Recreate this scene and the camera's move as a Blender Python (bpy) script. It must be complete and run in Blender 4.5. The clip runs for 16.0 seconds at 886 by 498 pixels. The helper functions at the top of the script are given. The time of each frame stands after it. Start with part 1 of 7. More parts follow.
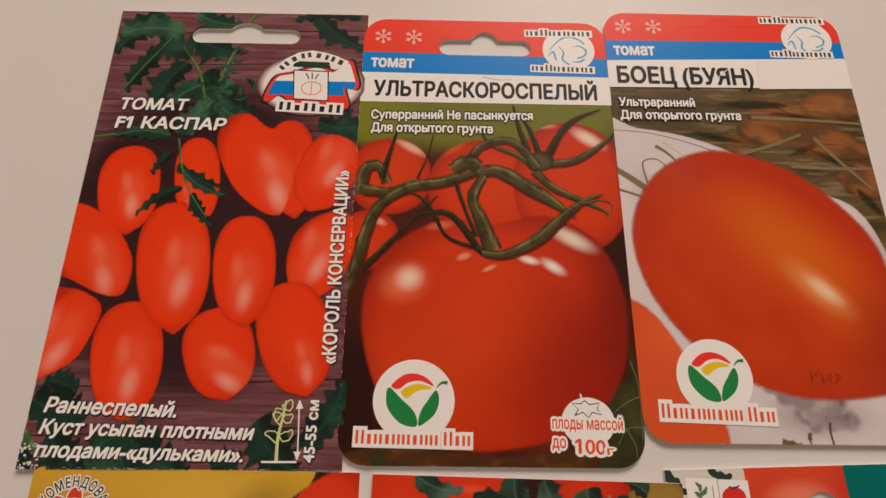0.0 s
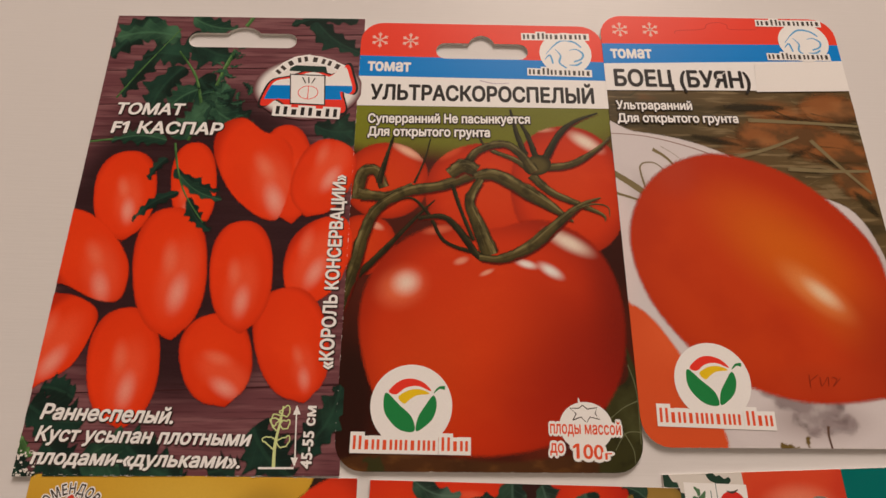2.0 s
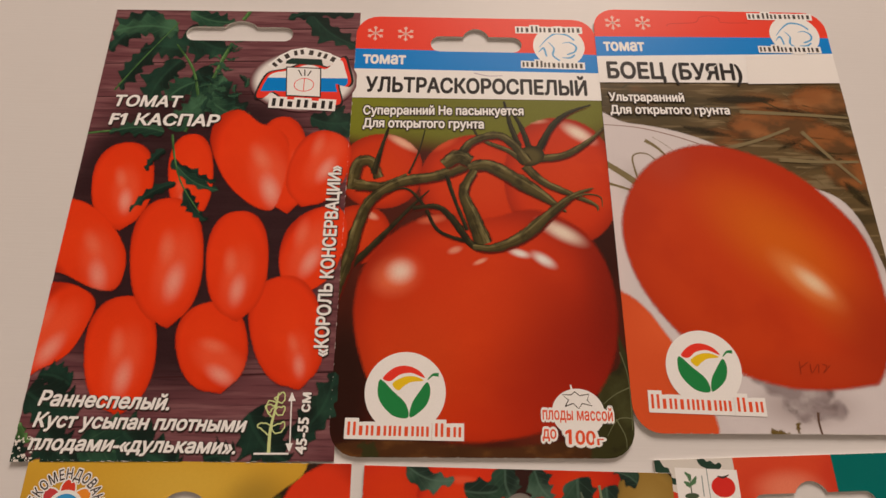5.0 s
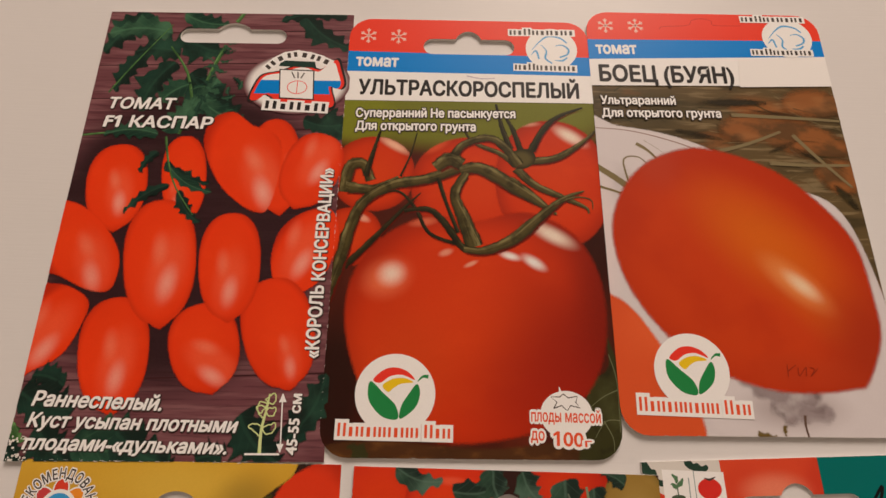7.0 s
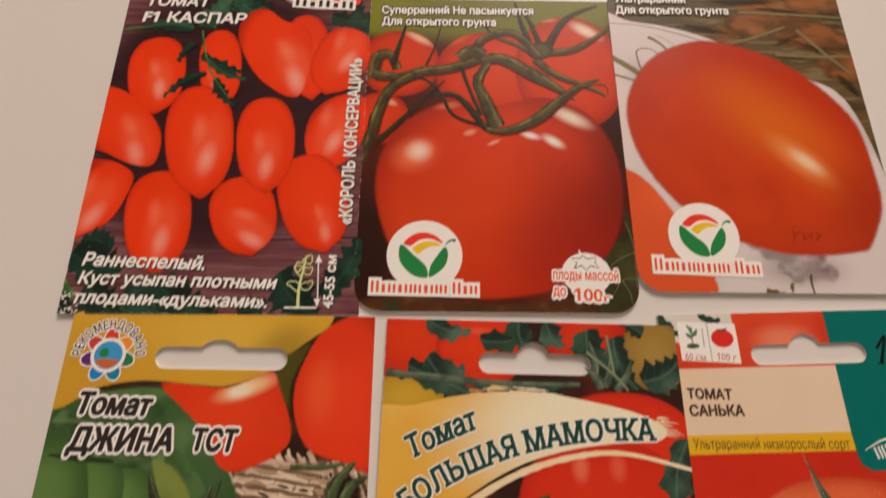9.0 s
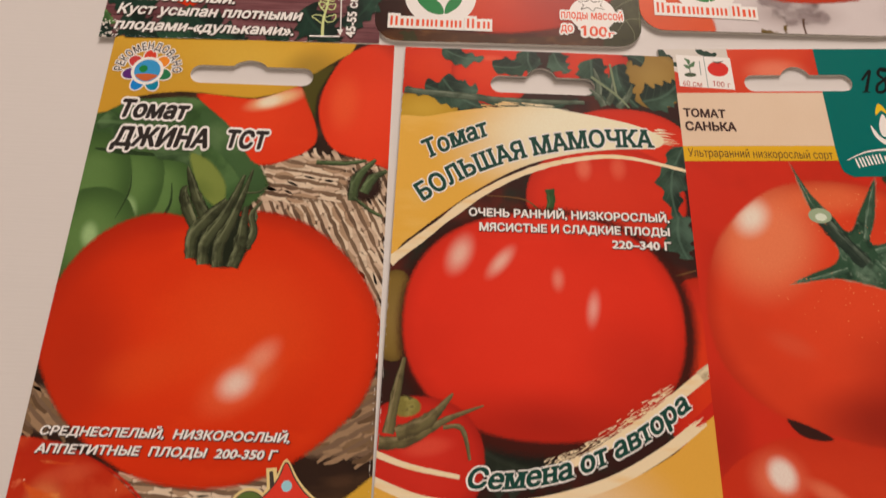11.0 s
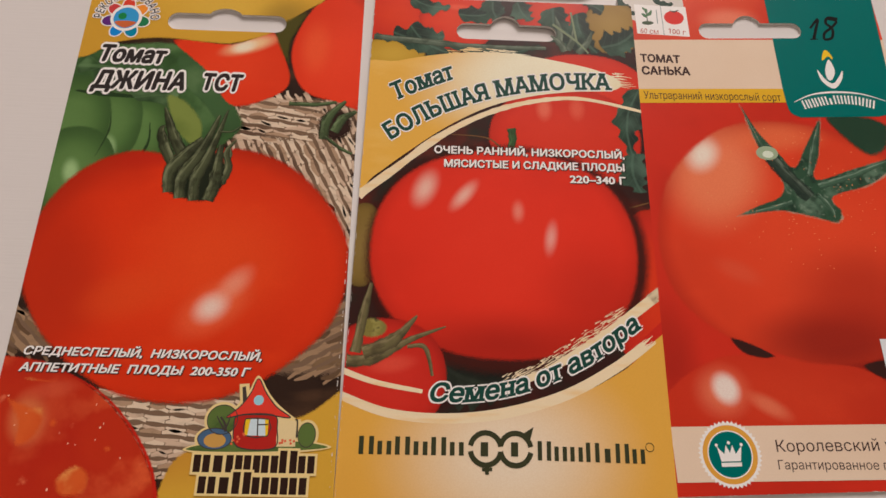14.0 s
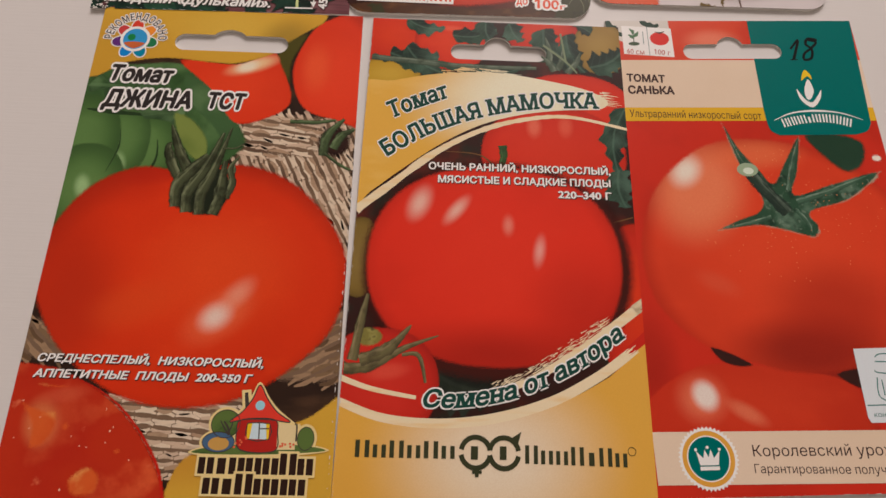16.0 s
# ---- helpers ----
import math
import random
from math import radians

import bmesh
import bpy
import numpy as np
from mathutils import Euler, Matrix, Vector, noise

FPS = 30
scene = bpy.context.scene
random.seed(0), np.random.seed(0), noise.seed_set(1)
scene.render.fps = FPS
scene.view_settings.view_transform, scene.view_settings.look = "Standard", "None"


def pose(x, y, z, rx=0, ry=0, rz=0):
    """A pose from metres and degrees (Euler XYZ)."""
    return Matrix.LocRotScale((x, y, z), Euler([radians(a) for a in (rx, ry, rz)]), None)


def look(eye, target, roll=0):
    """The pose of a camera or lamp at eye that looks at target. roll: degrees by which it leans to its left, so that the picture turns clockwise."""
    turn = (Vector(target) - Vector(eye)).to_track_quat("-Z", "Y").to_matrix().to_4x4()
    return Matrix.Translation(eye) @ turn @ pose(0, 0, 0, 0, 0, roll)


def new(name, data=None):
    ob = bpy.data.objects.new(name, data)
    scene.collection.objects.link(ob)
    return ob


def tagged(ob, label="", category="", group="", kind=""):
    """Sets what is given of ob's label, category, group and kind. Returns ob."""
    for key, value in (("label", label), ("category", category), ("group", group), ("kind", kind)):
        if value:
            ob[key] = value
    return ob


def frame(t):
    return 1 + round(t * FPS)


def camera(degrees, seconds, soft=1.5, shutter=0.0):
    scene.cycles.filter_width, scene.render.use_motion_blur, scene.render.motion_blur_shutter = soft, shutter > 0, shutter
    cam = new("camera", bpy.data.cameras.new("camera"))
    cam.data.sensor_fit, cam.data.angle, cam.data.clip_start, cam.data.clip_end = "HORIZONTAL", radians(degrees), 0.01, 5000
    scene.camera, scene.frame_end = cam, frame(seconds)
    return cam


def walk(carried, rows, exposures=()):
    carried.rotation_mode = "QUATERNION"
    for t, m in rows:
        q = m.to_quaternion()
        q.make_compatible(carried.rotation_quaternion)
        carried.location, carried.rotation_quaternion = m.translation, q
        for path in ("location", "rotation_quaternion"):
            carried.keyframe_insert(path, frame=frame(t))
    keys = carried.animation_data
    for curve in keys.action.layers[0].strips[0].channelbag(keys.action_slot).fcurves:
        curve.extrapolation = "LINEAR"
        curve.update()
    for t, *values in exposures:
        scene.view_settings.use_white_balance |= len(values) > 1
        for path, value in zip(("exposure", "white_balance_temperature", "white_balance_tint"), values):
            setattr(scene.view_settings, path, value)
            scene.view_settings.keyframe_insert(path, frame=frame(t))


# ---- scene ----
# camera: a phone held about 15 cm over the table, sliding from the far row of packets to the near row
cam = camera(79.2, 16.0, soft=1.5, shutter=0.5)
PATH = [
    (0, -0.0142, 0.0046, 0.1479, 18.07, -1.05, 1.38),
    (0.5, -0.0145, 0.0035, 0.1480, 18.18, -1.03, 1.28),
    (1, -0.0155, 0.0053, 0.1480, 18.12, -1.06, 1.30),
    (1.5, -0.0149, 0.0057, 0.1477, 18.20, -0.97, 1.25),
    (2, -0.0136, 0.0058, 0.1480, 18.12, -1.05, 1.17),
    (2.5, -0.0138, 0.0061, 0.1474, 18.16, -0.98, 1.15),
    (3, -0.0131, 0.0059, 0.1487, 18.24, -0.97, 1.15),
    (3.5, -0.0121, 0.0052, 0.1485, 18.19, -0.98, 1.02),
    (4, -0.0114, 0.0045, 0.1489, 18.24, -0.96, 1.06),
    (4.2, -0.0124, 0.0025, 0.1478, 18.44, -1.04, 1.03),
    (6.5, -0.0090, 0.0015, 0.1499, 18.07, -0.90, 1.38),
    (7, -0.0086, 0.0030, 0.1499, 18.05, -0.89, 1.34),
    (7.5, -0.0099, 0.0021, 0.1520, 18.27, -0.97, 1.31),
    (8, -0.0107, -0.0068, 0.1522, 18.37, -1.10, 1.29),
    (8.5, -0.0116, -0.0189, 0.1500, 18.50, -1.01, 1.24),
    (9, -0.0156, -0.0363, 0.1462, 18.42, -0.95, 1.14),
    (9.5, -0.0175, -0.0592, 0.1400, 17.64, -0.87, 1.44),
    (10, -0.0174, -0.0800, 0.1365, 17.11, -0.79, 1.72),
    (10.2, -0.0180, -0.0874, 0.1362, 17.04, -0.78, 1.82),
    (12.3, -0.0132, -0.1248, 0.1330, 15.76, -1.30, 1.93),
    (12.5, -0.0125, -0.1252, 0.1342, 15.76, -1.24, 1.91),
    (13, -0.0088, -0.1285, 0.1351, 16.04, -1.27, 1.72),
    (13.5, -0.0091, -0.1284, 0.1358, 16.17, -1.33, 1.51),
    (14, -0.0085, -0.1283, 0.1373, 16.11, -1.44, 1.56),
    (14.5, -0.0081, -0.1244, 0.1415, 16.21, -1.50, 1.55),
    (15, -0.0077, -0.1268, 0.1436, 16.34, -1.46, 1.60),
    (15.5, -0.0070, -0.1292, 0.1450, 16.44, -1.38, 1.65),
    (16, -0.0064, -0.1275, 0.1448, 16.37, -1.31, 1.74),
]

EXPOSURES = [(0.0, -0.10, 6400, 10), (8.0, -0.06, 6500, 10), (9.5, 0.12, 6450, 10), (10.2, 0.22, 6400, 10), (12.4, 0.21, 6050, 10), (16.0, 0.04, 5900, 10)]
walk(cam, [(t, pose(x, y, z, rx, ry, rz)) for t, x, y, z, rx, ry, rz in PATH], EXPOSURES)

# light: unseen warm soft lamp, added high by the far wall; plain closed room
world = bpy.data.worlds.new("room_air")
world.use_nodes = True
world.node_tree.nodes["Background"].inputs[0].default_value = (0.9, 0.8, 0.7, 1)
world.node_tree.nodes["Background"].inputs[1].default_value = 0.05
scene.world = world


def area_lamp(name, eye, target, size, watts, colour):
    data = bpy.data.lights.new(name, "AREA")
    data.shape, data.size, data.energy, data.color = "DISK", size, watts, colour
    ob = new(name, data)
    ob.matrix_world = look(eye, target)
    return ob


# added, unseen disc lamp; the wall behind it is solid
area_lamp("added_far_lamp", (0.42, 1.7, 1.15), (0.0, 0.0, 0.0), 1.0, 43, (1.0, 0.82, 0.69))

# ---------------------------------------------------------------- materials
MATS = {}
MM = 0.001


def mix_rgb(nt, fac, a, b):
    n = nt.nodes.new("ShaderNodeMix")
    n.data_type = "RGBA"
    for sock, value in ((n.inputs[0], fac), (n.inputs[6], a), (n.inputs[7], b)):
        if isinstance(value, bpy.types.NodeSocket):
            nt.links.new(value, sock)
        elif isinstance(value, tuple):
            sock.default_value = (*value, 1) if len(value) == 3 else value
        else:
            sock.default_value = value
    return n.outputs[2]


def ramp_val(nt, value, a, b, strength):
    """0 at a, strength at b, smooth between."""
    n = nt.nodes.new("ShaderNodeMapRange")
    n.interpolation_type = "SMOOTHSTEP"
    lo, hi = min(a, b), max(a, b)
    n.inputs[1].default_value, n.inputs[2].default_value = lo, hi
    n.inputs[3].default_value, n.inputs[4].default_value = (0, strength) if b > a else (strength, 0)
    nt.links.new(value, n.inputs[0])
    return n.outputs[0]


def place(nt, coord, u, v, ru, rv, rot):
    """Distance from (u, v) in radii (ru, rv) mm, turned by rot degrees."""
    m = nt.nodes.new("ShaderNodeMapping")
    m.vector_type = "TEXTURE"
    m.inputs[1].default_value = (u * MM, -v * MM, 0)
    m.inputs[2].default_value = (0, 0, radians(rot))
    m.inputs[3].default_value = (ru * MM, rv * MM, 1)
    nt.links.new(coord, m.inputs[0])
    return m.outputs[0]


def screened(nt, cover):
    """The printer's dot screen: 1 where ink lies, for a cover of 0 to 1."""
    tc = nt.nodes.new("ShaderNodeTexCoord")
    snap = nt.nodes.new("ShaderNodeVectorMath")
    snap.operation = "SNAP"
    snap.inputs[1].default_value = (0.00007, 0.00007, 1.0)
    nt.links.new(tc.outputs["Object"], snap.inputs[0])
    dots = nt.nodes.new("ShaderNodeTexWhiteNoise")
    nt.links.new(snap.outputs[0], dots.inputs[0])
    return calc(nt, "GREATER_THAN", cover, calc(nt, "MAXIMUM", dots.outputs[0], 0.01))


def soften(mat, fade):
    """Printed edge that thins out over fade mm, as in a photo."""
    nt = mat.node_tree
    n = nt.nodes.new("ShaderNodeAttribute")
    n.attribute_name = "edge"
    nt.links.new(screened(nt, ramp_val(nt, n.outputs["Fac"], 0.0, 1.0, 1.02)), nt.nodes["Principled BSDF"].inputs["Alpha"])
    mat["fade"] = fade
    return mat


def base_mat(name, rough, bump=0.0, bump_scale=400.0, spec=0.13):
    mat = bpy.data.materials.new(name)
    mat.use_nodes = True
    nt = mat.node_tree
    b = nt.nodes["Principled BSDF"]
    b.inputs["Roughness"].default_value = rough
    b.inputs["Specular IOR Level"].default_value = spec
    tc = nt.nodes.new("ShaderNodeTexCoord")
    if bump:
        n = nt.nodes.new("ShaderNodeTexNoise")
        n.inputs["Scale"].default_value, n.inputs["Detail"].default_value = bump_scale, 3
        nt.links.new(tc.outputs["Object"], n.inputs["Vector"])
        k = nt.nodes.new("ShaderNodeBump")
        k.inputs["Strength"].default_value, k.inputs["Distance"].default_value = bump, 0.0004
        nt.links.new(n.outputs[0], k.inputs["Height"])
        nt.links.new(k.outputs[0], b.inputs["Normal"])
    return mat, nt, b, tc.outputs["Object"]


def noise_val(nt, coord, scale, detail=3.0, stretch=(1, 1, 1), rot=0.0):
    m = nt.nodes.new("ShaderNodeMapping")
    m.inputs[3].default_value, m.inputs[2].default_value = stretch, (0, 0, radians(rot))
    nt.links.new(coord, m.inputs[0])
    n = nt.nodes.new("ShaderNodeTexNoise")
    n.inputs["Scale"].default_value, n.inputs["Detail"].default_value = scale, detail
    nt.links.new(m.outputs[0], n.inputs["Vector"])
    return n.outputs[0]


def ink(name, base, spots=(), mottle=(), rough=0.36, fade=0.0):
    """Printing ink on glossy paper. spots: (u, v, ru, rv, rot, colour, a, b, strength) are the soft tones of the printed photo,
    none at distance a and full at b. mottle: (scale, colour, lo, hi, strength, stretch, rot), streaks and flecks of the photo."""
    if name in MATS:
        return MATS[name]
    mat, nt, b, co = base_mat(name, rough, 0.12, 90.0)
    out = base
    for scale, colour, lo, hi, strength, stretch, rot in mottle:
        out = mix_rgb(nt, ramp_val(nt, noise_val(nt, co, scale, 4.0, stretch, rot), lo, hi, strength), out, colour)
    for u, v, ru, rv, rot, colour, a, bb, strength in spots:
        n = nt.nodes.new("ShaderNodeVectorMath")
        n.operation = "LENGTH"
        nt.links.new(place(nt, co, u, v, ru, rv, rot), n.inputs[0])
        out = mix_rgb(nt, ramp_val(nt, n.outputs["Value"], a, bb, strength), out, colour)
    grain = ramp_val(nt, noise_val(nt, co, 2500.0, 2.0), 0.3, 0.7, 0.10)
    dark = tuple(c * 0.72 for c in base) if isinstance(base, tuple) else (0.1, 0.1, 0.1)
    out = mix_rgb(nt, grain, out, dark)
    nt.links.new(out, b.inputs["Base Color"])
    MATS[name] = soften(mat, fade) if fade else mat
    return mat


def uv_parts(nt):
    n = nt.nodes.new("ShaderNodeTexCoord")
    x = nt.nodes.new("ShaderNodeSeparateXYZ")
    nt.links.new(n.outputs["UV"], x.inputs[0])
    return n.outputs["UV"], x.outputs[0], x.outputs[1]


def calc(nt, op, a, b=0.0):
    n = nt.nodes.new("ShaderNodeMath")
    n.operation = op
    for sock, value in ((n.inputs[0], a), (n.inputs[1], b)):
        if isinstance(value, bpy.types.NodeSocket):
            nt.links.new(value, sock)
        else:
            sock.default_value = value
    return n.outputs[0]


def leaf_ink(name, dark, mid, light, vein=0.5, fade=0.55):
    """Ink of a printed leaf: two halves of different tone, a midrib, side veins and mottling."""
    if name in MATS:
        return MATS[name]
    mat, nt, b, co = base_mat(name, 0.36, 0.12, 90.0)
    uv, along, across = uv_parts(nt)
    off = calc(nt, "ABSOLUTE", calc(nt, "SUBTRACT", across, 0.5))
    out = mix_rgb(nt, ramp_val(nt, across, 0.35, 0.62, 0.8), dark, mid)
    out = mix_rgb(nt, ramp_val(nt, noise_val(nt, co, 180.0, 4.0), 0.42, 0.68, 0.75), out, dark)
    out = mix_rgb(nt, ramp_val(nt, noise_val(nt, co, 70.0, 4.0), 0.5, 0.72, 0.6), out, light)
    wave = calc(nt, "SINE", calc(nt, "SUBTRACT", calc(nt, "MULTIPLY", along, 34.0), calc(nt, "MULTIPLY", off, 26.0)))
    out = mix_rgb(nt, ramp_val(nt, wave, 0.86, 1.0, 0.35 * vein), out, light)
    out = mix_rgb(nt, ramp_val(nt, off, 0.05, 0.015, vein), out, light)
    nt.links.new(out, b.inputs["Base Color"])
    MATS[name] = soften(mat, fade)
    return mat


def stem_ink(name, dark, mid, light):
    """Ink of a printed stem: dark along both borders, light along its upper side, with fine fibres."""
    if name in MATS:
        return MATS[name]
    mat, nt, b, co = base_mat(name, 0.36, 0.12, 90.0)
    uv, along, across = uv_parts(nt)
    m = nt.nodes.new("ShaderNodeMapping")
    m.inputs[3].default_value = (0.8, 13.0, 1.0)
    nt.links.new(uv, m.inputs[0])
    n = nt.nodes.new("ShaderNodeTexNoise")
    n.inputs["Scale"].default_value, n.inputs["Detail"].default_value = 1.0, 5.0
    nt.links.new(m.outputs[0], n.inputs["Vector"])
    shifted = calc(nt, "ADD", across, calc(nt, "MULTIPLY", calc(nt, "SUBTRACT", n.outputs[0], 0.5), 0.35))
    out = mix_rgb(nt, ramp_val(nt, shifted, 0.0, 0.25, 1.0), dark, mid)
    lit = calc(nt, "MULTIPLY", ramp_val(nt, shifted, 0.12, 0.24, 1.0), ramp_val(nt, shifted, 0.52, 0.3, 1.0))
    out = mix_rgb(nt, calc(nt, "MULTIPLY", lit, ramp_val(nt, n.outputs[0], 0.34, 0.6, 0.95)), out, light)
    out = mix_rgb(nt, ramp_val(nt, shifted, 0.58, 1.0, 0.9), out, dark)
    out = mix_rgb(nt, ramp_val(nt, noise_val(nt, co, 240.0, 5.0), 0.45, 0.66, 0.65), out, dark)
    out = mix_rgb(nt, ramp_val(nt, n.outputs[0], 0.56, 0.7, 0.4), out, light)
    out = mix_rgb(nt, ramp_val(nt, n.outputs[0], 0.42, 0.3, 0.5), out, dark)
    nt.links.new(out, b.inputs["Base Color"])
    near = calc(nt, "MINIMUM", across, calc(nt, "SUBTRACT", 1.0, across))
    near = calc(nt, "ADD", near, calc(nt, "MULTIPLY", calc(nt, "SUBTRACT", noise_val(nt, co, 500.0, 3.0), 0.5), 0.2))
    nt.links.new(screened(nt, ramp_val(nt, near, 0.0, 0.16, 1.02)), b.inputs["Alpha"])
    MATS[name] = mat
    return mat


def paper(name, colour, rough=0.6):
    if name not in MATS:
        mat, nt, b, co = base_mat(name, rough, 0.3, 1500.0)
        nt.links.new(mix_rgb(nt, ramp_val(nt, noise_val(nt, co, 300.0), 0.35, 0.7, 0.25), colour, tuple(c * 0.85 for c in colour)), b.inputs["Base Color"])
        MATS[name] = mat
    return MATS[name]


# ---------------------------------------------------------------- outlines, in mm from a packet's top-left corner, v downwards
def rect(u0, v0, u1, v1):
    return [(u0, v0), (u1, v0), (u1, v1), (u0, v1)]


def rounded(u0, v0, u1, v1, r, n=6):
    out = []
    for cu, cv, a0 in ((u1 - r, v0 + r, -90), (u1 - r, v1 - r, 0), (u0 + r, v1 - r, 90), (u0 + r, v0 + r, 180)):
        for i in range(n + 1):
            a = radians(a0 + 90 * i / n)
            out.append((cu + r * math.cos(a), cv + r * math.sin(a)))
    return out


def ell(c, ru, rv, rot=0.0, power=2.0, n=56):
    out, k, s = [], math.cos(radians(rot)), math.sin(radians(rot))
    for i in range(n):
        a = 2 * math.pi * i / n
        x, y = math.cos(a), math.sin(a)
        x, y = ru * math.copysign(abs(x) ** (2 / power), x), rv * math.copysign(abs(y) ** (2 / power), y)
        out.append((c[0] + x * k - y * s, c[1] + x * s + y * k))
    return out


def spline(pts, closed=True, steps=6):
    n, out = len(pts), []
    for i in range(n if closed else n - 1):
        p = [pts[(i + j) % n] if closed else pts[max(0, min(n - 1, i + j))] for j in (-1, 0, 1, 2)]
        for s in range(steps):
            t = s / steps
            out.append(tuple(0.5 * (2 * p[1][k] + (p[2][k] - p[0][k]) * t + (2 * p[0][k] - 5 * p[1][k] + 4 * p[2][k] - p[3][k]) * t * t
                                    + (3 * p[1][k] - p[0][k] - 3 * p[2][k] + p[3][k]) * t ** 3) for k in (0, 1)))
    if not closed:
        out.append(tuple(pts[-1]))
    return out


def ribbon(pts, w0, w1, w_mid=None, steps=7, wobble=0.0):
    """A tapering stroke along a curve."""
    line = spline(pts, False, steps)
    left, right, n = [], [], len(line)
    for i, (x, y) in enumerate(line):
        ax, ay = line[max(0, i - 1)]
        bx, by = line[min(n - 1, i + 1)]
        d = math.hypot(bx - ax, by - ay) or 1
        nx, ny = -(by - ay) / d, (bx - ax) / d
        f = i / (n - 1)
        w = w0 + (w1 - w0) * f if w_mid is None else (w0 + (w_mid - w0) * f * 2 if f < 0.5 else w_mid + (w1 - w_mid) * (f * 2 - 1))
        w = w / 2 * (1 + wobble * (random.random() - 0.5))
        left.append((x + nx * w, y + ny * w))
        right.append((x - nx * w, y - ny * w))
    return left + right[::-1]


def plum(p0, p1, width, nib=0.04, n=48):
    """A plum tomato from its shoulder p0 to its pointed end p1."""
    cx, cy = (p0[0] + p1[0]) / 2, (p0[1] + p1[1]) / 2
    lx, ly = p1[0] - p0[0], p1[1] - p0[1]
    d = math.hypot(lx, ly)
    lx, ly = lx / d, ly / d
    out = []
    for i in range(n):
        a = 2 * math.pi * i / n
        x, y = math.cos(a), math.sin(a)
        x = math.copysign(abs(x) ** 0.86, x)
        s = x * d / 2 * (1 - nib)
        if x > 0:
            s += d * nib * max(0.0, 1 - abs(y) * 4)
        w = width / 2 * math.copysign(abs(y) ** 0.86, y) * (1 - 0.06 * x)
        out.append((cx + lx * s - ly * w, cy + ly * s + lx * w))
    return out


def leaf(base, tip, width, teeth=5, jag=0.35, bend=0.12):
    """A lobed tomato leaf with soft, uneven teeth."""
    lx, ly = tip[0] - base[0], tip[1] - base[1]
    d = math.hypot(lx, ly)
    nx, ny = -ly / d, lx / d

    def at(f, w):
        off = bend * d * math.sin(math.pi * f) + w
        return base[0] + lx * f + nx * off, base[1] + ly * f + ny * off

    sides = []
    for sign in (1, -1):
        pts = []
        for i in range(teeth):
            f = (i + 0.5 + random.uniform(-0.12, 0.12)) / teeth
            w = width / 2 * math.sin(math.pi * min(1.0, 0.12 + 0.86 * f)) ** 0.7
            k = random.uniform(0.72, 1.12)
            pts.append(at((i + 0.18) / teeth, sign * w * (1 - jag) * k))
            pts.append(at(f, sign * w * k))
            if jag > 0.05:
                pts.append(at(min(0.99, f + 0.22 / teeth), sign * w * k * (1 + jag * 0.15)))
        sides.append(pts)
    return spline([base, *sides[0], tip, *sides[1][::-1]], True, 3)


def slot_outline(u0, u1, v0, v1, bump_u, bump_v, bump_r):
    """A euro slot: a long rounded slot with a round bump on its upper side."""
    out, r, n = [], (v1 - v0) / 2, 8
    for i in range(n + 1):
        a = radians(90 + 180 * i / n)
        out.append((u0 + r + r * math.cos(a), (v0 + v1) / 2 - r * math.sin(a)))
    out = out[::-1]
    for i in range(11):
        a = radians(180 - 18 * i)
        out.append((bump_u + bump_r * math.cos(a) * (1.25 - 0.25 * math.sin(a)), v0 - (v0 - bump_v) * math.sin(a)))
    for i in range(n + 1):
        a = radians(90 - 180 * i / n)
        out.append((u1 - r + r * math.cos(a), (v0 + v1) / 2 - r * math.sin(a)))
    return out


# ---------------------------------------------------------------- flat meshes, cut to the packet's outline
from mathutils import geometry


def inside(points, loop):
    """Winding test of many points against a closed loop."""
    p, q = np.asarray(loop, float), np.roll(np.asarray(loop, float), -1, 0)
    x, y = points[:, 0:1], points[:, 1:2]
    side = (q[:, 0] - p[:, 0]) * (y - p[:, 1]) - (x - p[:, 0]) * (q[:, 1] - p[:, 1])
    up = (p[:, 1] <= y) & (q[:, 1] > y) & (side > 0)
    down = (p[:, 1] > y) & (q[:, 1] <= y) & (side < 0)
    return (up.sum(1) - down.sum(1)) != 0


def shrunk(loop, d):
    """The outline moved inwards by d."""
    p = np.asarray(loop, float)
    e = np.roll(p, -1, 0) - np.roll(p, 1, 0)
    area = (p[:, 0] * np.roll(p[:, 1], -1) - np.roll(p[:, 0], -1) * p[:, 1]).sum()
    n = np.c_[-e[:, 1], e[:, 0]] / (np.hypot(e[:, 0], e[:, 1])[:, None] + 1e-9) * (1 if area > 0 else -1)
    return [tuple(q) for q in p + n * d]


def edge_distance(points, loop):
    """Distance of many points from a closed outline."""
    p = np.asarray(loop, float)
    d = np.roll(p, -1, 0) - p
    off = np.asarray(points, float)[:, None, :] - p[None]
    k = np.clip((off * d).sum(2) / ((d * d).sum(1) + 1e-12), 0, 1)
    return np.linalg.norm(off - d * k[:, :, None], axis=2).min(1)


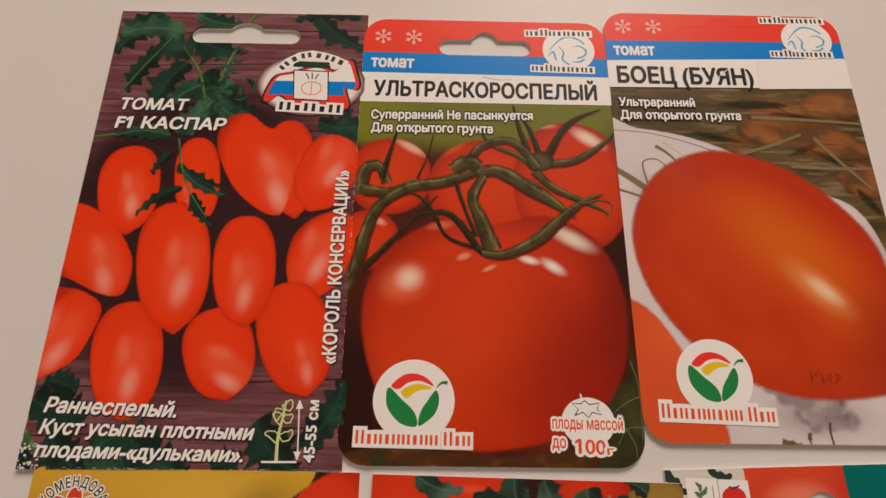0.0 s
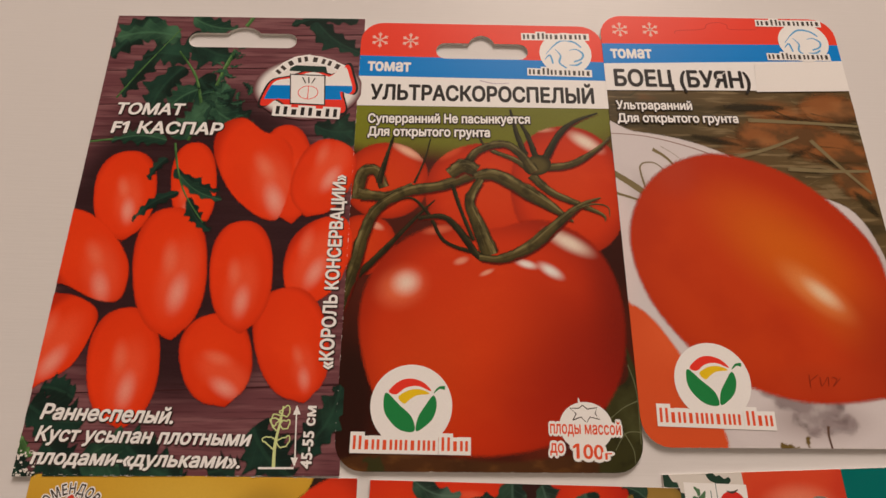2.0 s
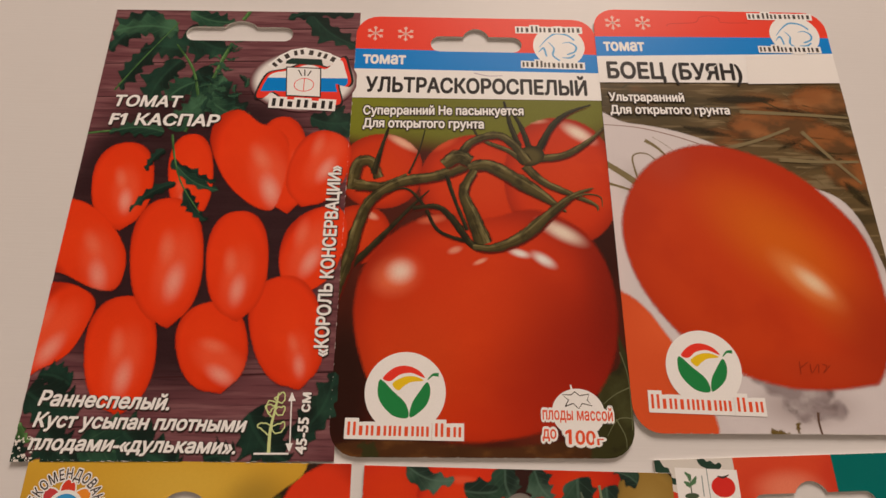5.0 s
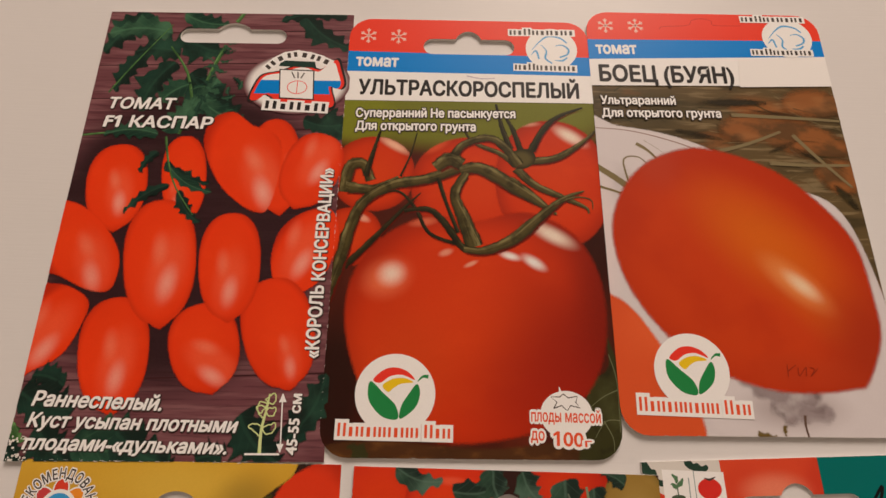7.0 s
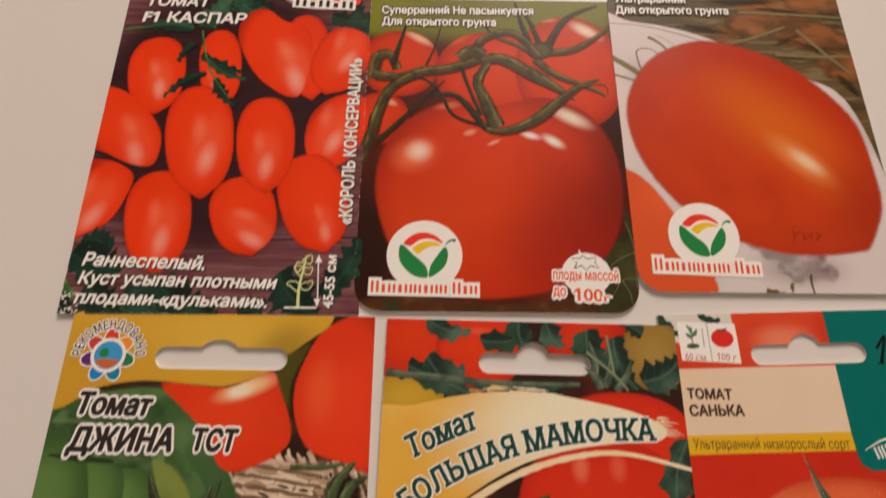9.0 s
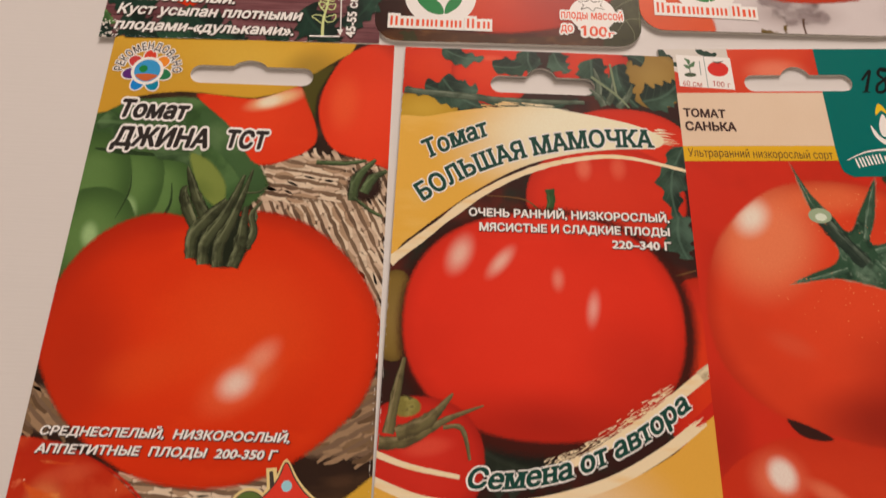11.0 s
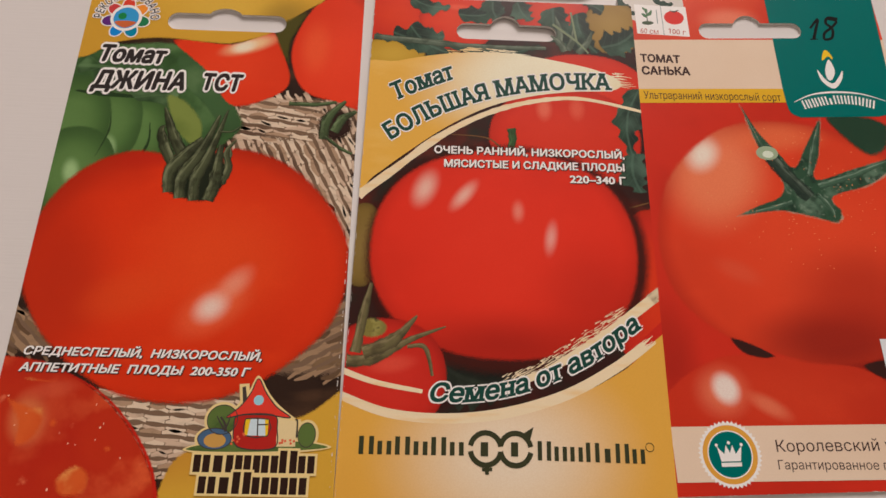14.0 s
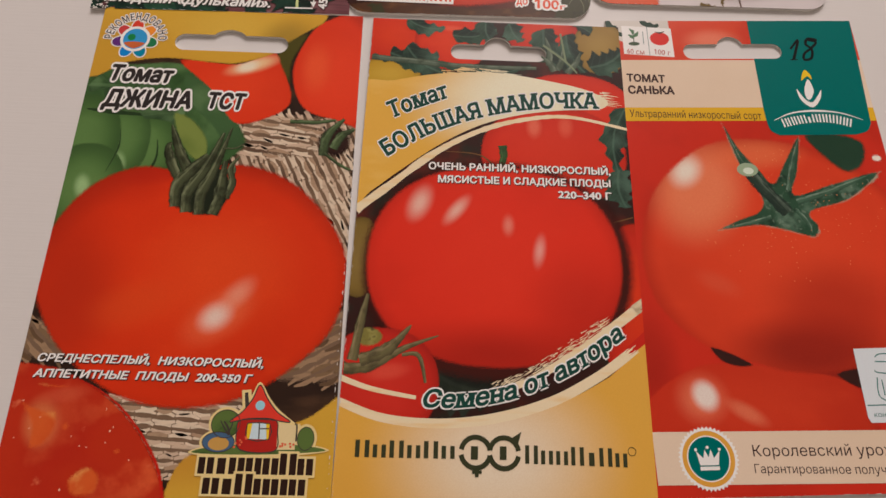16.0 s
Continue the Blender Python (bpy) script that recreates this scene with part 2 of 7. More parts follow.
def cut(loop, within=None, holes=(), fade=0.0):
    """Triangles of a closed outline, kept inside `within` and out of the holes."""
    arr = np.asarray(loop, float)
    loops = [loop] + ([shrunk(loop, fade), shrunk(loop, fade * 0.5)] if fade else [])
    if within is not None:
        if not inside(arr, within).all():
            loops.append(within)
        else:
            within = None
    near = []
    for h in holes:
        b = np.asarray(h)
        if (b.max(0) > arr.min(0)).all() and (b.min(0) < arr.max(0)).all():
            loops.append(h)
            near.append(h)
    verts, edges = [], []
    for lp in loops:
        k = len(verts)
        verts += [Vector(p) for p in lp]
        edges += [(k + i, k + (i + 1) % len(lp)) for i in range(len(lp))]
    res = geometry.delaunay_2d_cdt(verts, edges, [], 0, 1e-5)
    vs, fs = [tuple(v) for v in res[0]], [tuple(f) for f in res[2]]
    if not fs:
        return [], []
    mid = np.array(vs)[np.array(fs)].mean(1)
    keep = inside(mid, loop)
    if within is not None:
        keep &= inside(mid, within)
    for h in near:
        keep &= ~inside(mid, h)
    return vs, [f for f, k in zip(fs, keep) if k]


def flat_mesh(name, pieces, z):
    """One mesh of flat triangles [(verts, faces)] in mm at height z mm, faces up; pieces that may overlap lie a hair apart."""
    verts, faces, k = [], [], 0
    for n, (vs, fs) in enumerate(pieces):
        vs, fs = np.asarray(vs, float), np.asarray(fs, int)
        used, back = np.unique(fs, return_inverse=True)
        fs, p = back.reshape(-1, 3), vs[used]
        a, b = p[fs[:, 1]] - p[fs[:, 0]], p[fs[:, 2]] - p[fs[:, 0]]
        flip = a[:, 0] * b[:, 1] - a[:, 1] * b[:, 0] > 0
        fs[flip] = fs[flip][:, ::-1]
        verts.append(np.c_[p[:, 0] * MM, -p[:, 1] * MM, np.full(len(p), (z + 0.0005 * (n % 3)) * MM)])
        faces.append(fs + k)
        k += len(p)
    me = bpy.data.meshes.new(name)
    if verts:
        me.from_pydata(np.concatenate(verts).tolist(), [], np.concatenate(faces).tolist())
    me.update()
    return me


# printed pieces that belong to a larger printed sign
NEST = {"logo_leaf": "logo_disc", "logo_cap": "logo_disc", "logo_arc": "logo_disc", "logo_tail": "logo_disc", "badge_stroke": "badge_disc", "mark_petal": "mark_ring", "mark_sky": "mark_ring",
        "mark_soil": "mark_ring", "mark_tree": "mark_ring", "cottage_curtain": "cottage_wall", "cottage_pane": "cottage_wall", "cottage_bar": "cottage_wall", "cottage_porch": "cottage_wall",
        "cottage_chimney": "cottage_roof", "cottage_attic": "cottage_roof", "icon_line": "icon_box", "icon_sprout": "icon_box", "icon_tomato": "icon_box", "badge_ring": "badge_seal", "badge_ring_line": "badge_seal",
        "badge_core": "badge_seal", "badge_crown": "badge_seal", "jar_line": "jar_card", "flag_drop": "teal_flag", "flag_tip": "teal_flag", "flag_arc": "teal_flag", "pen_number": "teal_flag",
        "emblem_ring": "emblem_square", "emblem_stroke": "emblem_square", "weight_outline": "weight_sign", "leaf_vein": "printed_leaf", "board_seam": "printed_ground"}


class Packet:
    """A seed packet lying flat: an Empty at its top-left corner, a paper body, and printed parts laid over it."""

    def __init__(self, label, x, y, rot, width, height, thick, base, corner=0.0, slot=None, lean=0.0, dip=0.0, sides=(0.0, 0.0, 0.0, 0.0), stretch=(1.0, 1.0)):
        self.root = new("seed_packet")
        self.root.matrix_world = pose(x * MM, y * MM, base * MM, dip, lean, rot) @ Matrix.Diagonal((*stretch, 1.0, 1.0))
        tagged(self.root, label, "seed packet", "seed packets on the table")
        self.outline = rounded(0, 0, width, height, corner) if corner else [(sides[0], 0), (width + sides[1], 0), (width + sides[2], height), (sides[3], height)]
        self.holes = [slot] if slot else []
        self.z, self.thick, self.width, self.height = thick, thick, width, height
        self.last = {}
        top = cut(self.outline, None, self.holes)
        bm = bmesh.new()
        for z in (0.0, thick):
            vs = [bm.verts.new((p[0] * MM, -p[1] * MM, z * MM)) for p in top[0]]
            for f in top[1]:
                bm.faces.new([vs[i] for i in f])
        for lp in [self.outline] + self.holes:
            lo = [bm.verts.new((p[0] * MM, -p[1] * MM, 0)) for p in lp]
            hi = [bm.verts.new((p[0] * MM, -p[1] * MM, thick * MM)) for p in lp]
            for i in range(len(lp)):
                j = (i + 1) % len(lp)
                bm.faces.new((lo[i], lo[j], hi[j], hi[i]))
        bmesh.ops.remove_doubles(bm, verts=bm.verts, dist=1e-7)
        bmesh.ops.recalc_face_normals(bm, faces=bm.faces)
        me = bpy.data.meshes.new("paper_body")
        bm.to_mesh(me)
        bm.free()
        self.link("paper_body", me, paper("packet_paper", (0.78, 0.76, 0.73)))

    def link(self, name, me, mat, label="", parent=None):
        ob = new(name, me)
        me.materials.append(mat)
        ob.parent = parent or self.root
        self.last[name] = ob
        return tagged(ob, label)

    def put(self, name, loops, mat, label="", clip=True, step=0.0018, parent=None):
        """One printed part out of one outline or several."""
        if isinstance(loops[0][0], (int, float)):
            loops = [loops]
        parent = parent or self.last.get(NEST.get(name))
        self.z += step
        fade = mat.get("fade", 0.0)
        pieces = [(lp, cut(lp, self.outline, self.holes, fade) if clip else cut(lp, fade=fade)) for lp in loops]
        pieces = [(lp, p) for lp, p in pieces if p[1]]
        me = flat_mesh(name, [p for lp, p in pieces], self.z)
        if fade:
            far = [edge_distance(np.asarray(p[0], float)[np.unique(np.asarray(p[1], int))], lp) for lp, p in pieces]
            if far:
                me.attributes.new("edge", "FLOAT", "POINT").data.foreach_set("value", np.clip(np.concatenate(far) / fade, 0, 1))
        return self.link(name, me, mat, label, parent)

    def leafy(self, name, form, mat, label=""):
        """A printed leaf, with its length and width laid out for its veins."""
        base, tip, width = form[:3]
        ob = self.put(name, leaf(*form), mat, label)
        lx, ly = tip[0] - base[0], tip[1] - base[1]
        d = math.hypot(lx, ly)
        bend = form[5] if len(form) > 5 else 0.12
        layer = ob.data.uv_layers.new(name="UVMap")
        for k, lp in enumerate(ob.data.loops):
            co = ob.data.vertices[lp.vertex_index].co
            px, py = co.x / MM - base[0], -co.y / MM - base[1]
            f = (px * lx + py * ly) / (d * d)
            w = (-px * ly + py * lx) / d - bend * d * math.sin(math.pi * max(0.0, min(1.0, f)))
            layer.data[k].uv = (f, 0.5 + w / width)
        return ob

    def stem(self, name, pts, w0, w1, mat, w_mid=None, label="", wobble=0.18):
        """A printed stem along a curve, five strips across."""
        loop = ribbon(pts, w0, w1, w_mid, 6, wobble)
        n = len(loop) // 2
        left, right = loop[:n], loop[n:][::-1]
        if sum(a[1] - b[1] for a, b in zip(left, right)) > 0:
            left, right = right, left
        self.z += 0.0018
        verts, uvs, faces = [], [], []
        for i in range(n):
            for j in range(5):
                k = j / 4
                u, v = left[i][0] + (right[i][0] - left[i][0]) * k, left[i][1] + (right[i][1] - left[i][1]) * k
                u, v = max(0.05, min(self.width - 0.05, u)), max(0.05, min(self.height - 0.05, v))
                verts.append((u * MM, -v * MM, (self.z + 0.0003 * (i % 3)) * MM))
                uvs.append((i / (n - 1) * 6, k))
        for i in range(n - 1):
            for j in range(4):
                a = i * 5 + j
                faces.append((a, a + 5, a + 6, a + 1))
        me = bpy.data.meshes.new(name)
        me.from_pydata(verts, [], faces)
        layer = me.uv_layers.new(name="UVMap")
        for k, lp in enumerate(me.loops):
            layer.data[k].uv = uvs[lp.vertex_index]
        me.update()
        return self.link(name, me, mat, label)

    def text(self, name, words, p0, p1, high, mat, edge=None, fat=0.0, rim=0.05, shear=0.0, via=None, label="", drop=0.0, serif=False):
        """Printed words with their baseline from p0 to p1 (through via, if bent), capital letters high mm tall."""
        line = spline([p0, p1] if via is None else [p0, *via, p1], False, 12)
        lens = [0.0]
        for a, b in zip(line, line[1:]):
            lens.append(lens[-1] + math.hypot(b[0] - a[0], b[1] - a[1]))
        wide = sum(advance(c) for c in words)
        sx, sy = lens[-1] / wide, high / 0.728
        passes = ([(edge, fat + rim, name if words[0] in BLOCKS else "letter_edge")] if edge else []) + [(mat, fat, name)]
        made = None
        for m, f, nm in passes:
            pieces, pos = [], 0.0
            for c in words:
                vs, fs = glyph(c, f, serif)
                adv = advance(c)
                if fs:
                    s = (pos + adv / 2) * sx
                    i = max(0, min(len(line) - 2, sum(1 for q in lens[1:] if q <= s)))
                    k = (s - lens[i]) / (lens[i + 1] - lens[i])
                    (ax, ay), (bx, by) = line[i], line[i + 1]
                    d = math.hypot(bx - ax, by - ay)
                    tx, ty = (bx - ax) / d, (by - ay) / d
                    ox, oy = ax + (bx - ax) * k, ay + (by - ay) * k
                    out = []
                    for x, y in vs:
                        gx, gy = (x + shear * y - adv / 2) * sx, y * sy
                        out.append((ox + tx * gx + ty * gy + (drop if m is edge else 0), oy + ty * gx - tx * gy + (drop if m is edge else 0)))
                    pieces.append((out, fs))
                pos += adv
            self.z += 0.0018
            if m is edge and words[0] in BLOCKS:
                tagged(self.link(nm, flat_mesh(nm, pieces, self.z), m, label), kind="stuff")
                made = self.last[nm]
                continue
            if m is not edge and words[0] in BLOCKS:
                for piece in pieces:
                    block = self.link("block", flat_mesh("block", [piece], self.z), m, "", made)
                made = made or block
                continue
            made, under = self.link(nm, flat_mesh(nm, pieces, self.z), m, label if nm == name else ""), made
            if under:
                under.parent = made
        return made


GLYPHS, WIDTHS = {}, {}
font = bpy.data.curves.new("letters", "FONT")
font.resolution_u = 2
font_ob = new("letters", font)


def contours(body):
    """The outlines of some letters of the built-in font, as closed polylines."""
    font.body = body
    graph = bpy.context.evaluated_depsgraph_get()
    graph.update()
    loops = []
    for sp in font_ob.evaluated_get(graph).to_curve(graph).splines:
        pts, bz = [], sp.bezier_points
        for k in range(len(bz)):
            a, b = bz[k], bz[(k + 1) % len(bz)]
            p0, p1, p2, p3 = a.co.xy, a.handle_right.xy, b.handle_left.xy, b.co.xy
            chord = (p3 - p0).length
            bow = max(((p1 - p0) - (p3 - p0) * ((p1 - p0).dot(p3 - p0) / (chord * chord + 1e-12))).length, ((p2 - p0) - (p3 - p0) * ((p2 - p0).dot(p3 - p0) / (chord * chord + 1e-12))).length)
            for t in ((0.0,) if bow < 0.004 else (0.0, 0.5) if chord < 0.08 else (0.0, 0.33, 0.67)):
                q = p0 * (1 - t) ** 3 + p1 * 3 * t * (1 - t) ** 2 + p2 * 3 * t * t * (1 - t) + p3 * t ** 3
                pts.append((q.x, q.y))
        loops.append(np.array(pts))
    font_ob.evaluated_get(graph).to_curve_clear()
    return loops


def span(body):
    xs = np.concatenate(contours(body))[:, 0]
    return xs.max() - xs.min()


OUTLINES = {}


def letter_edges(c):
    if c not in OUTLINES:
        loops = contours(c) if c != "1" else [np.array([(0.32, 0.7), (0.22, 0.7), (0.05, 0.58), (0.05, 0.48), (0.21, 0.58), (0.21, 0.0), (0.32, 0.0)])]
        OUTLINES[c] = np.concatenate(loops), np.concatenate([np.roll(lp, -1, 0) for lp in loops])
    return OUTLINES[c]


BLOCKS = {"▮": (0.52, 0.52), "▯": (0.40, 0.50), "▙": (0.56, 0.70)}     # plain blocks in place of a maker's lettering


def advance(c):
    if c in BLOCKS:
        return BLOCKS[c][0] + 0.14
    if c not in WIDTHS:
        WIDTHS[c] = span("H" + c + "H") - span("HH")
    return WIDTHS[c]


def winding(points, p, q):
    x, y = points[:, 0:1], points[:, 1:2]
    side = (q[:, 0] - p[:, 0]) * (y - p[:, 1]) - (x - p[:, 0]) * (q[:, 1] - p[:, 1])
    up = (p[:, 1] <= y) & (q[:, 1] > y) & (side > 0)
    down = (p[:, 1] > y) & (q[:, 1] <= y) & (side < 0)
    return (up.sum(1) - down.sum(1)) != 0


def merged(shapes):
    """The union of border-edge sets, as triangles."""
    verts, edges = [], []
    for p, q in shapes:
        for a, b in zip(p, q):
            verts += [Vector(a), Vector(b)]
            edges.append((len(verts) - 2, len(verts) - 1))
    res = geometry.delaunay_2d_cdt(verts, edges, [], 0, 1e-4)
    vs, fs = [tuple(v) for v in res[0]], [tuple(f) for f in res[2]]
    mid = np.array(vs)[np.array(fs)].mean(1)
    keep = np.zeros(len(fs), bool)
    for p, q in shapes:
        keep |= winding(mid, p, q)
    return vs, [f for f, k in zip(fs, keep) if k]


def bar_edges(x0, y0, x1, y1):
    a = np.array([(x0, y0), (x1, y0), (x1, y1), (x0, y1)], float)
    return a, np.roll(a, -1, 0)


def glyph(c, fat, serif=False):
    """A letter's flat mesh, thickened by fat; serif adds small feet to its upright strokes."""
    key = (c, round(fat, 4), serif)
    if c == " ":
        return [], []
    if key not in GLYPHS:
        if c in BLOCKS:
            w, h = BLOCKS[c]
            bars = {"▮": ((0, 0.34, 0, 1), (0.66, 1, 0, 1)), "▯": ((0.2, 0.8, 0, 1),), "▙": ((0, 0.32, 0, 1), (0.68, 1, 0, 1))}[c]
            if fat > 0.05:                     # the plate under a block
                bars = ((0, 1, 0, 1),)
            base = [bar_edges(0.07 + a * w - fat, lo * h - fat, 0.07 + b * w + fat, hi * h + fat) for a, b, lo, hi in bars]
        else:
            base = [letter_edges(c)]
        if serif and c not in BLOCKS:
            p, q = base[0]
            for a, b in zip(p, q):
                if abs(a[1] - b[1]) < 1e-4 and 0.04 < abs(a[0] - b[0]) < 0.2 and min(abs(a[1] - k) for k in (0.0, 0.728, 0.537, -0.17)) < 0.03:
                    x0, x1 = sorted((a[0], b[0]))
                    y0, y1 = (a[1], a[1] + 0.05) if a[1] < 0.1 else (a[1] - 0.05, a[1])
                    base.append(bar_edges(x0 - 0.075, y0, x1 + 0.075, y1))
        if fat and c not in BLOCKS:
            turns = 12 if fat > 0.12 else 6
            shifts = [(fat * r * math.cos(2 * math.pi / turns * k), fat * r * math.sin(2 * math.pi / turns * k)) for k in range(turns) for r in ((1.0, 0.5) if fat > 0.12 else (1.0,))]
            base = [(p + d, q + d) for p, q in base for d in [(0.0, 0.0), *shifts]]
        GLYPHS[key] = merged(base)
    return GLYPHS[key]


for letter in sorted(set("ТОМАТF1КАСПАРаннеспелый.Кустусыпанплотнымиплодами-«дульками»КОРОЛЬКОНСЕРВАЦИИ45смУЛЬТРАСКОРОСПЕЛЫЙСуперранийНеДляоткрытогогрунтамассойБОЕЦ(БУЯН)РЕКОМЕНДОВАНО,"
                         "ДЖИНАТСТСРЕДНЕСПЕЛЫЙНИЗКОРОСЛЫЙ2003БОЛЬШАЯМОЧКАСеменаотавтораОЧЕНЬМЯСИСТЫЕСЛАДКИЕПЛОДЫ–Г6кУльтраранийнизкорослыйсортКоролевскийурожГарантированноеполучеконсервы")):
    letter_edges(letter)
    advance(letter)


def solid(name, bm, mat, label, kind="structure", category=""):
    me = bpy.data.meshes.new(name)
    bm.to_mesh(me)
    bm.free()
    me.materials.append(mat)
    return tagged(new(name, me), label, category, kind=kind)


def box(bm, x0, y0, z0, x1, y1, z1):
    vs = bmesh.ops.create_cube(bm, size=1)["verts"]
    for v in vs:
        v.co = ((x0 + x1) / 2 + v.co.x * (x1 - x0), (y0 + y1) / 2 + v.co.y * (y1 - y0), (z0 + z1) / 2 + v.co.z * (z1 - z0))
    return vs


# ---------------------------------------------------------------- room and table
def plaster(name, colour):
    mat, nt, b, co = base_mat(name, 0.9, 0.2, 60.0)
    nt.links.new(mix_rgb(nt, ramp_val(nt, noise_val(nt, co, 1.5), 0.35, 0.7, 0.3), colour, tuple(c * 0.9 for c in colour)), b.inputs["Base Color"])
    return mat


# unseen walls, ceiling and floor, added to close the place and bounce fill light
wall_paint = plaster("wall_paint", (0.72, 0.68, 0.62))
for nm, dims in (("wall_north", (-2.1, 2.0, -0.75, 2.1, 2.1, 1.85)), ("wall_south", (-2.1, -2.1, -0.75, 2.1, -2.0, 1.85)),
                 ("wall_east", (2.0, -2.0, -0.75, 2.1, 2.0, 1.85)), ("wall_west", (-2.1, -2.0, -0.75, -2.0, 2.0, 1.85))):
    bm = bmesh.new()
    box(bm, *dims)
    solid(nm, bm, wall_paint, "unseen off-white plastered wall, added to close the room")
bm = bmesh.new()
box(bm, -2.1, -2.1, 1.85, 2.1, 2.1, 1.95)
solid("ceiling", bm, plaster("ceiling_paint", (0.8, 0.78, 0.75)), "plain white ceiling, unseen, added to close the room")
bm = bmesh.new()
box(bm, -2.1, -2.1, -0.85, 2.1, 2.1, -0.75)
solid("floor", bm, plaster("floor_covering", (0.3, 0.22, 0.16)), "plain brown floor, unseen, added to close the room")


def table_material():
    """White laminate with a fine pressed grain along x."""
    mat, nt, b, co = base_mat("white_laminate", 0.32)
    fine = noise_val(nt, co, 1.0, 4.0, (60, 1500, 1))
    broad = noise_val(nt, co, 6.0, 3.0)
    c = mix_rgb(nt, ramp_val(nt, fine, 0.35, 0.75, 0.08), (0.69, 0.68, 0.685), (0.63, 0.615, 0.61))
    nt.links.new(mix_rgb(nt, ramp_val(nt, broad, 0.3, 0.7, 0.2), c, (0.63, 0.61, 0.58)), b.inputs["Base Color"])
    k = nt.nodes.new("ShaderNodeBump")
    k.inputs["Strength"].default_value, k.inputs["Distance"].default_value = 0.11, 0.0003
    nt.links.new(fine, k.inputs["Height"])
    nt.links.new(k.outputs[0], b.inputs["Normal"])
    return mat


TABLE = -1.1
white_laminate = table_material()
table = tagged(new("table"), "white laminate table top with a fine grain", "table")
bm = bmesh.new()
box(bm, -0.6, -0.45, TABLE * MM - 0.028, 0.6, 0.4, TABLE * MM)
bmesh.ops.bevel(bm, geom=bm.edges[:], offset=0.002, segments=2, affect="EDGES")
top = solid("table_top", bm, white_laminate, "", "")
top.parent = table
for x in (-0.55, 0.51):
    for y in (-0.40, 0.31):
        bm = bmesh.new()
        box(bm, x, y, -0.75, x + 0.04, y + 0.04, TABLE * MM - 0.028)
        leg = solid("leg", bm, white_laminate, "", "")
        leg.parent = table

# ---------------------------------------------------------------- shared inks
WHITE = ink("white_ink", (0.86, 0.86, 0.86))
BLACK = ink("black_ink", (0.025, 0.022, 0.022))
CHARCOAL = ink("charcoal_ink", (0.06, 0.05, 0.045))
DARK_EDGE = ink("dark_letter_edge", (0.03, 0.02, 0.016))
HEAD_RED = ink("header_red_ink", (0.816, 0.051, 0.023))
HEAD_BLUE = ink("header_blue_ink", (0.000, 0.226, 0.696))
LOGO_RED = ink("logo_red_ink", (0.800, 0.045, 0.027))
LOGO_GREEN = ink("logo_green_ink", (0.018, 0.235, 0.064))
LOGO_YELLOW = ink("logo_yellow_ink", (0.816, 0.563, 0.015))
ORANGE_TEXT = ink("orange_letter_ink", (0.752, 0.089, 0.027))
PINK_WHITE = ink("pale_pink_ink", (0.850, 0.563, 0.498))
SKY_BLUE = ink("pale_blue_ink", (0.112, 0.395, 0.729))


def worn_edges(pk, sides, seed, reach=0.35):
    """White bare paper where the print has rubbed off along the packet's edges."""
    rnd, loops = random.Random(seed), []
    for side in sides:
        long = pk.height if side in "lr" else pk.width
        s = 2.0
        while s < long - 4:
            n = rnd.uniform(0.1, 0.4) if rnd.random() < 0.7 else rnd.uniform(0.4, 1.6)
            w = rnd.uniform(0.04, reach * 0.5)
            if side == "l":
                q = rect(0.0, s, w, s + n)
            elif side == "r":
                q = rect(pk.width - w, s, pk.width, s + n)
            elif side == "t":
                q = rect(s, 0.0, s + n, w)
            else:
                q = rect(s, pk.height - w, s + n, pk.height)
            loops.append([(a + rnd.uniform(-0.05, 0.05), b + rnd.uniform(-0.05, 0.05)) for a, b in q])
            s += n + rnd.uniform(0.1, 3.2)
    tagged(pk.put("worn_edge", loops, paper("bare_paper", (0.74, 0.71, 0.68)), "rubbed white paper edge"), kind="stuff")


def shine(pk, name, centre, ru, rv, rot, base, dark, light, glints=(), rim=0.75, fade=0.0):
    """Ink of a printed tomato: a little deeper at its rim, a lighter middle, and the glints that the photo shows."""
    spots = [(centre[0], centre[1], ru, rv, rot, light, 0.9, 0.1, 0.5), (centre[0], centre[1], ru, rv, rot, dark, rim, 1.12, 0.7)]
    for g in glints:
        spots.append(g)
    soft = ((22.0, tuple(c * 0.75 for c in base), 0.42, 0.72, 0.4, (1, 1, 1), 0.0), (70.0, light, 0.5, 0.75, 0.3, (1, 1.6, 1), 30.0))
    return ink(name, base, spots, soft, fade=fade or min(1.8, 0.35 + 0.035 * min(ru, rv)))


def snowflake(pk, c, r):
    loops = []
    for i in range(6):
        a = math.pi / 6 + math.pi / 3 * i
        tip = (c[0] + r * math.cos(a), c[1] + r * math.sin(a))
        loops.append(ribbon([c, tip], r * 0.13, r * 0.13, steps=1))
        for s in (-0.6, 0.6):
            k = (c[0] + r * 0.55 * math.cos(a), c[1] + r * 0.55 * math.sin(a))
            loops.append(ribbon([k, (k[0] + r * 0.36 * math.cos(a + s), k[1] + r * 0.36 * math.sin(a + s))], r * 0.12, r * 0.12, steps=1))
    pk.put("snowflake_sign", loops, PINK_WHITE, "pale pink snowflake sign", clip=False)


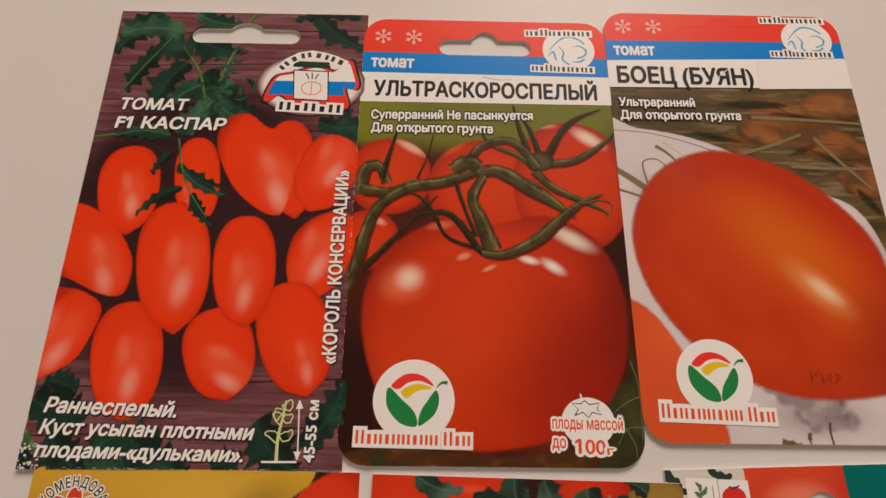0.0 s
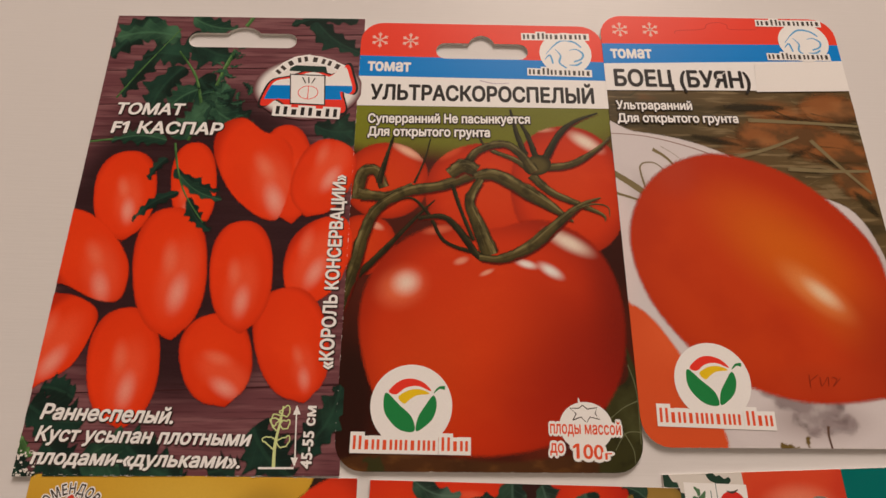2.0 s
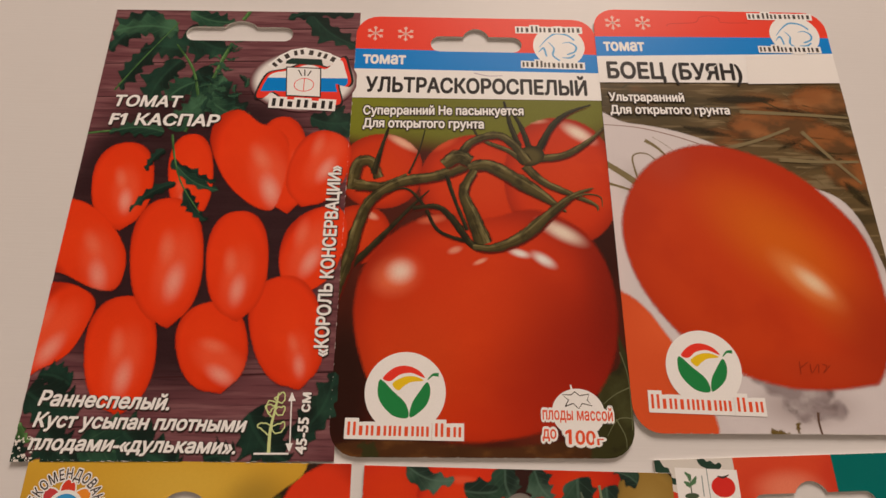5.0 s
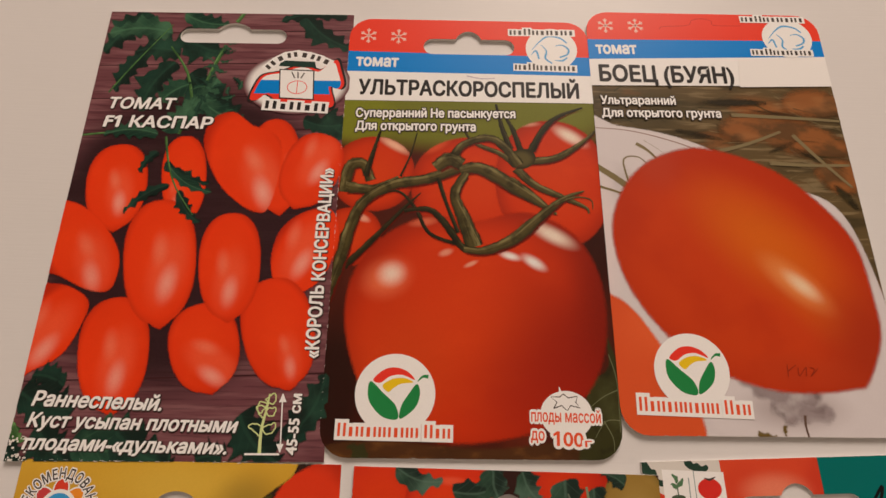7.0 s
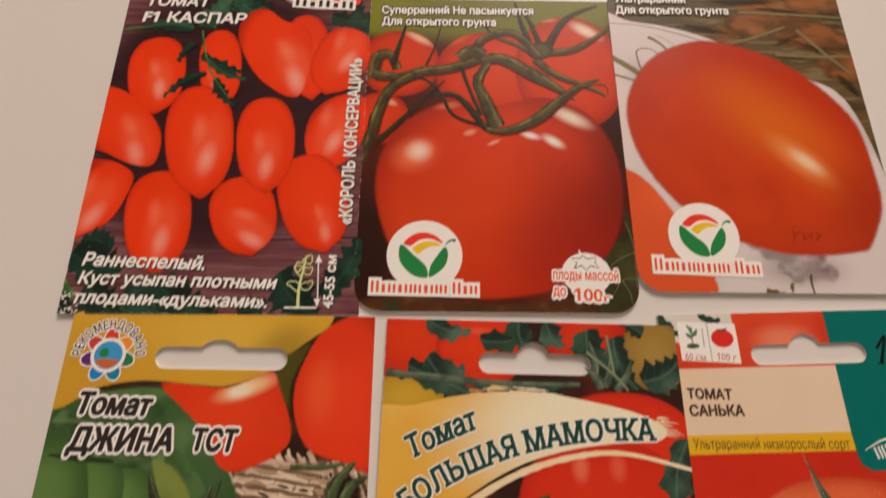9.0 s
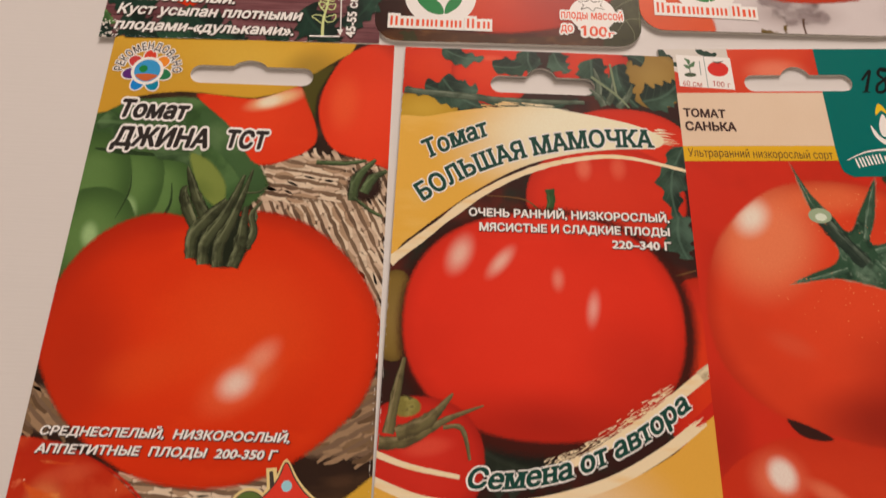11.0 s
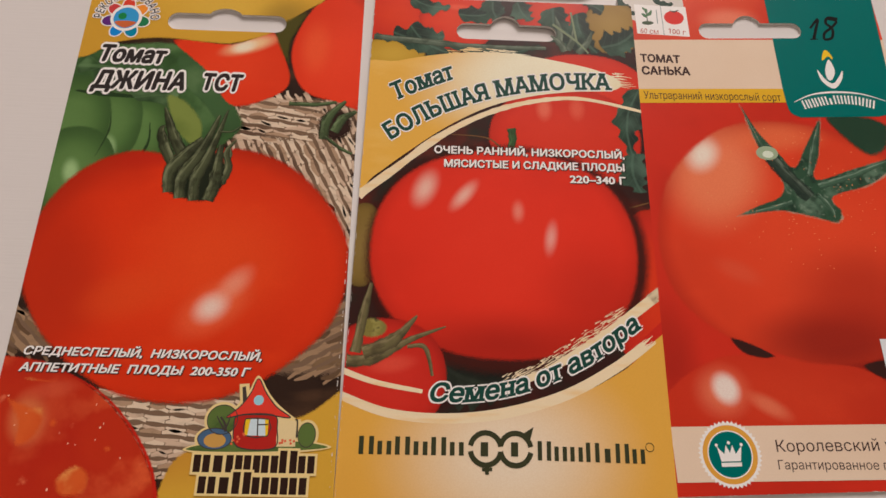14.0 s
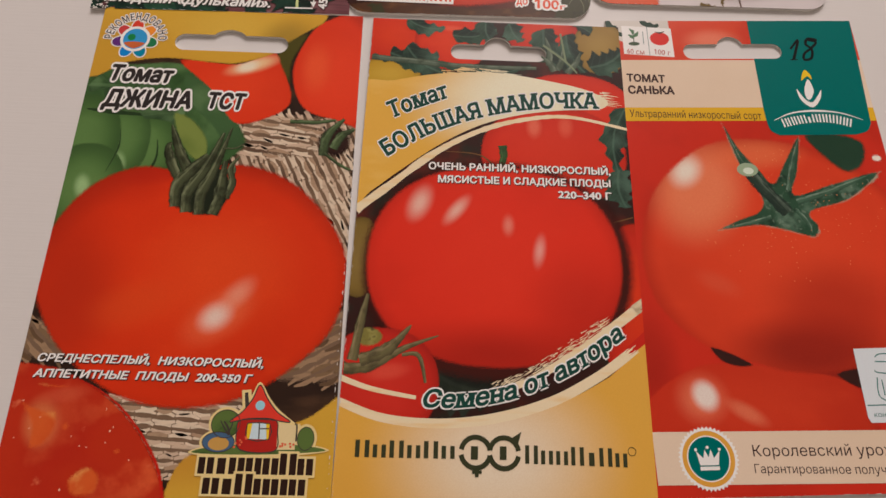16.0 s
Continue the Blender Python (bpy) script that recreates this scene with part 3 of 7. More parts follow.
def sprout_logo(pk, c, r, plate, words):
    """A white disc with a two-leaf emblem over a white plate with a row of plain red blocks."""
    pk.put("logo_disc", ell(c, r, r * 0.98), WHITE, "white round emblem disc")
    u, v = c
    pk.put("logo_leaf", spline([(u - 0.62 * r, v - 0.30 * r), (u - 0.30 * r, v - 0.02 * r), (u + 0.02 * r, v + 0.28 * r), (u + 0.08 * r, v + 0.60 * r),
                                (u - 0.28 * r, v + 0.56 * r), (u - 0.58 * r, v + 0.28 * r), (u - 0.68 * r, v)]), LOGO_GREEN, "green emblem leaf")
    pk.put("logo_leaf", spline([(u + 0.14 * r, v + 0.60 * r), (u + 0.16 * r, v + 0.30 * r), (u + 0.34 * r, v), (u + 0.54 * r, v - 0.24 * r),
                                (u + 0.62 * r, v), (u + 0.50 * r, v + 0.34 * r)]), LOGO_GREEN, "green emblem leaf")
    pk.put("logo_cap", spline([(u - 0.56 * r, v - 0.34 * r), (u - 0.30 * r, v - 0.58 * r), (u, v - 0.64 * r), (u + 0.30 * r, v - 0.54 * r), (u + 0.48 * r, v - 0.34 * r),
                               (u + 0.16 * r, v - 0.46 * r), (u - 0.14 * r, v - 0.42 * r), (u - 0.38 * r, v - 0.26 * r)]), LOGO_RED, "red emblem arc")
    pk.put("logo_arc", spline([(u - 0.32 * r, v - 0.20 * r), (u - 0.06 * r, v - 0.36 * r), (u + 0.22 * r, v - 0.38 * r), (u + 0.44 * r, v - 0.28 * r),
                               (u + 0.14 * r, v - 0.24 * r), (u - 0.04 * r, v - 0.14 * r), (u - 0.18 * r, v - 0.04 * r)]), LOGO_YELLOW, "yellow emblem arc")
    pk.put("logo_tail", ribbon([(u + 0.55 * r, v - 0.30 * r), (u + 0.68 * r, v - 0.42 * r), (u + 0.82 * r, v - 0.42 * r)], 0.02 * r, 0.10 * r), LOGO_GREEN, "small green stalk")
    a, b, high = plate
    pk.text("maker_plate", words, a, b, high, ORANGE_TEXT, WHITE, 0.0, 0.2, label="row of plain red blocks on white")


def round_badge(pk, c, ru, rv, top_line, low_line, high):
    """A white disc with a few pale blue strokes and two rows of plain dark blocks."""
    pk.put("badge_disc", ell(c, ru, rv), WHITE, "white round badge")
    u, v = c
    strokes = [[(-0.75, 0.05), (-0.45, -0.35), (-0.1, -0.62), (0.35, -0.55), (0.62, -0.3)], [(-0.4, -0.2), (-0.2, 0.1), (-0.25, 0.45), (0.0, 0.7)],
               [(0.15, -0.15), (0.42, -0.2), (0.66, 0.0), (0.6, 0.25), (0.3, 0.4)], [(-0.8, 0.3), (-0.6, 0.1), (-0.5, 0.5)], [(0.1, 0.55), (0.4, 0.55), (0.6, 0.4)]]
    pk.put("badge_stroke", [ribbon([(u + a * ru, v + b * rv) for a, b in s], 0.15, 0.55, 0.7) for s in strokes], SKY_BLUE, "pale blue strokes")
    for a, b in (top_line, low_line):
        pk.text("badge_plate", "▮▯▙▮▯▮▯▮▯", a, b, high, CHARCOAL, WHITE, 0.0, 0.14, label="row of plain dark blocks")


# ---------------------------------------------------------------- packet with many plum tomatoes on dark boards
def plum_packet():
    sl = slot_outline(24.4, 59.5, 6.5, 12.1, 42.1, 4.1, 4.2)
    pk = Packet("matt seed packet with red plum tomatoes on dark boards", -122.1, 133.8, 1.1, 81.4, 141.4, 0.9, TABLE, 0.0, sl, stretch=(1.0115, 1.009))
    boards = ink("printed_boards", (0.152, 0.055, 0.066), [(35.7, 76.1, 44, 50, 0, (0.018, 0.007, 0.009), 1.1, 0.8, 0.92)],
                 ((14.0, (0.253, 0.115, 0.126), 0.45, 0.62, 0.8, (2, 26, 1), 4.0), (60.0, (0.053, 0.015, 0.020), 0.5, 0.7, 0.6, (1, 20, 1), 4.0)))
    pk.put("printed_ground", pk.outline, boards, "printed dark red boards")
    seam = ink("board_seam_ink", (0.046, 0.013, 0.016))
    for v in (9.0, 21.5, 34.0, 46.5, 121.5, 133.5):
        pk.put("board_seam", ribbon([(0, v), (40, v - 1.2), (82, v - 2.6)], 0.35, 0.5), seam)
    deep = leaf_ink("deep_leaf_ink", (0.008, 0.019, 0.015), (0.014, 0.048, 0.033), (0.032, 0.104, 0.064), 0.25)
    mid = leaf_ink("mid_leaf_ink", (0.011, 0.038, 0.025), (0.028, 0.089, 0.052), (0.083, 0.210, 0.114), 0.4)
    stem = stem_ink("stem_ink", (0.018, 0.059, 0.018), (0.071, 0.179, 0.049), (0.177, 0.351, 0.126))
    L = lambda a, b, w, m=deep, teeth=5, bend=0.1: pk.leafy("printed_leaf", (a, b, w, teeth, 0.32, bend), m, "printed tomato leaf")
    L((15.3, 1.7), (0.4, 16.7), 13, deep); L((22.0, 8.4), (0.7, 8.9), 12, mid); L((15.7, 15.3), (6.9, 31.6), 9, deep)
    L((25.9, 16.2), (10.7, 15.8), 12, deep); L((23.8, 8.4), (40.5, 15.9), 14, deep); L((24.5, 0.4), (40.1, 4.6), 9, mid)
    L((64.1, -0.8), (81.6, 13.9), 10, deep); L((79.4, 0.3), (56.9, 3.1), 8, deep); L((29.7, 23.7), (46.9, 39.0), 15, deep); L((24.6, 19.5), (16.1, 38.6), 12, deep)
    L((30.4, 28.0), (21.0, 36.5), 10, mid); L((34.8, 34.1), (48.9, 41.0), 9, mid); L((74.3, 38.5), (83.6, 47.4), 13, deep); L((67.4, 40.7), (79.9, 42.5), 9, deep)
    pk.stem("printed_stem", [(44.6, -0.6), (43.4, 2.0), (42.4, 3.7)], 1.7, 1.6, stem, label="pale green stem")
    pk.stem("printed_stem", [(40.0, 13.0), (37.4, 20.3), (35.0, 28.9), (29.5, 46.4)], 1.6, 1.2, stem, label="pale green stem")
    pk.stem("printed_stem", [(22.1, 13.8), (28.8, 23.7), (32.4, 36.2)], 0.7, 1.4, stem)
    pk.stem("printed_stem", [(21.4, 5.0), (11.9, 19.8), (5.1, 31.6)], 0.4, 0.7, stem)
    pk.stem("printed_stem", [(-0.1, 47.1), (10.4, 45.9), (22.5, 45.7)], 0.9, 0.8, stem)
    L((24.2, 45.5), (34.5, 32.1), 10, mid); L((30.1, 38.3), (39.0, 25.7), 9, mid)

    shoot = random.Random(71)
    for i in range(34):
        f = shoot.random()
        u, v = 40.5 - 9.0 * f + shoot.uniform(-2.0, 2.0), 12.5 + 28.0 * f
        a = radians(shoot.choice((-150, -35, 30, 150, 100)) + shoot.uniform(-25, 25))
        n = shoot.uniform(2.5, 6.5) * (0.7 + 0.6 * f)
        L((u, v), (u + n * math.cos(a), v + n * math.sin(a)), n * 0.42, shoot.choice((deep, mid, mid)), 3)
    for i in range(10):
        u, v = shoot.uniform(34.0, 48.0), shoot.uniform(24.0, 42.0)
        a = radians(shoot.uniform(0, 360))
        L((u, v), (u + 5 * math.cos(a), v + 4 * math.sin(a)), 2.6, shoot.choice((deep, mid)), 4)
    red, dark, light = (0.800, 0.045, 0.006), (0.34, 0.013, 0.004), (0.860, 0.062, 0.009)
    glow = (0.850, 0.120, 0.050)

    def plum_print(p0, p1, w, glint, gr, rot, k=0.6, loop=None):
        c = ((p0[0] + p1[0]) / 2, (p0[1] + p1[1]) / 2)
        d = math.hypot(p1[0] - p0[0], p1[1] - p0[1])
        turn = -math.degrees(math.atan2(p1[1] - p0[1], p1[0] - p0[0]))
        m = shine(pk, "plum_ink_%d" % len(MATS), c, d / 2, w / 2, turn, red, dark, light,
                  [(glint[0], glint[1], gr * 1.7, gr * 3.4, rot, glow, 1.0, 0.3, k), (glint[0] + gr * 0.1, glint[1] + gr * 1.0, gr * 0.8, gr * 1.6, rot, (0.850, 0.46, 0.38), 1.1, 0.0, k), (glint[0] - gr * 0.7, glint[1] - gr * 1.3, gr * 0.7, gr * 1.5, rot + 12, (0.850, 0.25, 0.15), 1.1, 0.0, k * 0.8)], 0.82)
        pk.put("printed_tomato", loop or plum(p0, p1, w), m, "printed red plum tomato")

    plum_print((31.3, 46.3), (35.7, 76.1), 13.89, (31.9, 67.2), 2, 0, 0.3)
    plum_print((58.5, 39.8), (63.3, 73.1), 15.36, (65.3, 57.4), 2, 0, 0.2)
    plum_print((12.1, 49.4), (15.6, 78.8), 18.68, (15.3, 66.5), 3.2, 8)
    plum_print((75.6, 45.2), (67.3, 71.0), 18.48, (73.4, 55.3), 3.6, -28)
    plum_print((45.9, 38.0), (58.0, 72.8), 23.91, (57.2, 61.3), 4.6, 20, 0.7,
               spline([(37.6, 50.5), (38.8, 41.2), (45.6, 38.0), (52.5, 42.8), (57.5, 44.3), (62.0, 49.3), (62.2, 60.3), (60.7, 69.3), (58.3, 72.8), (52.3, 70.9), (43.9, 63.3)]))
    plum_print((-3.7, 69.5), (18.0, 96.9), 18.91, (11.7, 88.4), 4.0, 20, 0.5,
               spline([(-8.1, 70.5), (1.5, 69.1), (10.8, 74.3), (18.0, 83.3), (19.7, 90.3), (18.0, 96.7), (11.7, 96.6), (3.4, 92.8), (-5.4, 88.6)]))
    plum_print((79.8, 70.5), (65.7, 98.6), 18.92, (70.9, 84.3), 3.8, -25, 0.6,
               spline([(62.1, 88.7), (63.5, 78.4), (69.9, 72.1), (78.5, 70.9), (81.6, 79.0), (78.5, 91.0), (72.8, 96.6), (66.3, 98.6)]))
    plum_print((9.3, 94.7), (-0.7, 120.1), 15.99, (3.1, 109.3), 4.0, -32, 0.55,
               spline([(-2.5, 120.2), (2.0, 118.9), (9.0, 114.4), (12.7, 105.8), (13.3, 99.8), (8.8, 96.0), (2.2, 94.3), (-3.5, 96.8)]))
    plum_print((20.0, 97.5), (24.9, 130.0), 19.62, (23.9, 116.7), 3.8, -4, 0.55)
    plum_print((61.9, 91.8), (71.0, 123.4), 20.34, (70.3, 114.8), 2.6, 10, 0.45)
    plum_print((42.9, 99.5), (50.6, 124.5), 19.59, (49.5, 116.5), 3.4, 60, 0.6)
    plum_print((27.4, 67.6), (33.8, 107.0), 21.21, (33.2, 89.8), 4.4, -6, 0.6)
    plum_print((48.9, 71.7), (52.4, 105.3), 18.21, (51.2, 92.9), 3.6, -4, 0.55)

    L((23.5, 46.5), (6.3, 46.8), 6.5, mid, 5); L((24.4, 52.3), (19.8, 60.0), 4.5, deep, 4); L((26.8, 56.1), (41.4, 63.4), 6, deep, 5); L((29.6, 63.6), (17.1, 73.2), 4.6, deep, 5)
    L((32.4, 65.4), (40.3, 76.0), 5.5, deep, 5); L((28.8, 58.0), (42.6, 66.1), 4.6, mid, 4)
    pk.stem("printed_stem", [(25.9, 47.4), (28.0, 56.1), (31.4, 64.4), (37.8, 73.4)], 0.9, 0.4, stem)
    L((11.4, 122.7), (1.9, 119.8), 10, deep); L((-0.0, 124.2), (15.5, 128.3), 13, deep); L((70.7, 136.3), (80.6, 118.9), 11, deep, 5)
    L((58.3, 129.5), (69.7, 141.8), 16, deep, 6); L((6.3, 132.6), (18.7, 143.3), 14, deep, 6); L((15.9, 136.7), (42.6, 141.9), 18, mid, 6, 0.0); L((26.8, 133.9), (42.8, 143.2), 16, deep, 7)
    L((48.1, 140.5), (56.3, 137.8), 9, deep); L((-1.6, 135.4), (4.6, 143.4), 9, deep); L((-1.4, 130.6), (3.7, 136.7), 4, stem)
    specks = random.Random(5)
    pk.put("bare_fleck", [ell((specks.uniform(0.2, 5.0), specks.uniform(135.0, 141.5)), specks.uniform(0.1, 0.5), specks.uniform(0.1, 0.4), 0, 2, 7) for _ in range(40)],
           paper("bare_paper", (0.74, 0.71, 0.68)), "worn white flecks at the corner")

    def bold(words, p0, p1, h, name="printed_line", shear=0.2):
        pk.text(name, words, p0, p1, h, WHITE, DARK_EDGE, 0.034, 0.04, shear, drop=0.16)
    bold("ТОМАТ", (5.5, 37.4), (26.6, 37.6), 3.91, "printed_title", 0.15)
    bold("F1 КАСПАР", (5.4, 44.0), (39.5, 44.4), 4.03, "printed_title", 0.1)
    bold("Раннеспелый.", (3.4, 127.6), (37.9, 128.8), 3.73)
    bold("Куст усыпан плотными", (3.4, 132.9), (58.1, 134.2), 3.50)
    bold("плодами-«дульками».", (3.5, 138.4), (56.3, 139.5), 3.41)
    bold("«КОРОЛЬ КОНСЕРВАЦИИ»", (77.9, 115.0), (78.3, 57.6), 4.47 * 0.82, "printed_line", 0.0)
    bold("45-55 см", (74.1, 139.6), (74.4, 124.2), 3.36 * 0.82, "printed_line", 0.0)
    sprig = ink("sprig_ink", (0.62, 0.72, 0.33))
    ln = lambda pts, w0, w1, m=WHITE: pk.put("height_sign", ribbon(pts, w0, w1), m, "plant height sign")
    ln([(64.7, 139.4), (64.6, 133.6), (65.5, 128.0), (65.9, 124.4)], 0.9, 0.4, sprig)
    for a, b in (((64.6, 134.3), (61.2, 132.5)), ((65.2, 133.9), (68.1, 131.9)), ((65.1, 130.1), (62.8, 127.7)), ((65.6, 129.4), (67.8, 128.0)), ((65.8, 126.6), (67.2, 124.3)), ((64.7, 126.6), (63.9, 129.4))):
        blade = leaf(a, b, 2.6, 3, 0.0)
        pk.put("height_sign", ribbon(blade + blade[:1], 0.34, 0.34, steps=1), sprig)
    ln([(60.9, 139.5), (69.8, 139.5)], 0.5, 0.5)
    ln([(69.3, 124.5), (70.0, 138.8)], 0.35, 0.35)
    pk.put("height_sign", [[(69.4, 124.2), (70.5, 126.5), (68.5, 126.6)], [(69.9, 139.2), (70.7, 137.0), (68.8, 137.0)]], WHITE)

    # emblem: a pale halo, a striped patch between two arcs of dark blocks, and a white square
    halo = ink("emblem_halo", (0.152, 0.055, 0.064), [(64.5, 27.3, 17.2, 11.6, 0, (0.84, 0.83, 0.82), 1.0, 0.82, 1.0)])
    pk.put("emblem_halo", ell((64.5, 27.3), 17.2, 11.6), halo, "pale oval halo round the emblem")
    patch = [(50.0, 33.4), (51.5, 27.5), (53.7, 24.3), (58.7, 23.1), (65.8, 20.4), (71.4, 22.4), (74.2, 19.8), (77.0, 18.4), (78.4, 22.3), (79.7, 27.4), (78.4, 29.6), (75.5, 28.8), (76.9, 34.6), (74.9, 36.5),
             (67.0, 36.0), (59.8, 34.9), (55.2, 31.7), (52.6, 33.8)]
    pk.put("emblem_rim", spline([(u + (u - 64.6) * 0.05, v + (v - 27.7) * 0.08) for u, v in patch], True, 3), BLACK)
    pk.put("emblem_patch", spline(patch, True, 3), LOGO_RED, "red, white and blue patch")
    inner = [((u - 64.6) * 0.93 + 64.6, (v - 27.7) * 0.88 + 27.7) for u, v in patch]
    lo, hi = 26.4, 31.5
    keep = spline(inner, True, 3)
    for nm, m, a, b in (("white_stripe", WHITE, -99, lo), ("blue_stripe", HEAD_BLUE, lo, hi)):
        vs, fs = cut(keep, rect(0, max(a, 8), 81, b))
        pk.z += 0.0018
        pk.link(nm, flat_mesh(nm, [(vs, fs)], pk.z), m)
    pk.put("emblem_roof", [(58.1, 21.0), (58.7, 18.8), (69.7, 19.2), (70.3, 21.6)], ink("dark_green_ink", (0.018, 0.045, 0.036)))
    pk.put("emblem_rim", [(58.4, 22.1), (69.8, 22.5), (70.4, 33.7), (59.3, 33.3)], BLACK)
    pk.put("emblem_square", [(58.8, 22.5), (69.4, 22.9), (70.0, 33.3), (59.6, 32.8)], WHITE, "white emblem square")
    c = (64.7, 29.0)
    ring = ell(c, 3.1, 2.4)
    pk.put("emblem_ring", [ribbon(ring + ring[:1], 0.25, 0.25, steps=1), ribbon([(c[0], c[1] - 2.5), (c[0], c[1] + 2.5)], 0.25, 0.25)], LOGO_RED)
    pk.put("emblem_stroke", [ribbon([(62.5, 23.3), (63.7, 25.6)], 0.4, 0.4), ribbon([(64.5, 23.2), (64.7, 25.6)], 0.4, 0.4), ribbon([(66.6, 23.6), (65.6, 25.6)], 0.4, 0.4)], CHARCOAL)
    pk.text("emblem_plate", "▮▯▮▯▮▯", (54.7, 22.8), (74.4, 20.7), 2.7, CHARCOAL, WHITE, 0.0, 0.16, via=[(59.0, 18.8), (64.1, 17.4), (69.7, 18.6)], label="arc of plain dark blocks")
    pk.text("emblem_plate", "▙▯▙▯▙", (54.7, 36.9), (74.6, 37.9), 3.0, BLACK, WHITE, 0.0, 0.16, label="row of plain black blocks")
    worn_edges(pk, "lb", 11)


# ---------------------------------------------------------------- packet with a bunch of round tomatoes on a vine
def header(pk, tags, name):
    """Red, blue and white bands across the head of a packet."""
    red_to, blue_to, white_to = tags
    pk.put("red_band", [(-1, -1), (82, -1), (82, red_to[1]), (-1, red_to[0])], HEAD_RED, "red head band")
    pk.put("blue_band", [(-1, red_to[0]), (82, red_to[1]), (82, blue_to[1]), (-1, blue_to[0])], HEAD_BLUE, "blue band")
    pk.put("white_band", [(-1, blue_to[0]), (82, blue_to[1]), (82, white_to[1]), (-1, white_to[0])], WHITE, "white title band")


def vine_packet():
    sl = slot_outline(24.8, 55.1, 7.7, 13.8, 39.8, 4.5, 3.4)
    pk = Packet("glossy seed packet with a round red tomato on the vine", -40.7, 133.8, 0.78, 80.0, 139.4, 0.95, TABLE, 7.5, sl, stretch=(1.0065, 1.0045))
    ground = ink("vine_ground", (0.071, 0.012, 0.006), [(39.8, 34.9, 60, 16, 0, (0.165, 0.180, 0.020), 1.1, 0.6, 1.0), (4.2, 37.9, 16, 12, 0, (0.206, 0.235, 0.016), 1.0, 0.5, 0.8),
                                               (77.7, 76.0, 8, 25, 0, (0.023, 0.006, 0.004), 1.0, 0.4, 0.8), (2.8, 122.1, 12, 30, 0, (0.019, 0.006, 0.004), 1.0, 0.3, 0.9)],
                 ((40.0, (0.206, 0.028, 0.010), 0.5, 0.7, 0.5, (1, 1, 1), 0),))
    pk.put("printed_ground", pk.outline, ground, "printed dark vine background")
    red, dark, light = (0.600, 0.038, 0.005), (0.206, 0.009, 0.003), (0.690, 0.062, 0.008)
    pale = (0.850, 0.521, 0.372)

    def round_print(c, ru, rv, glints=(), loop=None, rim=0.7, dk=dark):
        m = shine(pk, "vine_tomato_%d" % len(MATS), c, ru, rv, 0, red, dk, light, glints, rim)
        pk.put("printed_tomato", loop or ell(c, ru, rv, 0, 2.15), m, "printed round red tomato")

    round_print((10.4, 57.7), 13, 13, [(16.6, 48.0, 8, 2.2, -30, pale, 1, 0.1, 0.9)])
    round_print((41.6, 61.3), 20, 17, [(29.2, 47.7, 7, 3, 30, (0.850, 0.133, 0.045), 1, 0.3, 0.5)])
    round_print((65.3, 59.9), 18, 22, [(71.6, 43.9, 8, 3.2, -32, (0.850, 0.749, 0.631), 1, 0.1, 0.95), (57.6, 39.6, 6, 1.5, 0, pale, 1, 0.3, 0.5)])
    round_print((4.7, 78.3), 9.5, 9.5, [(7.7, 72.4, 3.5, 1.5, -25, pale, 1, 0.3, 0.6)])
    lower = ink("vine_leaf_ink", (0.038, 0.038, 0.011), (), ((70.0, (0.083, 0.089, 0.033), 0.5, 0.7, 0.7, (1, 1, 1), 0), (200.0, (0.014, 0.013, 0.006), 0.55, 0.7, 0.6, (1, 1, 1), 0)), fade=0.8)
    earth = ink("earth_ink", (0.075, 0.028, 0.009), (), ((120.0, (0.171, 0.071, 0.018), 0.5, 0.7, 0.7, (1, 2, 1), 0), (50.0, (0.018, 0.008, 0.004), 0.5, 0.7, 0.7, (1, 1, 1), 0)), fade=1.2)
    pk.put("printed_earth", spline([(0.8, 136.2), (15.3, 134.6), (44.6, 136.3), (68.2, 133.9), (82.9, 135.1), (82.2, 141.2), (1.2, 142.2)]), earth, "printed brown earth")
    pk.put("printed_leaf", spline([(76.9, 103.5), (80.0, 112.0), (83.0, 120.9), (83.1, 133.7), (75.0, 140.7), (67.7, 140.5), (70.0, 129.7), (71.6, 119.6), (77.4, 115.1)]), lower, "printed dark leaf")
    veins = ink("leaf_vein_ink", (0.152, 0.165, 0.087))
    pk.put("leaf_vein", [ribbon([(81.4, 120.9), (75.9, 123.2), (71.0, 126.9)], 0.3, 0.15), ribbon([(80.8, 129.6), (76.0, 129.6), (72.7, 133.9)], 0.3, 0.15), ribbon([(78.0, 112.0), (79.7, 119.5), (79.5, 132.4)], 0.25, 0.2),
                         ribbon([(75.3, 129.6), (77.4, 133.8), (77.5, 137.2)], 0.3, 0.15)], veins)
    pk.leafy("printed_leaf", ((12.7, 140.7), (7.3, 136.1), 6, 3, 0.2), lower)
    c = (40.9, 104.9)
    main = spline([(4.1, 94.4), (8.0, 84.3), (15.4, 76.4), (27.7, 70.8), (41.1, 72.5), (56.3, 69.3), (69.4, 74.7), (76.9, 85.5), (79.2, 99.5), (77.2, 113.6), (71.3, 124.0), (61.0, 131.9),
                   (44.6, 135.9), (29.9, 135.8), (18.1, 131.1), (9.5, 122.0), (4.4, 107.1)])
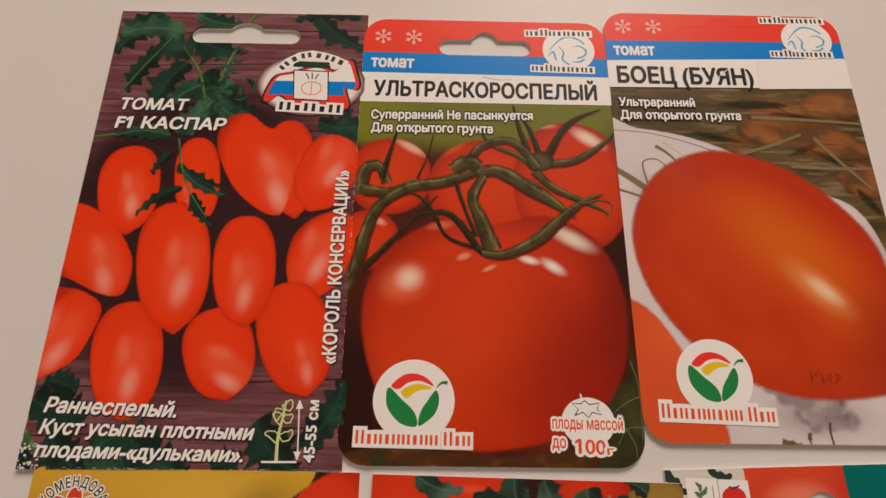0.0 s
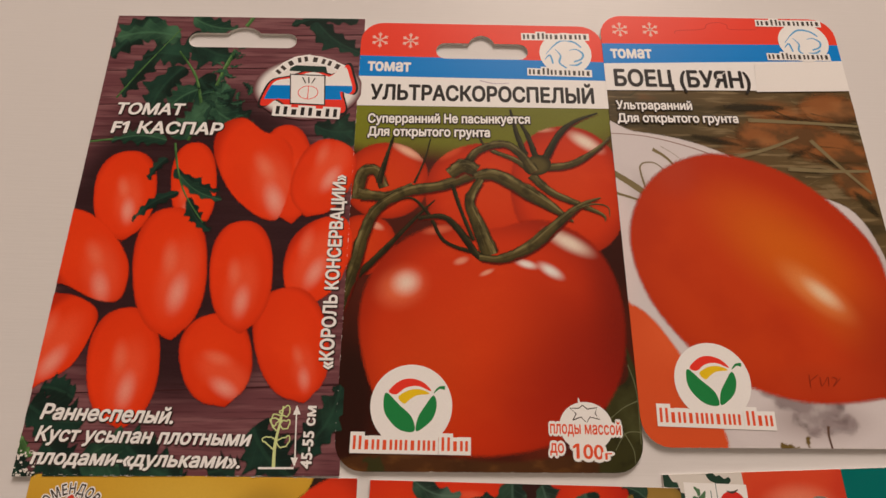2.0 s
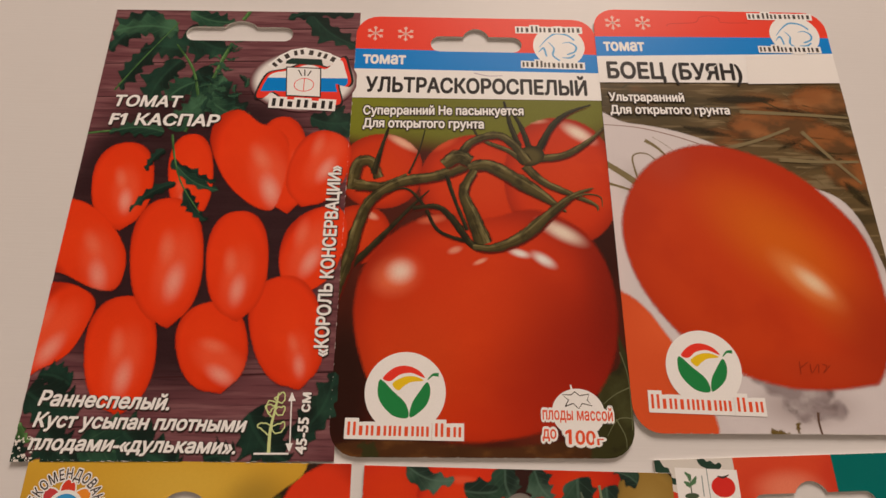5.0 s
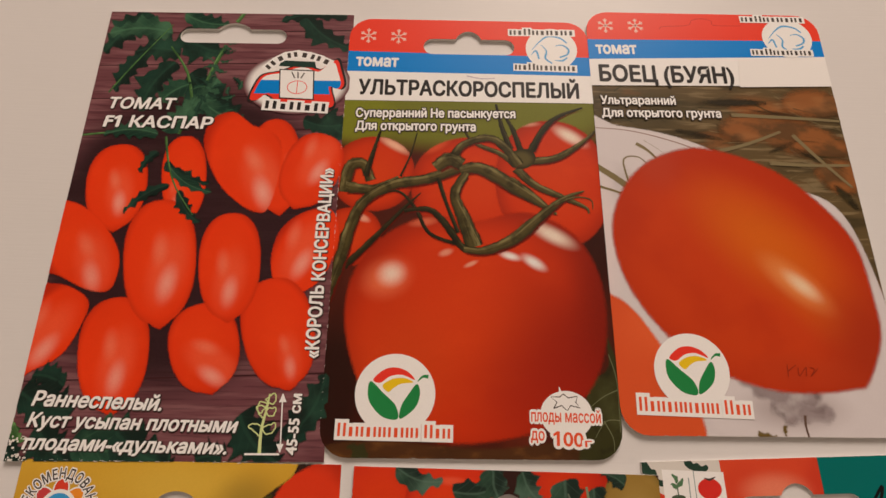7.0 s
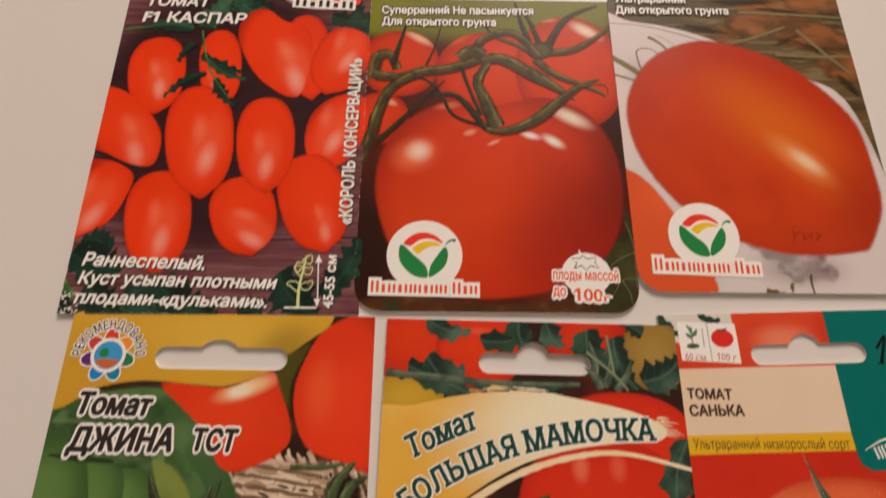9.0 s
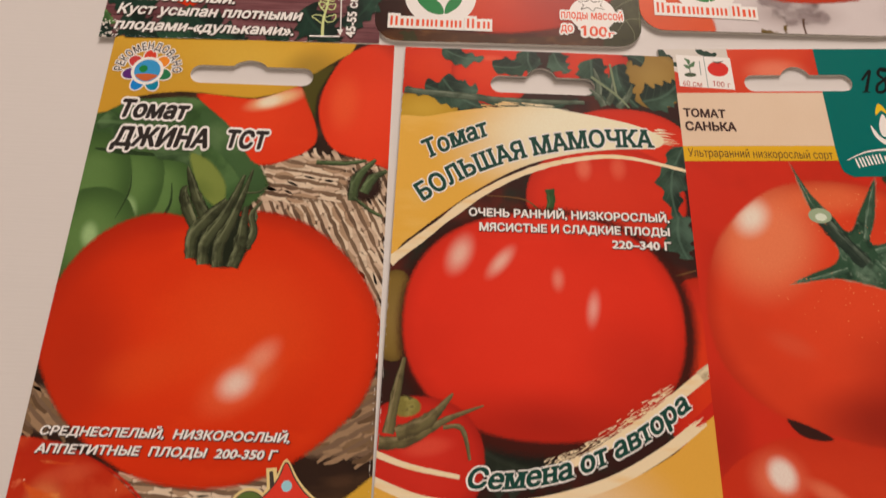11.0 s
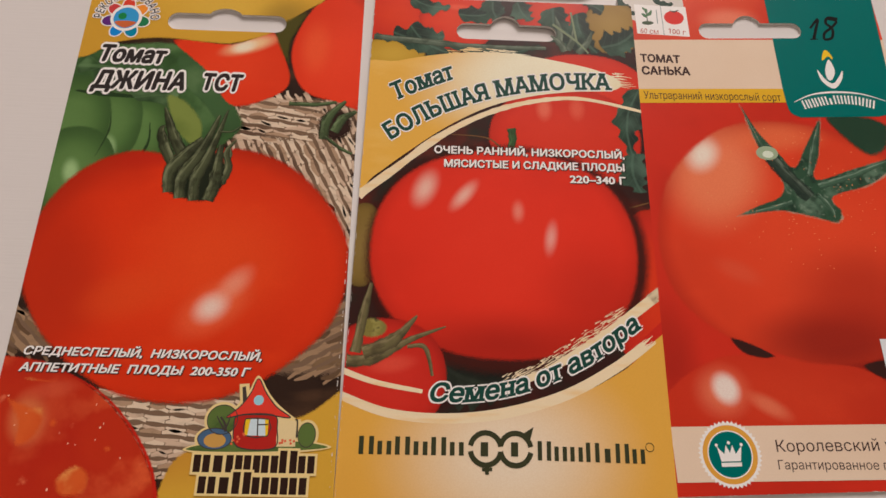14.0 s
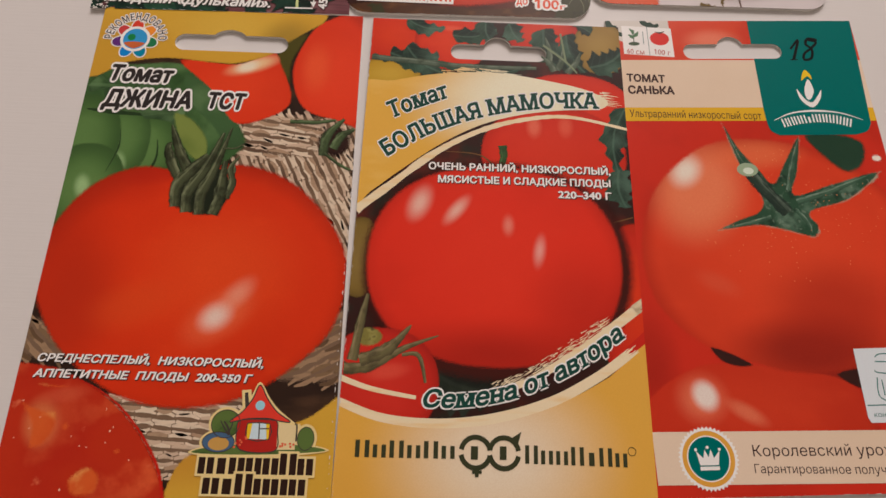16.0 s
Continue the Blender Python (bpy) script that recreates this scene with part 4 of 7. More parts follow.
    round_print(c, 37, 34, [(74.0, 113.0, 36, 38, 0, (0.22, 0.010, 0.004), 1.1, 0.0, 0.85), (61.7, 122.8, 36, 22, 20, (0.334, 0.013, 0.006), 1.1, 0.1, 0.5), (20.0, 116.0, 22, 26, 0, (0.62, 0.075, 0.012), 1.0, 0.1, 0.35), (79.0, 98.0, 13, 32, 0, (0.19, 0.010, 0.004), 1.1, 0.1, 0.75), (15.9, 90.8, 10, 8, 25, (0.850, 0.210, 0.092), 1, 0.0, 0.85),
                            (17.2, 89.6, 5.6, 5.0, 20, (0.850, 0.700, 0.600), 1, 0.0, 0.9), (64.3, 77.1, 10, 3.4, -28, (0.850, 0.749, 0.631), 1, 0.1, 0.95),
                            (51.6, 83.8, 4.4, 1.7, -15, (0.850, 0.850, 0.818), 1, 0.1, 0.95), (58.5, 85.7, 5.4, 2.3, -32, (0.850, 0.850, 0.818), 1, 0.1, 0.95), (32.8, 83.0, 3, 1.5, 20, pale, 1, 0.2, 0.5),
                            (40.1, 86.4, 3, 1.0, 25, pale, 1, 0.2, 0.6), (26.1, 73.5, 6, 2, 10, (0.850, 0.243, 0.126), 1, 0.2, 0.5)], main, 0.78)
    vine = stem_ink("vine_stem_ink", (0.014, 0.012, 0.004), (0.079, 0.062, 0.018), (0.253, 0.218, 0.087))
    shade = stem_ink("vine_dark_ink", (0.009, 0.008, 0.003), (0.023, 0.021, 0.007), (0.071, 0.062, 0.023))

    under = ink("stem_shade_ink", (0.128, 0.008, 0.003), fade=0.9)

    def S(pts, a, b, m=vine, mid=None):
        a, b, mid = a * 0.88, b * 0.88, mid and mid * 0.88
        pk.put("stem_shade", ribbon([(u + 0.35, v + 0.6) for u, v in pts], a * 1.05, b, mid and mid * 1.05, 6), under)
        pk.stem("printed_stem", pts, a, b, m, mid, "printed green vine stem")

    S([(1.7, 64.1), (3.1, 55.6), (7.2, 54.7), (9.7, 60.2)], 5.5, 4.0, vine, 4.6)
    S([(2.1, 62.2), (10.6, 62.9), (18.2, 59.0)], 5.5, 1.6, vine, 3.6)
    S([(8.1, 58.9), (10.1, 50.1), (12.0, 42.9)], 2.6, 0.8, shade)
    S([(18.7, 58.7), (21.6, 51.3), (23.5, 43.4)], 1.0, 0.5, shade)
    S([(54.4, 54.4), (49.3, 50.3), (41.1, 46.6), (38.0, 41.5)], 3.0, 0.7, vine)
    S([(52.8, 48.7), (50.4, 41.8), (48.5, 32.6)], 2.6, 0.8, shade, 2.2)
    S([(55.8, 49.0), (53.6, 41.7), (51.6, 37.7)], 2.8, 1.2, shade)
    S([(58.9, 49.7), (63.2, 41.7), (68.5, 36.7), (76.3, 33.4)], 3.2, 0.6, shade, 2.4)
    S([(57.4, 52.8), (65.8, 51.9), (73.1, 47.8), (80.0, 41.7)], 3.4, 1.0, vine, 2.8)
    S([(54.3, 55.4), (59.8, 60.9), (68.4, 65.0), (75.0, 68.2), (75.5, 70.3)], 4.2, 0.3, vine, 2.4)
    knot = ink("vine_knot_ink", (0.097, 0.079, 0.023), [(56.2, 52.1, 4.5, 3.6, 0, (0.019, 0.015, 0.005), 0.4, 1.0, 0.9)], ((300.0, (0.206, 0.179, 0.068), 0.5, 0.7, 0.6, (1, 1, 1), 0),))
    pk.put("stem_knot", ell((56.2, 52.1), 4.4, 3.4, -20), knot, "printed knot of the vine")
    S([(3.3, 87.7), (11.4, 79.1), (19.3, 70.1), (25.1, 64.1)], 2.8, 0.5, shade, 1.8)
    S([(-2.0, 97.7), (2.2, 84.7), (4.5, 74.8), (8.1, 67.0), (16.5, 61.5), (27.6, 59.2), (37.9, 54.8)], 5.2, 4.6, vine, 4.0)
    S([(34.1, 53.0), (38.0, 47.4), (45.9, 44.9), (51.1, 48.3), (55.2, 54.4)], 3.4, 4.4, vine, 3.2)
    S([(29.3, 55.6), (33.6, 52.6), (37.6, 54.4)], 5.0, 5.6, vine, 6.4)
    S([(37.0, 56.4), (43.1, 55.5), (53.2, 61.3), (60.7, 66.5), (66.0, 70.5)], 4.2, 1.0, vine, 6.4)
    S([(38.9, 57.1), (35.4, 64.2), (37.8, 71.5), (41.3, 81.2)], 3.0, 6.8, vine, 4.6)
    S([(30.3, 59.1), (32.7, 67.1), (36.4, 76.8)], 1.8, 1.6, shade)
    S([(12.4, 65.1), (18.3, 63.7), (23.5, 69.1), (27.8, 77.0), (36.0, 80.3)], 0.4, 1.6, shade, 1.4)
    S([(20.2, 70.0), (27.7, 69.5), (32.7, 74.2), (37.7, 81.3), (43.4, 82.2)], 1.6, 2.4, shade, 3.0)
    S([(38.0, 82.0), (44.2, 82.2), (52.6, 78.6), (60.4, 71.9), (68.4, 65.4), (74.8, 62.7)], 2.4, 0.5, vine, 5.0)
    S([(64.9, 67.6), (71.8, 64.9), (76.6, 65.6), (77.0, 68.8)], 1.0, 0.3, vine)
    header(pk, ((13.1, 14.2), (21.0, 21.4), (32.0, 31.8)), "vine")
    snowflake(pk, (6.3, 6.9), 2.95)
    snowflake(pk, (16.4, 7.0), 2.95)
    pk.text("printed_line", "томат", (2.8, 18.8), (16.6, 19.0), 4.3, WHITE, None, 0.04)
    pk.text("printed_title", "УЛЬТРАСКОРОСПЕЛЫЙ", (4.1, 29.6), (75.9, 29.9), 5.45, BLACK, None, 0.04)
    for w, a, b in (("Суперранний Не пасынкуется", (3.7, 38.1), (54.8, 37.6)), ("Для открытого грунта", (3.9, 42.7), (42.1, 42.6))):
        pk.text("printed_line", w, a, b, 3.1, WHITE, DARK_EDGE, 0.036, 0.09)
    round_badge(pk, (67.5, 11.0), 8.6, 8.2, ((53.4, 5.5), (75.5, 5.3)), ((54.8, 19.3), (75.4, 19.6)), 2.6)
    pk.put("title_stitch", ribbon([(39.1, 22.1), (43.7, 23.1), (48.4, 22.9)], 0.35, 0.2), ink("pale_lilac_ink", (0.500, 0.456, 0.569)))
    sprout_logo(pk, (19.5, 123.1), 10.8, ((4.4, 134.0), (34.6, 134.4), 3.47), "▙▯▮▯▮▮▯▮▮ ▙▯▮")
    cc = (65.4, 128.1)
    pk.put("weight_sign", ell(cc, 7.0, 6.2), WHITE, "white tomato silhouette sign")
    pk.put("weight_sign", [ribbon([(cc[0] - 1.2, cc[1] - 4.5), (cc[0] - 1.6, cc[1] - 7.2)], 0.9, 0.3)], WHITE)
    pk.put("weight_outline", [ribbon([(cc[0] + a, cc[1] + b) for a, b in q], 0.3, 0.3, steps=1) for q in
                              ([(-3.4, -1.6), (-2.4, -3.2), (-4.0, -4.6), (-1.6, -4.6), (-0.6, -5.4), (0.6, -4.4), (3.2, -4.8), (2.6, -3.2), (3.8, -1.8), (1.2, -2.4), (0.2, -1.0), (-1.2, -2.4), (-3.4, -1.6)],)], CHARCOAL)
    for w, a, b, h in (("плоды массой", (55.7, 129.8), (74.6, 130.1), 2.56 * 1.2), ("до", (55.6, 134.5), (59.3, 134.6), 2.50 * 1.2),
                       ("100", (61.3, 135.8), (69.5, 136.1), 3.61), ("г", (69.5, 136.1), (71.6, 136.1), 1.52 * 1.3)):
        pk.text("printed_line", w, a, b, h, ORANGE_TEXT, WHITE, 0.02, 0.16)
    worn_edges(pk, "lb", 21, 0.25)


# ---------------------------------------------------------------- packet with one large oval tomato
def oval_packet():
    pk = Packet("glossy seed packet with one large oval orange-red tomato", 39.6, 139.5, 0.8, 79.8, 137.2, 0.95, TABLE, 7.5, stretch=(1.0016, 1.0085))
    straw = ink("straw_ground", (0.117, 0.079, 0.033), [(57.2, 39.3, 16, 8, -20, (0.334, 0.115, 0.030), 1.0, 0.2, 0.8), (17.3, 38.1, 20, 10, 0, (0.060, 0.048, 0.018), 1.1, 0.3, 0.8)],
                ((28.0, (0.038, 0.030, 0.013), 0.45, 0.62, 0.8, (1, 5, 1), -25.0), (60.0, (0.270, 0.202, 0.108), 0.52, 0.66, 0.7, (1, 9, 1), 18.0), (45.0, (0.287, 0.109, 0.033), 0.55, 0.7, 0.7, (1, 3, 1), 40.0)))
    pk.put("printed_ground", pk.outline, straw, "printed brown straw background")
    rnd = random.Random(8)
    pale, dim = ink("straw_pale_ink", (0.22, 0.175, 0.09), fade=0.2), ink("straw_dim_ink", (0.053, 0.048, 0.018), fade=0.2)
    for i in range(46):
        u, v = rnd.uniform(0, 80), rnd.uniform(22, 62)
        a = radians(rnd.uniform(-35, 55))
        n = rnd.uniform(5, 22)
        pk.put("printed_straw", ribbon([(u, v), (u + n * math.cos(a) * 0.5, v + n * math.sin(a) * 0.5 + rnd.uniform(-1, 1)), (u + n * math.cos(a), v + n * math.sin(a))], rnd.uniform(0.2, 0.7), 0.2), rnd.choice((pale, dim, dim)), "printed straw stalk")
    warm = ink("warm_earth_ink", (0.27, 0.10, 0.03), (), ((90.0, (0.09, 0.05, 0.02), 0.42, 0.6, 0.85, (1, 1.5, 1), 30), (40.0, (0.36, 0.16, 0.06), 0.5, 0.7, 0.7, (1, 2, 1), 20)), fade=4.0)
    for wc, ru, rv, rot in (((66.0, 48.0), 17, 8, 15), ((50.0, 44.0), 12, 7, -10), ((72.0, 35.0), 12, 7, 0), ((75.0, 60.0), 9, 8, 40)):
        pk.put("printed_earth", ell(wc, ru, rv, rot), warm, "printed warm blurred earth")
    shadow = ink("straw_deep_ink", (0.030, 0.022, 0.010), (), ((90.0, (0.08, 0.06, 0.02), 0.5, 0.7, 0.7, (1, 4, 1), 20),), fade=2.0)
    for wc, ru, rv, rot in (((60.0, 39.0), 10, 1.6, 8), ((68.0, 54.0), 12, 1.6, 24), ((46.0, 35.0), 12, 2.2, 0), ((33.0, 47.0), 9, 1.6, 12), ((60.0, 50.5), 7, 1.4, -25), ((76.0, 68.0), 6, 2.0, 55)):
        pk.put("printed_earth", ell(wc, ru, rv, rot), shadow, "printed dark gap in the straw")
    for i in range(40):
        u, v = rnd.uniform(42, 80), rnd.uniform(30, 72)
        a = radians(rnd.choice((-28, 5, 12, 38, 46)) + rnd.uniform(-9, 9))
        n = rnd.uniform(4, 14)
        pk.put("printed_straw", ribbon([(u, v), (u + n * math.cos(a) * 0.5, v + n * math.sin(a) * 0.5 + rnd.uniform(-0.6, 0.6)), (u + n * math.cos(a), v + n * math.sin(a))], rnd.uniform(0.15, 0.5), 0.12), rnd.choice((pale, dim)), "printed straw stalk")
    for p in ([(34.8, 53.8), (47.9, 50.1), (59.6, 45.4)], [(44.4, 39.6), (64.2, 40.4), (80.5, 41.4)], [(63.0, 46.4), (70.1, 55.2), (78.4, 64.6)], [(53.8, 56.6), (66.1, 57.2), (79.4, 57.0)]):
        pk.put("printed_straw", ribbon(p, 1.6, 1.0), pale)
    cloth = ink("dish_ink", (0.661, 0.620, 0.640), [(47.1, 130.1, 18, 7, 0, (0.278, 0.210, 0.212), 1.1, 0.1, 0.65), (0.2, 82.2, 6, 30, 0, (0.736, 0.636, 0.647), 1.0, 0.2, 0.8)],
                ((30.0, (0.334, 0.289, 0.306), 0.5, 0.7, 0.35, (1, 1, 1), 0),), fade=0.7)
    pk.put("printed_dish", spline([(-5.0, 43.8), (7.6, 44.0), (23.4, 46.9), (38.5, 53.0), (56.0, 63.1), (71.7, 70.7), (78.4, 89.4), (80.3, 117.4), (74.1, 141.0), (22.3, 142.2), (-7.2, 142.4), (-12.4, 94.3)]), cloth, "printed white dish and cloth")
    pk.put("dish_rim", ribbon([(-1.5, 45.0), (11.0, 46.0), (24.8, 49.7), (36.5, 54.6)], 0.3, 0.5), ink("dish_line_ink", (0.334, 0.243, 0.221)))
    stalk = ink("dry_stalk_ink", (0.206, 0.165, 0.077), (), ((150.0, (0.067, 0.051, 0.023), 0.5, 0.7, 0.7, (1, 1, 1), 0),), fade=0.35)
    for p, a, b in (([(-0.9, 58.4), (5.6, 63.0), (11.1, 67.6)], 2.2, 2.6), ([(8.9, 63.9), (8.0, 56.3), (12.6, 55.2), (16.5, 59.0)], 1.0, 0.6), ([(12.2, 50.3), (16.3, 53.2), (20.1, 58.0)], 1.6, 0.8),
                    ([(15.0, 49.3), (19.1, 52.2), (23.0, 56.0)], 0.5, 0.4), ([(-1.5, 65.0), (6.8, 67.7)], 1.2, 1.0)):
        pk.put("printed_stalk", ribbon(p, a, b), stalk, "printed dry tomato stalk")
    orange = ink("low_tomato_ink", (0.676, 0.094, 0.025), [(18.9, 103.8, 24, 14, 30, (0.850, 0.152, 0.045), 1, 0.2, 0.5)], fade=1.2)
    pk.put("printed_tomato", spline([(-6.2, 97.6), (1.0, 98.8), (6.9, 103.3), (12.3, 111.1), (18.6, 122.3), (23.1, 137.4), (14.7, 143.6), (-7.3, 143.8)]), orange, "printed orange-red tomato")
    bloom = ink("grey_bloom_ink", (0.30, 0.25, 0.26), (), ((90.0, (0.50, 0.46, 0.47), 0.45, 0.62, 0.9, (1, 1, 1), 0), (220.0, (0.16, 0.12, 0.12), 0.52, 0.68, 0.7, (1, 1, 1), 0)), fade=2.2)
    for bc, ru, rv, rot in (((41.5, 126.0), 6.0, 3.4, 20), ((49.5, 127.2), 7.0, 3.8, -10), ((44.5, 131.0), 5.0, 3.2, 40), ((53.0, 131.2), 6.0, 3.4, 0), ((37.0, 123.8), 5.0, 2.6, 30)):
        pk.put("printed_bloom", spline([(bc[0] + (x * math.cos(radians(rot)) - y * math.sin(radians(rot))), bc[1] + x * math.sin(radians(rot)) + y * math.cos(radians(rot)))
                                        for x, y in ((-ru, 0), (-ru * 0.5, -rv), (0, -rv * 0.7), (ru * 0.6, -rv), (ru, 0.2), (ru * 0.5, rv), (0, rv * 0.75), (-ru * 0.6, rv))]), bloom, "printed grey blurred flower")
    pk.put("printed_stalk", ribbon([(50.0, 131.5), (49.6, 134.0), (49.9, 137.5)], 1.0, 0.7), ink("bloom_stalk_ink", (0.12, 0.07, 0.05), fade=0.25))
    c = (38.6, 92.0)
    m = ink("oval_tomato_ink", (0.560, 0.050, 0.008), [(c[0], c[1], 40, 31, -33, (0.42, 0.026, 0.006), 0.65, 1.1, 0.6), (48.6, 83.2, 34, 17, -42, (0.676, 0.139, 0.009), 1.1, 0.05, 0.85),
                                               (59.2, 103.3, 15, 9, -50, (0.676, 0.139, 0.010), 1.0, 0.1, 0.3), (72.0, 113.0, 18, 24, 0, (0.34, 0.030, 0.008), 1.1, 0.1, 0.6), (54.5, 95.1, 16, 6.5, -42, (0.816, 0.343, 0.112), 1.0, 0.0, 0.75),
                                               (56.3, 95.9, 8.5, 3.4, -42, (0.850, 0.715, 0.498), 1.0, 0.0, 0.75), (18.4, 58.0, 10, 12, 0, (0.475, 0.055, 0.023), 1.0, 0.2, 0.5),
                                               (53.8, 120.5, 22, 7, -5, (0.475, 0.048, 0.011), 1.0, 0.2, 0.5)], ((50.0, (0.440, 0.028, 0.006), 0.45, 0.7, 0.4, (1, 1, 1), 0),), fade=1.6)
    pk.put("printed_tomato", spline([(1.6, 81.3), (5.1, 67.7), (14.1, 56.9), (28.1, 51.2), (42.1, 52.9), (56.7, 59.7), (68.3, 70.7), (75.6, 82.8), (77.2, 98.8), (76.5, 111.1), (70.0, 123.6), (65.0, 125.6), (53.9, 126.7), (41.8, 125.9), (27.3, 121.0), (15.3, 112.0), (5.2, 97.4)]),
           m, "printed large oval orange-red tomato")
    brown = ink("dry_leaf_ink", (0.152, 0.104, 0.030), fade=0.6)
    for a, b, w in (((36.0, 136.3), (41.8, 137.4), 4.0), ((44.1, 134.0), (44.0, 137.4), 2.2), ((47.8, 137.3), (53.1, 137.2), 1.5)):
        pk.leafy("printed_stalk", (a, b, w, 3, 0.2), brown)
    header(pk, ((11.3, 10.4), (19.2, 16.7), (29.4, 28.2)), "oval")
    snowflake(pk, (6.6, 5.6), 2.95)
    snowflake(pk, (16.9, 5.4), 2.95)
    cutline = ink("cut_line_ink", (0.564, 0.028, 0.015))
    pk.put("slot_cut_line", ribbon([(25.1, 6.8), (26.3, 5.6), (34.8, 4.9), (36.7, 2.8), (40.1, 2.0), (43.3, 2.9), (44.2, 4.7), (53.3, 4.7)], 0.22, 0.22), cutline, "unpunched hanging slot line")
    pk.text("printed_line", "томат", (2.7, 16.9), (16.3, 16.8), 4.4, WHITE, None, 0.04)
    pk.put("paper_strip", [(50.1, 18.5), (80.4, 16.9), (80.4, 28.3), (49.1, 29.2)], ink("strip_paper", (0.84, 0.83, 0.82)), "pasted white paper strip", step=0.06)
    pk.text("printed_title", "БОЕЦ (БУЯН)", (2.5, 27.6), (47.9, 27.7), 6.1, BLACK, None, 0.035)
    pk.put("pen_stroke", ribbon([(33.8, 27.2), (37.7, 23.6), (42.1, 20.0)], 0.25, 0.25), ink("strip_paper", (0.84, 0.83, 0.82)))
    for w, a, b in (("Ультраранний", (2.6, 36.3), (27.2, 36.2)), ("Для открытого грунта", (2.5, 41.0), (41.4, 40.7))):
        pk.text("printed_line", w, a, b, 3.0, WHITE, DARK_EDGE, 0.034, 0.08)
    round_badge(pk, (68.4, 9.5), 8.5, 7.8, ((53.6, 2.9), (75.6, 2.8)), ((55.2, 16.4), (76.0, 16.3)), 2.5)
    sprout_logo(pk, (20.7, 120.3), 10.4, ((4.9, 130.9), (35.5, 131.8), 3.80), "▙▯▮▯▮▮▯▮▮ ▙▯▮")
    pencil = ink("pencil_ink", (0.261, 0.028, 0.009))
    pk.put("pen_scribble", [ribbon(p, 0.18, 0.18) for p in ([(47.5, 118.3), (47.3, 121.7)], [(47.3, 120.2), (49.9, 118.4)], [(50.4, 119.0), (50.5, 121.3), (52.6, 119.0), (52.3, 121.4)], [(53.8, 119.0), (54.9, 119.6), (53.6, 121.4), (55.9, 119.3)])], pencil, "faint pen scribble")
    worn_edges(pk, "b", 31, 0.25)


plum_packet()
vine_packet()
oval_packet()


# ---------------------------------------------------------------- inks of the near row
GOLD = (0.647, 0.387, 0.040)
DEEP_RED, MID_RED, LIT_RED = (0.287, 0.010, 0.004), (0.691, 0.037, 0.005), (0.784, 0.061, 0.008)
PALE = (0.850, 0.700, 0.588)
TEAL = ink("teal_ink", (0.000, 0.155, 0.145))


def tomato_print(pk, c, ru, rv, glints=(), loop=None, base=MID_RED, dark=DEEP_RED, light=LIT_RED, rim=0.75, label="printed round red tomato"):
    m = shine(pk, "tomato_print_%d" % len(MATS), c, ru, rv, 0, base, dark, light, glints, rim)
    pk.put("printed_tomato", loop or ell(c, ru, rv, 0, 2.15), m, label)


# ---------------------------------------------------------------- packet with a ribbed tomato in a wicker basket
def wicker(pk, u0, v0, u1, v1, angle, seed, browner=False):
    """Rows of pale bent canes over a dark ground."""
    rnd, k, s = random.Random(seed), math.cos(radians(angle)), math.sin(radians(angle))
    tones = ((0.334, 0.222, 0.132), (0.213, 0.136, 0.074), (0.128, 0.078, 0.043)) if browner else ((0.72, 0.60, 0.46), (0.60, 0.46, 0.34), (0.42, 0.29, 0.19))
    cane = [ink("%s_%d" % ("brown_cane_ink" if browner else "cane_ink", i), c, (), ((200.0, tuple(q * 0.6 for q in c), 0.5, 0.7, 0.6, (1, 4, 1), 0),)) for i, c in enumerate(tones)]
    loops = [[], [], []]
    cu, cv, reach = (u0 + u1) / 2, (v0 + v1) / 2, max(u1 - u0, v1 - v0) * 0.75
    row, b = 0, -reach
    while b < reach:
        a = -reach + (row % 2) * 2.6
        while a < reach:
            n = rnd.uniform(3.6, 6.6)
            pts = [(a + n * f, b + 0.5 * math.sin(math.pi * f) * (1 if row % 2 else -1) + rnd.uniform(-0.2, 0.2)) for f in (0, 0.5, 1)]
            pts = [(cu + x * k - y * s, cv + x * s + y * k) for x, y in pts]
            if u0 < pts[1][0] < u1 and v0 < pts[1][1] < v1:
                loops[rnd.choice((0, 0, 0, 1, 1, 2))].append(ribbon(pts, rnd.uniform(0.4, 0.8), rnd.uniform(0.4, 0.8), rnd.uniform(0.9, 1.35), 4))
            a += n + 0.2
        b += 1.25
        row += 1
    shade = ink("cane_shade_ink", (0.19, 0.125, 0.08), (), ((60.0, (0.10, 0.06, 0.04), 0.45, 0.65, 0.8, (1, 1, 1), 0),), fade=2.0)
    for lp, m in zip([[rounded(u0, v0, u1, v1, 2.0)], *loops], [shade, *cane]):
        if lp:
            tagged(pk.put("wicker", lp, m, "printed pale wicker weave"), kind="stuff")


